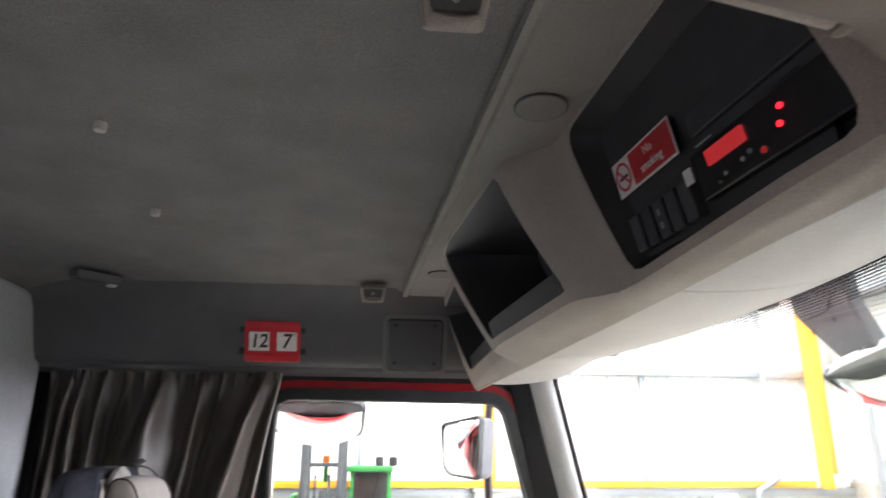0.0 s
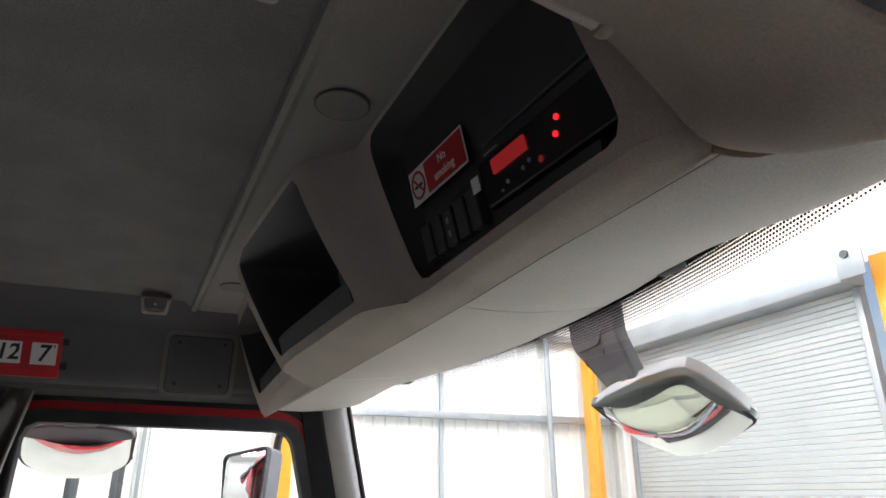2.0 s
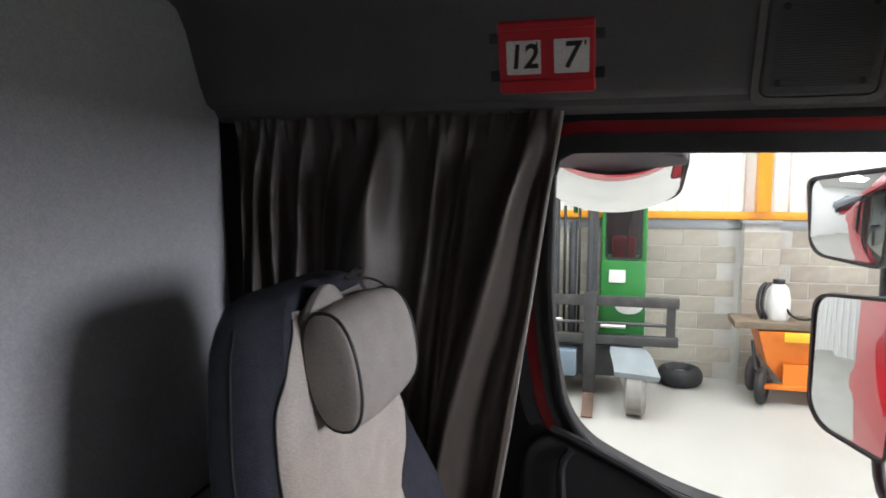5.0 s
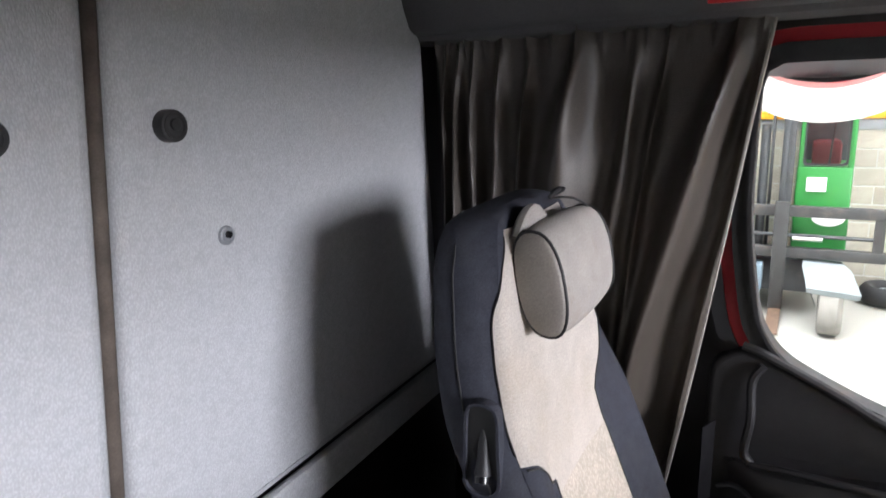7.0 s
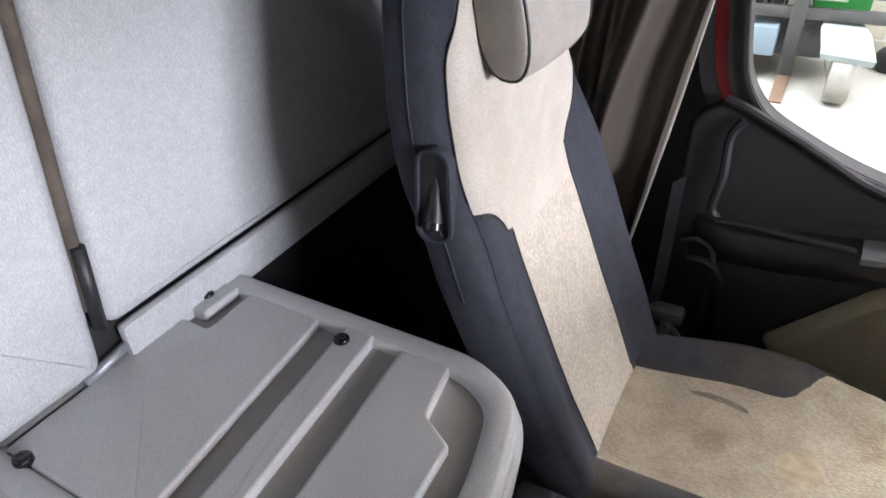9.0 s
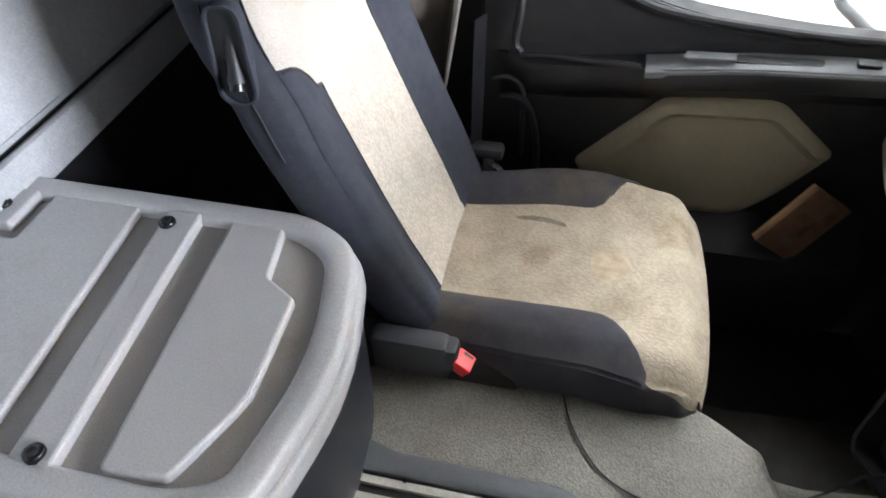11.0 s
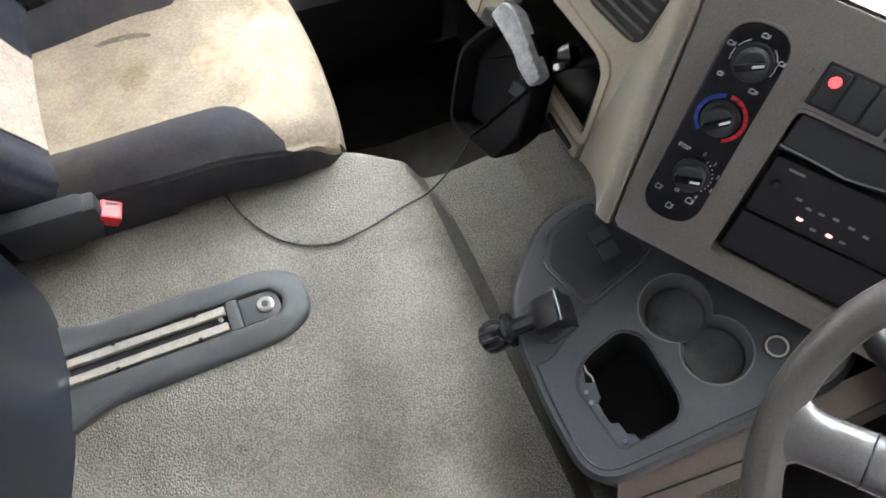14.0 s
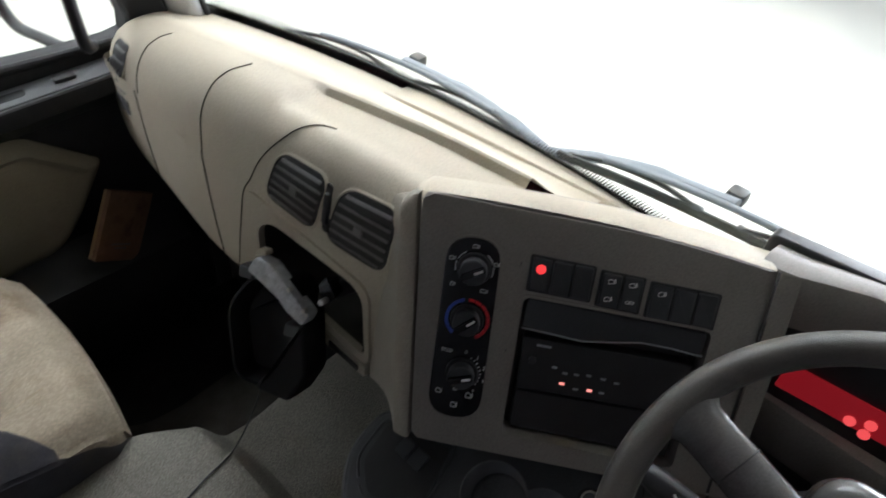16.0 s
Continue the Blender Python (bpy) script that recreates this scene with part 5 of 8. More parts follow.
part("cover", tube([WM @ Vector((0, 0, -0.06)), WM @ Vector((0, 0, -0.2)), (0.5, 0.618, 1.75), (0.55, 0.618, 1.5)], [0.06, 0.1, 0.13, 0.13], 20), BLACK, column)
part("stalk", tube([WM @ Vector((-0.02, 0.06, -0.085)), WM @ Vector((-0.022, 0.14, -0.075)), WM @ Vector((-0.025, 0.19, -0.07)), WM @ Vector((-0.025, 0.206, -0.069))], [0.008, 0.011, 0.015, 0.012], 14), BLACK, column, "black stalk")
for k in (0.155, 0.168, 0.181):
    part("pictogram", tube([WM @ Vector((-0.028, k, -0.0595)), WM @ Vector((-0.024, k + 0.005, -0.0585))], 0.0018, 6), WHITE, column)

# ---- passenger seat ----
SY = 1.79  # its middle
seat = thing("passenger_seat", "cream and navy cloth passenger seat, soiled cushion", "seat")


def spine(s):
    """Front of the backrest: distance ahead and height, from the base (0) to the top (1)."""
    return (lerp_line([(0, -0.478), (0.25, -0.565), (0.5, -0.645), (0.75, -0.7), (0.92, -0.722), (0.97, -0.735), (1.0, -0.76)], s), 1.64 + 0.845 * s)


def half(s):
    return lerp_line([(0, 0.225), (0.15, 0.245), (0.45, 0.245), (0.62, 0.23), (0.8, 0.2), (0.9, 0.178), (0.95, 0.155), (0.98, 0.125), (1.0, 0.085)], s)


def back_at(s, w, lift=0.0):
    """A point of the backrest: w from -1 (driver's side) to 1 across the front, beyond that round the side to the rear."""
    x, z = spine(s)
    h = half(s)
    bol = 0.026 * (1 - smoothstep(0.5, 0.68, s)) * smoothstep(0.55, 0.85, abs(w)) - 0.012 * (1 - min(1, w * w)) + 0.012 * smoothstep(0.55, 0.8, s) * (1 - min(1, w * w))
    deep = lerp_line([(0, 0.09), (0.5, 0.1), (0.9, 0.085), (0.96, 0.07), (1, 0.03)], s)
    a = abs(w)
    if a <= 1:
        rnd = 0.02 * smoothstep(0.88, 1.0, a) ** 2
        return Vector((x + bol - rnd + lift, SY + w * h, z))
    k = min(1.0, a - 1)
    sg = 1 if w > 0 else -1
    ang = k * math.pi / 2
    xx = x + bol - 0.02 - deep * math.sin(ang) * (0.45 + 0.55 * k)
    yy = SY + sg * (h + 0.014 * math.sin(k * math.pi) - h * 0.25 * smoothstep(0.75, 1, k))
    return Vector((xx, yy, z))


loops = [[back_at(s, w) for w in span(-2, 2, 56)] for s in span(0, 0.965, 34)]
top = sum(loops[-1], Vector()) / len(loops[-1])
loops += [[top.lerp(p, f) + Vector((0, 0, dz)) for p in loops[-1]] for f, dz in ((0.85, 0.008), (0.6, 0.013), (0.3, 0.016))]
part("shell", grid(loops, close_v=True, cap=True), NAVY, seat, "navy cloth back and sides")
COVER_S, COVER_W = span(0.0, 0.955, 100), [*span(-0.96, -0.53, 18), *span(-0.51, 0.48, 28), *span(0.5, 0.96, 18)]


def warp(s, w):
    """The panels' upper ends slant across the bolsters."""
    return s + 0.3 * max(0.0, w - 0.5) * math.exp(-((s - 0.55) / 0.14) ** 2) + 0.085 * smoothstep(0.515, 0.93, -w) * math.exp(-((s - 0.51) / 0.11) ** 2)


def cover(keep):
    """The faces of the backrest's cover whose middle lies in one of its panels."""
    bm = bmesh.new()
    got = {}
    for i, (s0, s1) in enumerate(zip(COVER_S, COVER_S[1:])):
        for j, (w0, w1) in enumerate(zip(COVER_W, COVER_W[1:])):
            if keep((s0 + s1) / 2, (w0 + w1) / 2):
                vs = []
                for a, b, s, w in ((i, j, s0, w0), (i + 1, j, s1, w0), (i + 1, j + 1, s1, w1), (i, j + 1, s0, w1)):
                    if (a, b) not in got:
                        got[a, b] = bm.verts.new(back_at(warp(s, w), w * (1 - 0.2 * smoothstep(0.8, 0.955, s) ** 1.5), 0.0006 + 0.0044 * (1 - smoothstep(0.86, 0.955, abs(w)))))
                    vs.append(got[a, b])
                bm.faces.new(vs)
    return bm


def seam(line):
    pts = [back_at(warp(s, w), w, 0.0055) for s, w in line]
    part("seam", tube(pts, 0.0016, 6), INK, seat, "dark seam")


NEAR_TOP, FAR_TOP, MID_TOP = 0.507, 0.557, 0.487
part("upper_panel", cover(lambda s, w: s > (NEAR_TOP if w < -0.515 else FAR_TOP if w > 0.495 else MID_TOP)), CREAM, seat, "plain cream upper panel")
part("insert", cover(lambda s, w: s < MID_TOP and -0.515 < w < 0.495), INSERT, seat, "textured cream centre panel")
part("bolster", cover(lambda s, w: s < NEAR_TOP and w < -0.515), NAVY, seat, "navy side bolster")
part("bolster", cover(lambda s, w: s < FAR_TOP and w > 0.495), NAVY, seat, "navy side bolster")
seam([(s, -0.52) for s in span(0.02, NEAR_TOP, 24)] + [(NEAR_TOP, w) for w in span(-0.53, -0.95, 10)])
seam([(s, 0.49) for s in span(0.02, FAR_TOP, 24)] + [(FAR_TOP, w) for w in span(0.5, 0.95, 10)])
for w in (-0.962, 0.962):
    part("piping", tube([back_at(warp(s, w), w * (1 - 0.2 * smoothstep(0.8, 0.955, s) ** 1.5), 0.001) for s in span(0.53, 0.945, 40)], 0.0013, 6), INK, seat, "thin dark piping")
part("side_seam", tube([back_at(s, -1.42) + Vector((0, -0.0008, 0)) for s in span(0.45, 0.94, 30)], 0.0013, 6), INK, seat, "fine dark seam")
# recline lever in its oval recess
lm = frame_of((-0.712, SY - 0.249, 2.172), (1, 0.06, 0), (-0.2, 0.05, 1))
ov = rounded([(-0.024, -0.064), (0.024, -0.064), (0.02, 0.064), (-0.02, 0.064)], 0.022, 6)
part("recess_rim", ring(inset(ov, -0.004), ov, 0.02, lm @ Matrix.Translation((0, 0, 0.0005))), NAVY, seat, "navy oval rim")
part("recess", plate(ov, 0.02, lm @ Matrix.Translation((0, 0, -0.006))), INK, seat, "dark oval recess")
part("lever", tube([lm @ Vector((0, 0.03, -0.012)), lm @ Vector((0.001, -0.015, -0.006)), lm @ Vector((0.002, -0.034, 0.0))], [0.006, 0.009, 0.012], 12), BLACK, seat, "black recline lever")
part("lever_end", tube([lm @ Vector((0.002, -0.034, 0.0)), lm @ Vector((0.003, -0.044, 0.005))], 0.0105, 12), GLOSSBLACK, seat, "shiny lever end")

# cushion


def cush(x, w):
    """Top of the cushion: x ahead, w from -1 to 1 across, beyond that down the side."""
    h = lerp_line([(-0.56, 0.225), (-0.3, 0.26), (-0.1, 0.262), (-0.03, 0.254), (0.0, 0.238)], x)
    z = 1.662 - 0.02 * smoothstep(-0.25, -0.5, x)
    a = abs(w)
    z += 0.03 * smoothstep(0.45, 0.78, a) * (1 - smoothstep(-0.22, -0.06, x)) - 0.012 * (1 - min(a, 1) ** 2) * (1 - smoothstep(-0.15, -0.02, x))
    z -= 0.028 * smoothstep(0.82, 1.0, a)
    z -= 0.05 * smoothstep(-0.075, 0.0, x) ** 2
    if a > 1:
        z -= (a - 1) * 0.09
        h += 0.008 * math.sin((a - 1) * math.pi)
        return Vector((x, SY + (1 if w > 0 else -1) * h, z))
    return Vector((x + 0.018 * (1 - w * w) * smoothstep(-0.2, 0, x), SY + w * h, z))


def cpatch(f, x0, x1, nx, nw, lift=0.003, out=0.0):
    """A piece of the cushion's cover; f gives its two side limits at x."""
    rows = []
    for i, x in enumerate(span(x0, x1, nx)):
        a, b = f(x)
        rows.append([cush(x, w) + Vector((0, (out if w > 0 else -out), lift - (0.005 if (i in (0, nx - 1) or j in (0, nw - 1)) else 0))) for j, w in enumerate(span(a, b, nw))])
    return grid(rows)


def dark_edge(x):
    return 0.52 + 0.44 * smoothstep(-0.205, -0.088, x) ** 1.7


part("cushion", cpatch(lambda x: (-0.97, 0.97), -0.56, 0.0, 40, 30, 0.002), DIRTY, seat, "soiled cream textured cushion")
part("cushion_bolster", cpatch(lambda x: (-1.0, -dark_edge(x)), -0.56, -0.1, 24, 9, 0.006), GRUBBY, seat, "soiled navy side bolster")
part("cushion_bolster", cpatch(lambda x: (dark_edge(x + 0.03), 1.0), -0.56, -0.115, 24, 9, 0.006), GRUBBY, seat, "soiled navy side bolster")
part("cushion_side", cpatch(lambda x: (-2.0, -0.96 - 0.22 * smoothstep(-0.115, -0.02, x)), -0.58, 0.0, 60, 9, 0.0008, 0.003), GRUBBY, seat, "soiled navy cushion side")
part("cushion_corner", cpatch(lambda x: (-1.75, -0.96), -0.12, 0.0, 14, 8, 0.0), DIRTY, seat, "soiled cream front corner")
part("cushion_side", cpatch(lambda x: (0.96, 2.0), -0.58, 0.0, 24, 8, 0.0), GRUBBY, seat, "soiled navy cushion side")
part("cushion_front", grid([[cush(0, w) + Vector((-0.006, 0, 0.0)) for w in span(-1, 1, 16)], [cush(0, w) + Vector((0.004, 0, -0.006)) for w in span(-1, 1, 16)], [cush(0, w) + Vector((0.011, 0, -0.03)) for w in span(-1, 1, 16)], [cush(0, w) + Vector((-0.03, 0, -0.09)) for w in span(-1, 1, 16)]]), DIRTY, seat, "cream cushion front")
STAINCREASE = weave(mat("stain", (0.37, 0.295, 0.205), 0.9, spread=0.25, scale=40, spec=0.2), 1300, 0.3)
part("base", box(-0.56, -0.08, SY - 0.22, SY + 0.22, 1.1, 1.59, 0.02), BLACK, seat, "black seat base")
part("base_shroud", box(-0.66, -0.3, SY - 0.265, SY - 0.2, 1.5, 1.63, 0.02), BLACK, seat, "black plastic shroud")
def mark(pts, material, label, name="stain"):
    """A flat mark that follows the cushion's top."""
    bm = bmesh.new()
    c = sum((Vector(p) for p in pts), Vector((0, 0))) / len(pts)
    rows = [[cush(q.x, (q.y - SY) / 0.262) + Vector((0, 0, 0.0032)) for q in [c.lerp(Vector(p), f) for p in pts]] for f in (1.0, 0.7, 0.4, 0.1)]
    part(name, grid(rows, bm, close_v=True), material, seat, label)


mark(rounded([(-0.13, 1.785), (-0.158, 1.825), (-0.19, 1.82), (-0.21, 1.79), (-0.205, 1.755), (-0.182, 1.735), (-0.15, 1.75)], 0.02, 4), STAINCREASE, "brown stain patch")
mark(rounded([(-0.37, 1.897), (-0.34, 1.9), (-0.3, 1.893), (-0.265, 1.88), (-0.262, 1.87), (-0.3, 1.878), (-0.34, 1.886), (-0.365, 1.888)], 0.006, 3), mat("dark_smear", (0.16, 0.135, 0.105), 0.9, spread=0.25, scale=60), "dark smear")
# shade of two cloth folds, drawn as thin lines in the stain's brown
for line in ([(-0.175, 1.63), (-0.14, 1.645), (-0.11, 1.655), (-0.074, 1.659)], [(-0.44, 1.88), (-0.435, 1.84), (-0.44, 1.79), (-0.432, 1.74)]):
    part("crease", tube(bend([cush(x, (y - SY) / 0.262) + Vector((0, 0, 0.0012)) for x, y in line], 4), 0.0017, 6), STAINCREASE, seat, "brown line standing for the shade in a crease")

# headrest pillow strapped to the backrest
pillow = thing("headrest_cushion", "grey-beige padded headrest cushion with dark piping, strapped on", "cushion")
HC, HA = Vector((-0.672, 1.785, 2.375)), Vector((0.02, 1, -0.02)).normalized()


def pill(k, grow=1.0):
    """Sections of the pillow along its length, k from -1 to 1: flat-fronted with round edges."""
    c = HC + HA * 0.122 * k + Vector((0.0, 0, -0.006))
    r = (1.0 - 0.1 * abs(k) ** 3) * grow
    up = Vector((-0.16, 0, 1)).normalized()
    out = []
    for a in span(0, 2 * math.pi * 27 / 28, 28):
        ca, sa = math.cos(a), math.sin(a)
        out.append(c + Vector((0.039 * math.copysign(abs(ca) ** 0.8, ca) * r, 0, 0)) + up * (0.084 * math.copysign(abs(sa) ** 0.85, sa) * r))
    return out


part("cover", grid([pill(k) for k in span(-0.93, 0.93, 14)], close_v=True), PILLOW, pillow)
for s in (-1, 1):
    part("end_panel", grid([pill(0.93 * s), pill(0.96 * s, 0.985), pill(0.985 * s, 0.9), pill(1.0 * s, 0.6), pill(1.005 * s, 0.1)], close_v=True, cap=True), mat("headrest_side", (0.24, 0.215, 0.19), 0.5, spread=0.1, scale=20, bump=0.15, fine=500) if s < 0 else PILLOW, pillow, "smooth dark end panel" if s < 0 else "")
    part("piping", tube([*pill(0.94 * s, 1.01), pill(0.94 * s, 1.01)[0]], 0.0026, 6, cap=False), INK, pillow, "thin black piping")
part("flap", tube([HC + Vector((-0.04, -0.1 + 0.1 * k, 0.05 + 0.03 * math.sin(math.pi * k))) for k in span(0, 1, 10)], [0.014] * 10, 10, flat=1.4), PILLOW, pillow, "padded rear flap")
part("cord", tube(bend([HC + Vector((-0.03, 0.01, 0.098)), HC + Vector((-0.012, 0.06, 0.09)), HC + Vector((0.0, 0.118, 0.06)), HC + Vector((0.012, 0.138, 0.0)), HC + Vector((0.01, 0.138, -0.06)), HC + Vector((-0.01, 0.125, -0.095))], 6), 0.0022, 6), INK, pillow, "black elastic cord")
part("toggle", tube(bend([HC + Vector((-0.03, 0.0, 0.1)), HC + Vector((-0.02, 0.02, 0.112)), HC + Vector((-0.035, 0.03, 0.104)), HC + Vector((-0.02, 0.04, 0.108)), HC + Vector((-0.03, 0.015, 0.1))], 5), 0.0035, 6), INK, pillow, "black cord knot")

# seat belt and buckles
buckle = thing("seat_belt_buckle", "black seat belt buckle with a red button", "buckle")
part("stem", box(-0.57, -0.43, 1.495, 1.54, 1.59, 1.685, 0.014), CONSOLE, buckle)
part("head", box(-0.47, -0.415, 1.498, 1.538, 1.62, 1.678, 0.01), CONSOLE, buckle)
BUT = frame_of((-0.402, 1.512, 1.644), (0.8, -0.12, -0.55), (0.1, 0.95, 0.1))
part("button", plate(rounded([(-0.017, -0.016), (0.017, -0.016), (0.017, 0.018), (-0.017, 0.018)], 0.004), 0.026, BUT, 0.003), mat("buckle_red", (0.75, 0.03, 0.03), 0.4, spread=0.05, scale=30), buckle, "bright red release button")
part("slot", plate(rounded([(-0.009, 0.009), (0.011, 0.009), (0.011, 0.014), (-0.009, 0.014)], 0.001), 0.002, BUT @ Matrix.Translation((0, 0, 0.001))), INK, buckle, "dark tongue slot")
belt = thing("seat_belt", "black seat belt webbing with a metal tongue", "seat belt")
part("webbing", thick(grid([[(-0.485 + 0.009 * k, 2.076 - 0.041 * t + 0.02 * k, 1.99 - 0.29 * t) for k in (-1, 1)] for t in span(0, 1, 8)]), 0.002), mat("belt_webbing", (0.008, 0.008, 0.009), 0.95, spread=0.2, scale=40, spec=0.08), belt)
part("webbing", tube(bend([(-0.46, 2.02, 1.69), (-0.42, 2.03, 1.65), (-0.46, 2.06, 1.62), (-0.5, 2.05, 1.66), (-0.45, 2.03, 1.64)], 6), 0.012, 6, flat=0.2), BLACK, belt)
part("guide", box(-0.5, -0.42, 2.01, 2.05, 1.69, 1.72, 0.01), BLACK, belt)
part("tongue", box(-0.463, -0.44, 2.012, 2.016, 1.645, 1.695, 0.0015, 1), CHROME, belt, "bright metal tongue")

# ---- storage locker behind the tunnel ----
locker = thing("storage_locker", "grey plastic storage locker with a ribbed lid", "locker")
LZ = 1.912
LIDFLOOR = mat("lid_trough", (0.33, 0.312, 0.295), 0.5, spread=0.06, scale=8, bump=0.14, fine=900, wear=(0.2, 0.18, 0.16), wear_scale=6)
LO = rounded([(-1.21, 1.055), (-0.63, 1.05), (-0.545, 1.085), (-0.505, 1.29), (-0.55, 1.485), (-0.64, 1.535), (-1.21, 1.54)], [0.02, 0.04, 0.06, 0.16, 0.06, 0.04, 0.02], 6)
UP = Matrix.Translation((0, 0, LZ))
LR = resample(LO, 110)
part("lid_rim", grid([[UP @ Vector((*q, z)) for q in inset(LR, d)] for d, z in ((0.002, -0.01), (0.002, 0.007), (0.006, 0.013), (0.012, 0.015), (0.038, 0.015), (0.043, 0.012), (0.046, 0.005), (0.048, -0.004))], close_v=True), LID, locker, "raised grey rim")
part("lid", plate(inset(LO, 0.004), 0.02, UP, 0.006, 3), LIDFLOOR, locker, "grained grey lid")
part("lid_step", plate(inset(LO, -0.006), 0.028, UP @ Matrix.Translation((0, 0, -0.014)), 0.01, 3), LID, locker, "rounded grey lid edge")
part("lid_skirt", plate(inset(LO, -0.002), 0.02, UP @ Matrix.Translation((0, 0, -0.04)), 0.003), LID, locker)


def rib(pts, h=0.02):
    o = rounded(pts, 0.006, 3)
    return plate(o, 0.006 + h, UP @ Matrix.Translation((0, 0, h)), 0.005, 3)


part("lid_rib", rib([(-0.83, 1.09), (-0.775, 1.09), (-0.805, 1.5), (-0.86, 1.5)], 0.017), LID, locker)
part("lid_tab", rib([(-1.15, 1.42), (-1.085, 1.42), (-1.085, 1.5), (-1.15, 1.5)], 0.018), LID, locker)
part("lid_panel", rib([(-1.19, 1.1), (-0.875, 1.1), (-0.91, 1.5), (-1.06, 1.5), (-1.06, 1.4), (-1.19, 1.4)], 0.013), LID, locker)
part("lid_panel", rib([(-0.725, 1.1), (-0.645, 1.105), (-0.61, 1.19), (-0.6, 1.22), (-0.605, 1.37), (-0.655, 1.4), (-0.67, 1.495), (-0.755, 1.495)], 0.014), LID, locker)
part("front_panel", grid([bend(q, 5) for q in [[(x, y, z) for x, y, z in ((-0.6, 1.058, 1.875), (-0.565, 1.09, 1.875), (-0.53, 1.2, 1.862), (-0.52, 1.29, 1.862), (-0.53, 1.38, 1.862), (-0.565, 1.48, 1.862), (-0.65, 1.52, 1.862))],
                          [(-0.6, 1.05, 1.7), (-0.57, 1.085, 1.7), (-0.535, 1.19, 1.7), (-0.528, 1.29, 1.7), (-0.535, 1.39, 1.7), (-0.57, 1.48, 1.7), (-0.65, 1.52, 1.7)],
                          [(-0.572, 1.036, 1.555), (-0.566, 1.08, 1.555), (-0.545, 1.18, 1.555), (-0.535, 1.29, 1.555), (-0.545, 1.4, 1.555), (-0.575, 1.48, 1.555), (-0.65, 1.52, 1.555)]]]), LOCKDARK, locker, "dark blue-black front panel")
part("side_panel", grid([bend(q, 5) for q in [[(-0.6, 1.058, 1.875), (-0.64, 1.056, 1.875), (-0.75, 1.058, 1.862), (-1.2, 1.06, 1.862)], [(-0.6, 1.05, 1.7), (-0.64, 1.044, 1.7), (-0.8, 1.04, 1.7), (-1.2, 1.045, 1.7)], [(-0.572, 1.036, 1.553), (-0.65, 1.012, 1.553), (-0.82, 1.0, 1.553), (-1.2, 1.0, 1.553)]]]), mat("locker_side", (0.33, 0.31, 0.28), 0.55, spread=0.06, scale=10, bump=0.3, fine=800), locker, "beige-grey side panel")
part("far_side", grid([[(-0.65, 1.52, 1.862), (-1.2, 1.53, 1.862)], [(-0.65, 1.52, 1.553), (-1.2, 1.53, 1.553)]]), LOCKDARK, locker, "dark side panel")
for x, y in ((-0.845, 1.468), (-1.12, 1.458), (-0.8, 1.1), (-1.08, 1.1)):
    part("lid_screw", plate(disc((0, 0), 0.0125, 20), 0.02, UP @ Matrix.Translation((x, y, 0.024)), 0.004, 3), GLOSSBLACK, locker, "black screw cap")
    part("screw_rim", ring(disc((0, 0), 0.0075, 16), disc((0, 0), 0.0045, 16), 0.002, UP @ Matrix.Translation((x, y, 0.0262))), BLACK, locker)
    part("screw_slot", plate(disc((0, 0), 0.0045, 6), 0.001, UP @ Matrix.Translation((x, y, 0.0246))), INK, locker)
part("finger_pull", tube([(-0.523, 1.22, 1.852), (-0.518, 1.29, 1.85), (-0.523, 1.36, 1.852)], 0.006, 8), BLACK, locker, "dark recessed pull")

rail = thing("floor_rail", "dark plastic channel with a bright steel rail and bolt", "floor rail")
RO = rounded([(-0.59, 1.18), (-0.553, 1.184), (-0.53, 1.213), (-0.2, 1.222), (-0.152, 1.25), (-0.146, 1.29), (-0.152, 1.33), (-0.2, 1.358), (-0.53, 1.366), (-0.553, 1.39), (-0.59, 1.392)], [0.004, 0.02, 0.03, 0.04, 0.03, 0.03, 0.03, 0.04, 0.03, 0.02, 0.004], 5)
RAILGREY = mat("rail_cover_grey", (0.075, 0.08, 0.083), 0.5, spread=0.08, scale=16, bump=0.25, fine=900, wear=(0.1, 0.1, 0.097), wear_scale=9, wear_at=0.56)
RI = radial(rounded([(-0.57, 1.262), (-0.205, 1.262), (-0.186, 1.29), (-0.205, 1.318), (-0.57, 1.318)], [0.004, 0.02, 0.02, 0.02, 0.004]), (-0.33, 1.29), 120)
RL = [Vector(p[:2]) for p in radial(RO, (-0.33, 1.29), 120)]
rows = []
for k, z in ((0.0, 1.552), (0.0, 1.562), (0.06, 1.5675), (0.16, 1.5705), (0.4, 1.5735), (0.75, 1.574), (0.93, 1.573), (1.0, 1.5705), (1.0, 1.552)):
    rows.append([(*a.lerp(Vector(b[:2]), k), z) for a, b in zip(RL, RI)])
part("channel", grid(rows, close_v=True), RAILGREY, rail)
RAILSTEEL = mat("worn_rail_steel", (0.55, 0.52, 0.455), 0.42, 0.45, spread=0.15, scale=60, wear=(0.4, 0.37, 0.31), wear_scale=30)
part("channel_floor", box(-0.57, -0.19, 1.255, 1.325, 1.55, 1.562), BLACK, rail)
for y in (1.268, 1.298):
    part("steel_strip", box(-0.57, -0.285, y, y + 0.014, 1.56, 1.571, 0.001, 1), RAILSTEEL, rail, "bright worn steel strip")
for x in (-0.465, -0.335):
    for y in (1.264, 1.309):
        part("notch", box(x, x + 0.006, y, y + 0.006, 1.568, 1.573), INK, rail)
part("stop", box(-0.283, -0.262, 1.262, 1.318, 1.555, 1.572, 0.004), RAILGREY, rail, "grey stop block")
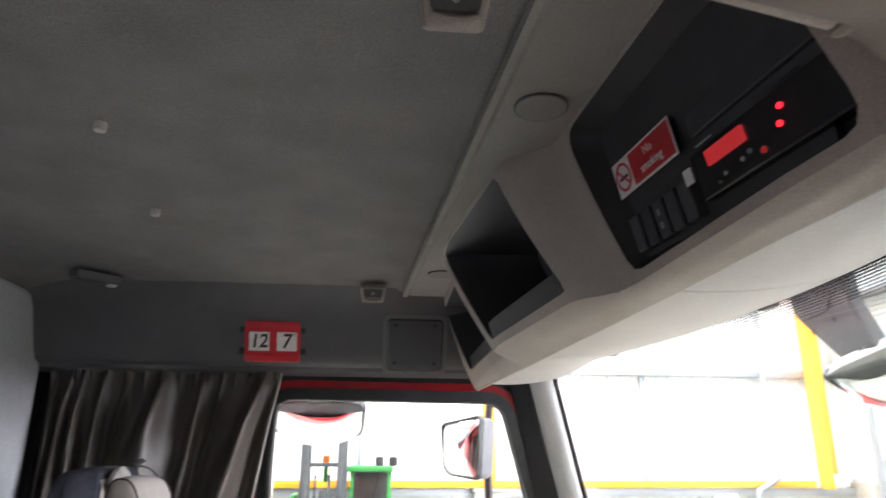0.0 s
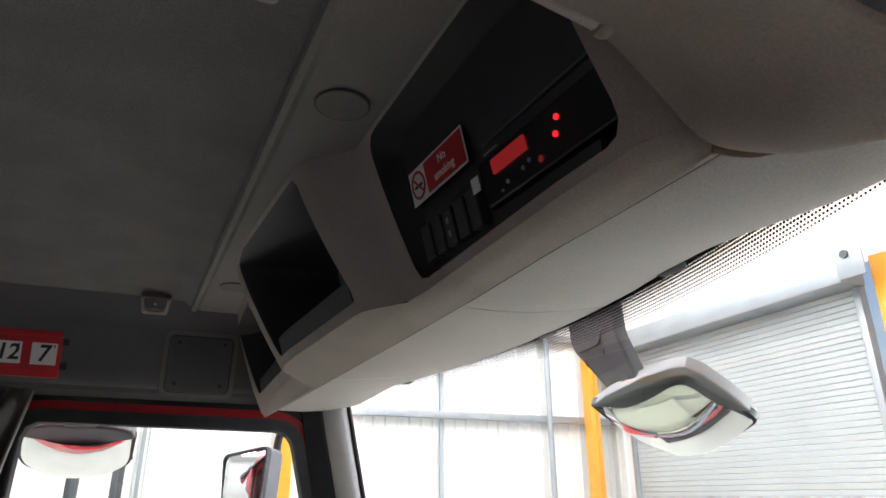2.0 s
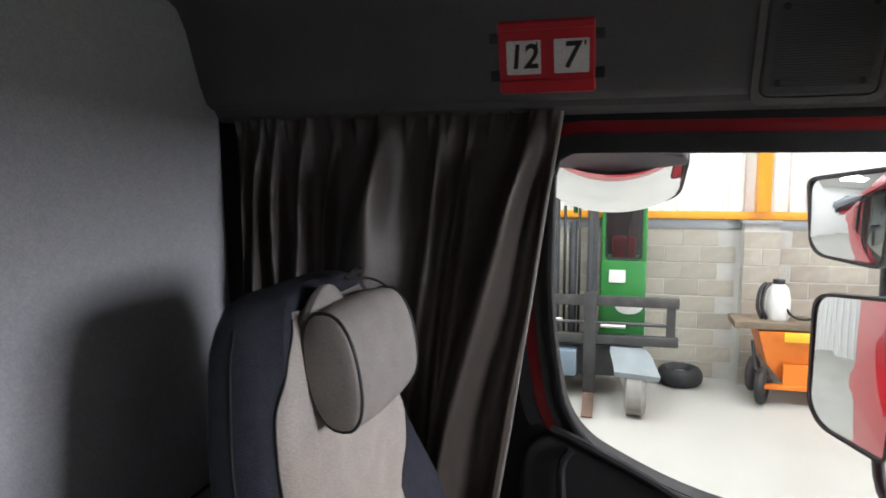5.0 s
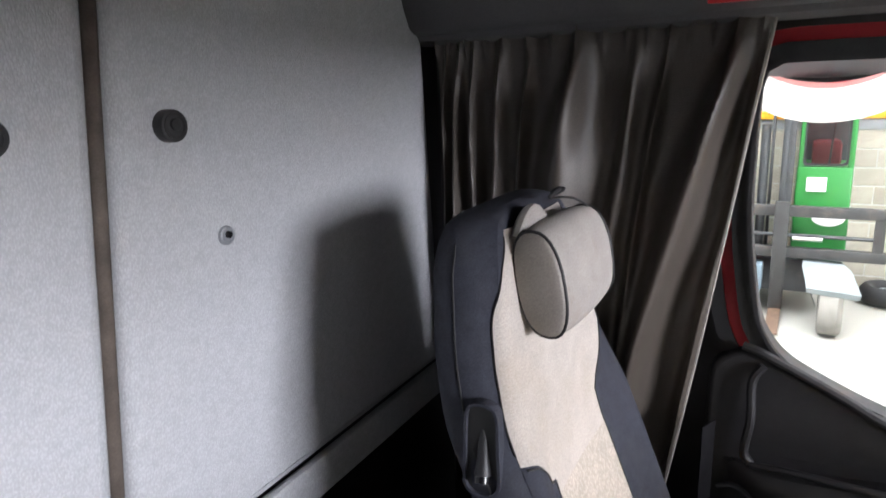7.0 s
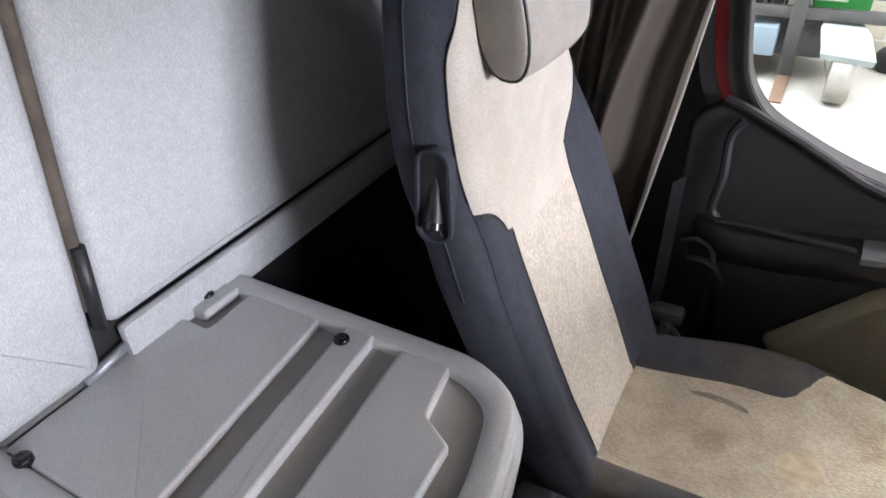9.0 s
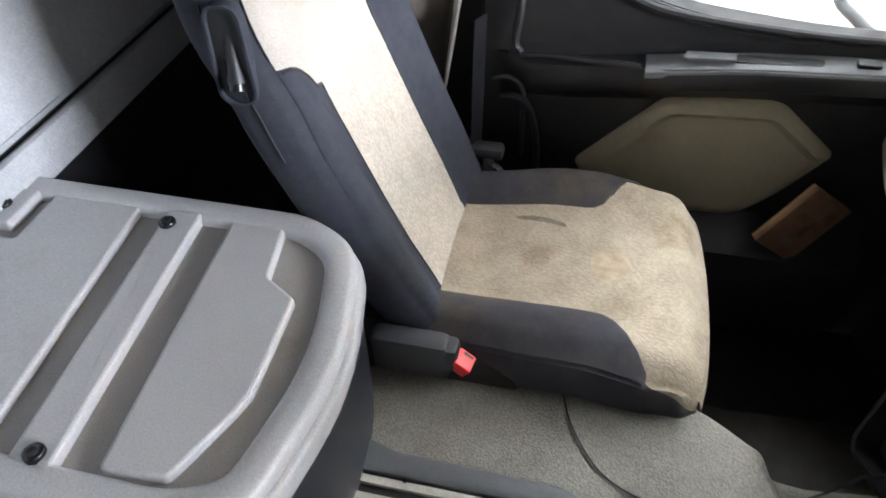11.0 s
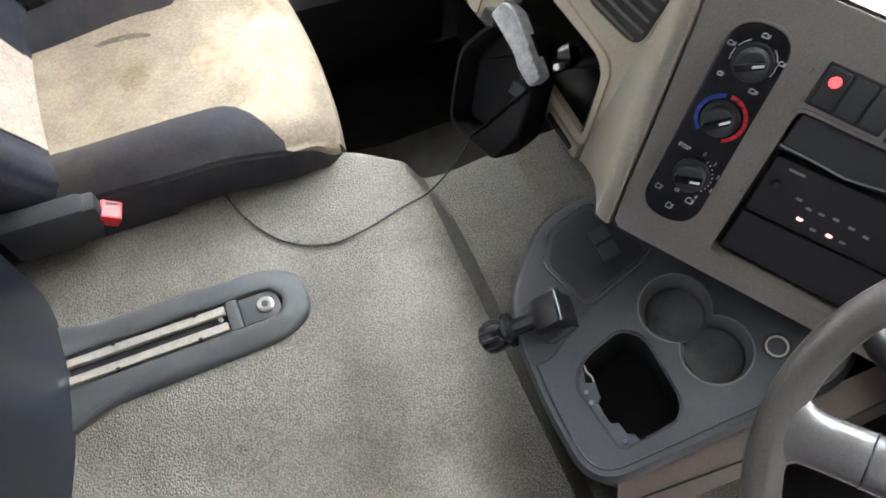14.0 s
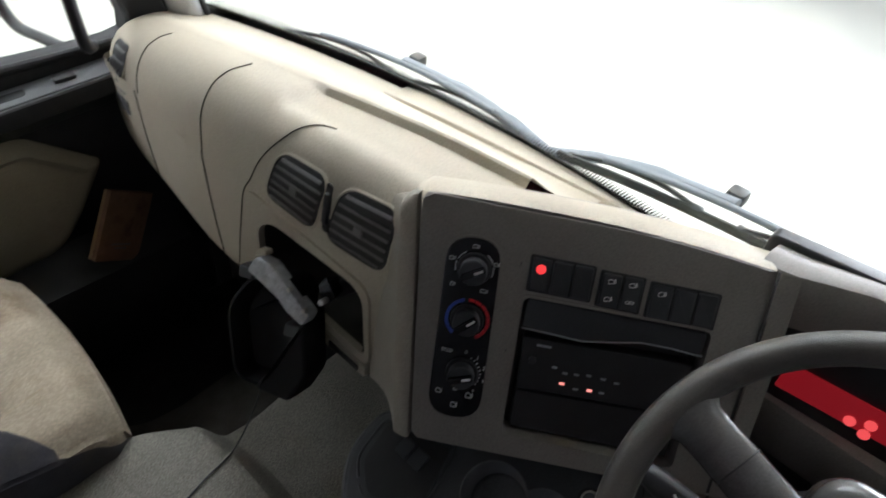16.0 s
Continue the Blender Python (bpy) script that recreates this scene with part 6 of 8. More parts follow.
part("bolt_seat", box(-0.262, -0.196, 1.264, 1.316, 1.553, 1.5665, 0.004), RAILGREY, rail, "grey seat round the bolt")
part("washer", plate(disc((0, 0), 0.0145, 24), 0.008, Matrix.Translation((-0.22, 1.29, 1.572)), 0.003), CHROME, rail, "bright steel washer")
part("bolt", plate(disc((0, 0), 0.0065, 6), 0.006, Matrix.Translation((-0.22, 1.29, 1.5735))), MAST, rail)
part("rivet", plate(disc((0, 0), 0.004, 12), 0.006, Matrix.Translation((-0.294, 1.289, 1.575)), 0.001), CHROME, rail)

# ---- curtain beside the window ----
curtain = thing("cab_curtain", "dark taupe satin curtain drawn aside, gathered at the top", "curtain")
# folds: where each stands at the top and lower down, its width and how far it comes forward
FOLDS = ((0.035, 0.05, 0.018, 0.045), (0.09, 0.1, 0.016, 0.05), (0.15, 0.16, 0.02, 0.05), (0.23, 0.25, 0.025, 0.05), (0.33, 0.33, 0.02, 0.035), (0.5, 0.455, 0.05, 0.09),
         (0.66, 0.655, 0.034, 0.04), (0.74, 0.735, 0.02, 0.03), (0.935, 0.8, 0.05, 0.1), (0.995, 0.99, 0.018, 0.04))
rows = []
for t in span(0, 1, 60):
    r = []
    z = 2.768 - 1.083 * t
    gather = (1 - smoothstep(0.0, 0.1, t)) ** 1.5
    for u in span(0, 1, 200):
        x0, x1 = -1.09, -0.42 - 0.15 * t - 0.02 * t * t
        y = 2.155
        for j, (a, b, w, d) in enumerate(FOLDS):
            k = smoothstep(0.0, 0.65, t)
            c = a + (b - a) * k + 0.006 * math.sin(9 * t + 2 * j)
            ww = w * (0.75 + 0.5 * smoothstep(0.05, 0.4, t) + (0.75 * smoothstep(0.08, 0.34, t) if j == 5 else 0.0))
            y -= d * (0.2 + 0.8 * smoothstep(0.01, 0.2, t)) / (1 + ((u - c) / ww) ** 2) ** 1.6
        y += 0.004 * math.sin(40 * u + 13 * t) * math.sin(11 * t + 5 * u) + 0.006 * noise.noise(Vector((u * 9, t * 5, 0.3)))
        pleat = abs(math.sin(math.pi * (u * 15 + 0.35 * math.sin(8 * u))))
        y -= 0.02 * gather * (1 - pleat) ** 2
        r.append((x0 + (x1 - x0) * u, min(y, 2.185), z - 0.012 * gather * (1 - pleat)))
    rows.append(r)
part("cloth", grid(rows), CURTAIN, curtain)
part("hem", tube([rows[i][-1] for i in range(len(rows))], 0.0035, 6), mat("curtain_lining", (0.3, 0.28, 0.25), 0.8, spread=0.05, scale=20), curtain, "paler curtain edge")

# ---- overhead console ----
over = thing("overhead_console", "grey-beige moulded overhead console with open bins and radio panel", "overhead console")


def oc_top(y):
    """Where the console's face meets the roof lining, ahead of the seam."""
    return lerp_line([(0.3, 0.2), (0.42, 0.16), (0.6, 0.13), (0.95, 0.11), (1.02, 0.04), (1.42, 0.0), (1.565, 0.004), (1.6, 0.045), (2.08, 0.055)], y)


def oc_low(y):
    return lerp_line([(0.3, 0.29), (0.46, 0.255), (0.6, 0.24), (0.95, 0.215), (1.08, 0.185), (1.45, 0.15), (1.565, 0.152), (1.6, 0.182), (2.08, 0.165)], y)


def oc_lowz(y):
    return lerp_line([(0.3, 2.735), (0.46, 2.722), (0.95, 2.7), (1.08, 2.695), (1.45, 2.685), (1.62, 2.69), (2.08, 2.68)], y)


def oc_at(y, k):
    """A point of the console's face, k from the roof (0) to its lower edge (1)."""
    s = min(1.0, max(0.0, (0.5 - y) / 0.045))
    turn = 0.03 * s ** 2  # its end curves forward beside the side header
    a, b, zl = oc_top(y) + turn, oc_low(y) + turn, oc_lowz(y)
    return Vector((a + (b - a) * (0.15 * k + 0.85 * k ** 1.25), y, 2.955 + (zl - 2.955) * k))


def oc_fold(y):
    """Where the face folds into the soffit that runs to the lip."""
    return lerp_line([(0.46, 0.9), (0.95, 0.9), (1.06, 0.85), (1.5, 0.84), (1.62, 0.87), (2.08, 0.9)], y)


def oc_lip(y):
    """The straight lip along the whole console."""
    return Vector((lerp_line([(0.455, 0.282), (0.6, 0.279), (0.9, 0.266), (1.2, 0.243), (1.6, 0.204), (2.1, 0.169)], y), y,
                   lerp_line([(0.455, 2.727), (0.7, 2.728), (1.0, 2.72), (1.3, 2.711), (1.6, 2.699), (2.1, 2.688)], y)))


def oc_up(y, k):
    """A point of the face above the fold."""
    return oc_at(y, k * oc_fold(y))


DEEP = 0.25  # rough height of the face


def hole_line(y0, y1, k0, k1, r):
    return resample(rounded([(y0, k0 * DEEP), (y1, k0 * DEEP), (y1, k1 * DEEP), (y0, k1 * DEEP)], r, 6), 72)


def face_patch(y0, y1, hole, bm):
    """The face between two widths, with a rounded opening in it."""
    c = sum((Vector(p) for p in hole), Vector((0, 0))) / len(hole)
    hi = DEEP
    edge = []
    for p in hole:
        d = Vector(p) - c
        f = min(((y1 if d.x > 0 else y0) - c.x) / d.x if abs(d.x) > 1e-9 else 1e9, ((hi if d.y > 0 else 0.0) - c.y) / d.y if abs(d.y) > 1e-9 else 1e9)
        edge.append(c + d * f)
    for q in ((y0, 0.0), (y1, 0.0), (y1, hi), (y0, hi)):
        i = min(range(len(edge)), key=lambda j: (edge[j] - Vector(q)).length)
        edge[i] = Vector(q)
    rows = [[oc_up(q.x, q.y / DEEP) for q in [e.lerp(Vector(h), f) for e, h in zip(edge, hole)]] for f in (0, 0.2, 0.4, 0.6, 0.8, 0.94)]
    rows.append([oc_up(h[0], h[1] / DEEP) + Vector((0.0015, 0, 0)) for h in hole])
    return grid(rows, bm, close_v=True)


RADIO_HOLE = hole_line(0.5, 0.905, 0.06, 0.945, [0.02, 0.03, 0.022, 0.03])
BIN_HOLE = hole_line(1.06, 1.515, 0.07, 0.93, [0.014, 0.02, 0.02, 0.014])
FAR_HOLE = hole_line(1.66, 2.03, 0.12, 0.88, 0.018)
bm = bmesh.new()
for y0, y1, hole in ((0.5, 0.985, RADIO_HOLE), (0.985, 1.565, BIN_HOLE), (1.6, 2.09, FAR_HOLE)):
    face_patch(y0, y1, hole, bm)
for ys in ([0.455, 0.4575, 0.46, 0.464, 0.468, 0.474, 0.482, 0.49, 0.5], [1.565, 1.568, 1.574, 1.582, 1.59, 1.597, 1.6]):
    grid([[oc_up(y, k) for k in span(0, 1, 12)] for y in ys], bm)
rows = []
for y in [0.455, 0.46, 0.468, 0.482, 0.5, 0.6, 0.7, 0.8, 0.9, 0.96, 0.985, 1.02, 1.06, 1.1, *span(1.2, 1.56, 8), 1.565, 1.574, 1.582, 1.59, 1.6, 1.65, *span(1.7, 2.09, 8)]:
    a, e = oc_up(y, 1.0), oc_lip(y)
    prof = [a] + [a.lerp(e, f) + Vector((0, 0, -0.006 * math.sin(math.pi * f))) for f in (0.12, 0.3, 0.55, 0.8)]
    rows.append(prof + [e + Vector((-0.004, 0, -0.0035)), e + Vector((0.001, 0, -0.004)), e + Vector((0.005, 0, -0.001)), e + Vector((0.006, 0, 0.006)), e + Vector((0.007, 0, 0.03)), e + Vector((0.03, 0, 0.045))])
grid(rows, bm)
part("moulding", bm, GREIGE, over)
side = [oc_up(0.455, k) for k in span(0, 1, 14)] + [oc_up(0.455, 1.0).lerp(oc_lip(0.455), f) for f in (0.3, 0.6, 0.9)] + [oc_lip(0.455) + Vector((0.006, 0, 0.004))]
part("end_cap", grid([side, [p + Vector((0.006, -0.005, 0.004)) for p in side], [p + Vector((0.02, -0.008, 0.02)) for p in side], [p + Vector((0.06, -0.008, 0.08)) for p in side]]), GREIGE, over)


def recess(hole, depth, shrink, material, label, name, wall=0.0):
    """An open bin behind the face; wall: how far its sloping rim runs in before the floor."""
    edge = [oc_up(h[0], h[1] / DEEP) for h in hole]
    c = sum(edge, Vector()) / len(edge)
    steps = [(1.0, 0.001), (0.992, 0.006), (0.992 - wall, 0.012 + wall * 0.05), (shrink, depth * 0.9), (shrink - 0.02, depth)]
    rows = [[c.lerp(p, f) + Vector((d, 0, 0.05 * d)) for p in edge] for f, d in steps]
    bm = grid(rows, close_v=True)
    bm.faces.new([bm.verts.new(p) for p in rows[-1]])
    return part(name, bm, material, over, label)


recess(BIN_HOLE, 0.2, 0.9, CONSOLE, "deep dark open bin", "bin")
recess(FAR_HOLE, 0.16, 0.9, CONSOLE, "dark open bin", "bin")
recess(RADIO_HOLE, 0.032, 0.9, BLACK, "black recessed radio panel", "radio_surround", 0.05)
for y0, y1, k in ((1.075, 1.5, 0.915), (1.675, 2.015, 0.87)):
    part("bin_lip", grid([[oc_up(y, k + 0.012) + Vector((0.003, 0, 0.0)), oc_up(y, k - 0.16) + Vector((0.016, 0, -0.004)), oc_up(y, k - 0.17) + Vector((0.022, 0, -0.004)), oc_up(y, k + 0.01) + Vector((0.026, 0, 0))] for y in span(y0, y1, 8)], close_v=True, cap=True), mat("bin_lip_grey", (0.075, 0.074, 0.076), 0.55, spread=0.08, scale=14, bump=0.2, fine=900) if y0 < 1.5 else CONSOLE, over, "dark grey lip of the bin")

# equipment on the black panel
OP = frame_of((0.15 + 0.022, 0.872, 2.911), (0.08, -1, 0), (-0.25, 0, 1))  # x towards the driver


def op(y, z, w=0.0):
    return OP @ Matrix.Translation(((0.862 - y) * 1.003, (z - 2.911) * 1.03, w))


units = thing("overhead_radio_panel", "black overhead panel with switches and a lit red display", "radio panel")
part("plate", plate(rounded([(-0.05, -0.16), (0.34, -0.165), (0.345, -0.1), (0.27, 0.03), (-0.06, 0.03)], 0.02), 0.01, op(0.872, 2.911, -0.004)), BLACK, units)
part("tachograph", plate(rounded([(-0.115, -0.028), (0.115, -0.028), (0.115, 0.028), (-0.115, 0.028)], 0.004), 0.02, op(0.595, 2.8, 0.008), 0.003), GLOSSBLACK, units)
part("blank_panel", plate(rounded([(-0.1, -0.03), (0.1, -0.03), (0.09, 0.03), (-0.1, 0.03)], 0.004), 0.02, op(0.6, 2.872, 0.004), 0.003), CONSOLE, units)
part("display", plate(rounded([(-0.032, -0.0085), (0.032, -0.0085), (0.032, 0.0085), (-0.032, 0.0085)], 0.002), 0.004, op(0.648, 2.811, 0.0105)), glow("red_screen", (1, 0.05, 0.05), 0.2), units, "red lit display")
LED = glow("red_led", (1, 0.02, 0.03), 1.6)
for y, z in ((0.564, 2.811), (0.571, 2.797)):
    part("lamp", plate(disc((0, 0), 0.0031, 14), 0.003, op(y, z, 0.0105), 0.001), LED, units, "bright red lamp")
for y, z, s in ((0.66, 2.787, 0.0022), (0.63, 2.789, 0.0025), (0.618, 2.792, 0.0025), (0.6, 2.785, 0.0035), (0.672, 2.782, 0.0018)):
    part("key", plate(disc((0, 0), s, 10), 0.002, op(y, z, 0.0098)), glow("dim_red_key", (0.9, 0.05, 0.05), 0.12) if s > 0.003 else STEEL, units)
for i, y in enumerate((0.855, 0.825, 0.795, 0.765, 0.735)):
    s = part("switch", plate(rounded([(-0.0125, -0.024), (0.0125, -0.024), (0.0125, 0.024), (-0.0125, 0.024)], 0.003), 0.016, op(y, 2.785, 0.01), 0.003), CONSOLE, units)
    if i in (2,):
        for dz in (0.008, -0.008):
            part("pictogram", plate(rounded([(-0.003, -0.004), (0.003, -0.004), (0.003, 0.004), (-0.003, 0.004)], 0.001), 0.0006, op(y, 2.785 + dz, 0.0106)), STEEL, s)
part("white_tag", plate(rounded([(-0.008, -0.009), (0.008, -0.009), (0.008, 0.009), (-0.008, 0.009)], 0.001), 0.001, op(0.716, 2.806, 0.0115)), WHITE, units, "small white label")
part("caption", plate(rounded([(-0.015, -0.001), (0.015, -0.001), (0.015, 0.001), (-0.015, 0.001)], 0.0005), 0.0006, op(0.675, 2.829, 0.0105)), STEEL, units)

sticker = thing("no_smoking_sticker", "red and white no smoking sticker on the overhead panel", "sticker")
SM = op(0.79, 2.858, 0.012)
part("sheet", plate([(-0.074, -0.0235), (0.073, -0.0235), (0.074, 0.0235), (-0.073, 0.0235)], 0.001, SM), WHITE, sticker, "white sheet")
part("red_field", plate([(-0.028, -0.0205), (0.0705, -0.0205), (0.0715, 0.0205), (-0.028, 0.0205)], 0.0008, SM @ Matrix.Translation((0, 0, 0.0007))), SIGNRED, sticker, "red field")
part("ban_ring", ring(disc((0, 0), 0.019, 32), disc((0, 0), 0.0155, 32), 0.0008, SM @ Matrix.Translation((-0.051, 0, 0.0009))), SIGNRED, sticker, "red ring")
part("ban_bar", plate([(-0.0015, -0.016), (0.0015, -0.016), (0.0015, 0.016), (-0.0015, 0.016)], 0.0008, SM @ Matrix.Translation((-0.051, 0, 0.001)) @ Matrix.Rotation(radians(45), 4, "Z")), SIGNRED, sticker, "red bar")
part("cigarette", plate([(-0.011, -0.002), (0.011, -0.002), (0.011, 0.002), (-0.011, 0.002)], 0.0006, SM @ Matrix.Translation((-0.051, -0.001, 0.0007))), INK, sticker, "black cigarette shape")
words("lettering", "No", 0.0155, SM @ Matrix.Translation((0.02, 0.009, 0.0011)), WHITE, sticker, 0.0003)
words("lettering", "smoking", 0.0155, SM @ Matrix.Translation((0.02, -0.0085, 0.0011)), WHITE, sticker, 0.0003)

# headlining strip between the seam and the console, with two round covers
strip = tagged(part("trim_front_strip", grid([[(0.038 - 0.055 * y, y, 2.965), (0.042 - 0.055 * y, y, 2.945), (0.051 - 0.055 * y, y, 2.943), (0.06 - 0.055 * y, y, 2.949), (0.066 - 0.055 * y, y, 2.947), (oc_top(y) + 0.05, y, 2.947)] for y in span(0.34, 2.09, 24)]), mat("roof_strip", (0.245, 0.235, 0.215), 0.7, spread=0.06, scale=10, bump=0.2, fine=900)), "grey-beige strip in front of the roof lining", "trim", kind="structure")
PLUG = mat("roof_plug", (0.2, 0.192, 0.178), 0.7, spread=0.05, scale=12, bump=0.2, fine=900)
for x, y in ((0.065, 0.84), (0.02, 1.71)):
    cov = thing("round_cover", "round grey plug in the roof strip", "cover", group="roof plugs")
    part("disc", plate(disc((0, 0), 0.034, 32), 0.004, Matrix.Translation((x, y, 2.9425)) @ Matrix.Rotation(math.pi, 4, "X"), 0.001), PLUG, cov)
    part("groove", ring(disc((0, 0), 0.036, 32), disc((0, 0), 0.034, 32), 0.002, Matrix.Translation((x, y, 2.9434)) @ Matrix.Rotation(math.pi, 4, "X")), PELMET, cov)

# sun visor panel below the console, down to the windscreen
def visor_at(y, k):
    a = oc_lip(y) + Vector((0.028, 0, 0.02))
    side = 0.04 * smoothstep(0.6, 0.9, y - MID) if y > MID else 0.05 * smoothstep(0.5, 0.9, MID - y)
    b = Vector((screen_x(y, 0.98) - 0.03, y, 2.768 - side))
    p = a.lerp(b, k)
    p.z -= 0.012 * math.sin(math.pi * min(1, k)) ** 0.8
    return p


visor = thing("sun_visor", "pale grey padded visor panel above the windscreen", "visor")
for y0, y1 in ((0.335, 0.998), (1.001, 1.603), (1.606, 2.12)):
    rows = []
    for i, y in enumerate(span(y0, y1, 26)):
        lift = Vector((0, 0, 0.003)) if i in (0, 25) else Vector()
        r = [visor_at(y, 0.0) + Vector((0.006, 0, 0.016)), visor_at(y, 0.0) + Vector((0.0, 0, 0.006))]
        r += [visor_at(y, k) + lift for k in (0.004, 0.02, 0.05, *span(0.1, 0.94, 9), 0.98)]
        notch = max(0.0, 1 - abs(y - 0.83) / 0.05, 1 - abs(y - 1.22) / 0.03, 1 - abs(y - 1.86) / 0.03)
        e = visor_at(y, 1.0) + Vector((-0.006 * min(1, 2 * notch), 0, 0.004 * min(1, 2 * notch)))
        rows.append(r + [e, e + Vector((0.006, 0, 0.004)), e + Vector((0.006, 0, 0.014))])
    part("visor_panel", thick(grid(rows), 0.008), VISOR, visor)
# black strip that gives the groove behind the lip its shade
part("gap_shade", thick(grid([[oc_lip(y) + Vector((0.0085, 0, 0.002)), oc_lip(y) + Vector((0.016, 0, 0.016)), oc_lip(y) + Vector((0.032, 0, 0.034))] for y in span(0.44, 2.1, 30)]), 0.002), BLACK, visor, "black strip standing for the shade in the gap behind the console")
for y in (1.2, 1.84, 0.8):
    p = visor_at(y, 0.99)
    part("visor_clip", box(p.x - 0.008, p.x + 0.012, y - 0.022, y + 0.022, p.z - 0.004, p.z + 0.008, 0.003), PELMET, visor, "small grey clip")

# driver's side header with the grab bar
HEADER = mat("header_brown", (0.21, 0.174, 0.148), 0.7, spread=0.08, scale=14, bump=0.25, fine=900, wear=(0.16, 0.138, 0.12), wear_scale=4)
header_driver = tagged(part("header_right", header(-1), HEADER), "grey-brown moulded panel above the driver doorway", "trim", kind="structure")
rows = []  # its smooth swelling end, from the door seal to the bar and the valley beside the console
low = bend([(-0.36, 0.285, 2.757), (-0.33, 0.283, 2.755), (-0.21, 0.282, 2.748), (-0.06, 0.282, 2.727), (0.05, 0.281, 2.711), (0.12, 0.28, 2.702), (0.17, 0.28, 2.695), (0.2, 0.28, 2.691), (0.225, 0.28, 2.687), (0.25, 0.28, 2.684), (0.275, 0.28, 2.681), (0.3, 0.279, 2.678), (0.315, 0.275, 2.676)], 6)
valley = bend([(-0.3, 0.45, 2.9), (-0.27, 0.437, 2.872), (-0.15, 0.427, 2.842), (0.017, 0.423, 2.81), (0.12, 0.424, 2.79), (0.165, 0.431, 2.784), (0.202, 0.439, 2.768), (0.225, 0.44, 2.749), (0.241, 0.44, 2.733), (0.26, 0.438, 2.721), (0.288, 0.428, 2.717), (0.303, 0.385, 2.714), (0.312, 0.31, 2.704)], 6)
for i, (p, q) in enumerate(zip(low, valley)):
    belly = 0.016 * smoothstep(0.35, 0.75, i / len(low))
    rows.append([p + Vector((0, -0.01, 0.02))] + [p.lerp(q, v) + Vector((0, 0, -belly * math.sin(math.pi * v ** 1.3))) for v in span(0, 1, 16)] + [q + Vector((0.006, 0.004, 0.008)), q + Vector((0.02, 0.012, 0.03))])
part("header_scoop", thick(grid(rows), 0.004), HEADER, header_driver)
# brown tube paints the shadow and reflection of the groove along the visor
part("groove_shade", tube(bend([(0.268, 0.449, 2.722), (0.297, 0.433, 2.717), (0.311, 0.388, 2.714), (0.32, 0.31, 2.704)], 6), 0.0055, 8), mat("brown_groove_shade", (0.17, 0.11, 0.072), 0.7, spread=0.15, scale=20), header_driver, "brown line standing for shade and reflection in the visor groove")
bar = thing("grab_bar", "pale grey roof grab bar by the driver doorway", "grab handle")
part("bar", tube(bend([(-0.3, 0.45, 2.9), (-0.27, 0.435, 2.87), (-0.15, 0.425, 2.84), (0.017, 0.42, 2.808), (0.15, 0.42, 2.78)], 6), 0.0085, 10, flat=0.8), GREIGE, bar)
part("foot", box(0.146, 0.16, 0.412, 0.428, 2.77, 2.787, 0.005), HEADER, bar)

# hooks and lamp on the roof lining
def coat_hook(x, y):
    h = thing("coat_hook", "pale grey moulded coat hook on the roof lining", "hook", group="roof hooks")
    m = frame_of((x, y, 2.925), (1, 0, 0), (0, -0.55, 0.83))
    part("body", plate(rounded([(-0.03, -0.024), (0.03, -0.024), (0.037, 0.024), (-0.037, 0.024)], 0.007), 0.03, m, 0.006, 3), GREIGE, h)
    part("cup", plate(rounded([(-0.024, -0.006), (0.024, -0.006), (0.028, 0.018), (-0.028, 0.018)], 0.006), 0.004, m @ Matrix.Translation((0, 0, 0.0015)), 0.001), PELMET, h, "dark hollow")
    part("lip", tube([m @ Vector((-0.022, -0.01, 0.002)), m @ Vector((-0.01, -0.014, 0.008)), m @ Vector((0.01, -0.014, 0.008)), m @ Vector((0.022, -0.01, 0.002))], 0.005, 8), GREIGE, h)
    part("screw", plate(disc((0, 0.006), 0.004, 12), 0.004, m @ Matrix.Translation((0, 0, 0.003)), 0.001), STEEL, h)


coat_hook(-0.155, 1.885), coat_hook(-0.075, 0.62)
lampf = thing("roof_lamp", "dark reading lamp in the roof lining near the rear wall", "ceiling lamp")
LMX = Matrix.Translation((-0.885, 1.85, 2.945)) @ Matrix.Rotation(math.pi, 4, "X") @ Matrix.Rotation(radians(-48), 4, "Z")
part("body", plate(rounded([(-0.06, -0.025), (0.06, -0.025), (0.06, 0.025), (-0.06, 0.025)], 0.01), 0.02, LMX @ Matrix.Translation((0, 0, 0.012)), 0.005), PELMET, lampf)
part("lens", plate(rounded([(-0.052, -0.018), (0.025, -0.018), (0.025, 0.018), (-0.052, 0.018)], 0.006), 0.004, LMX @ Matrix.Translation((0, 0, 0.015)), 0.002), BLACK, lampf, "dark lens")
part("switch", plate(rounded([(0.035, -0.01), (0.055, -0.01), (0.055, 0.01), (0.035, 0.01)], 0.003), 0.006, LMX @ Matrix.Translation((0, 0, 0.018)), 0.002), VISOR, lampf)
for x, y in ((-0.555, 1.0), (-0.59, 1.37)):
    b = thing("roof_button", "small pale button in the roof lining", "button", group="roof buttons")
    part("cap", plate(disc((0, 0), 0.009, 16), 0.014, Matrix.Translation((x, y, 2.956)) @ Matrix.Rotation(math.pi, 4, "X"), 0.003), VISOR, b)

# ---- on the header above the curtain ----
def on_header(x, z):
    """A frame on the leaning header, x ahead, y up, z into the cab."""
    y = lerp_line([(2.742, 2.113), (2.76, 2.1), (2.8, 2.085), (2.85, 2.065), (2.9, 2.045)], z)
    return frame_of((x, y - 0.002, z), (1, 0, 0), (0, -0.38, 1))


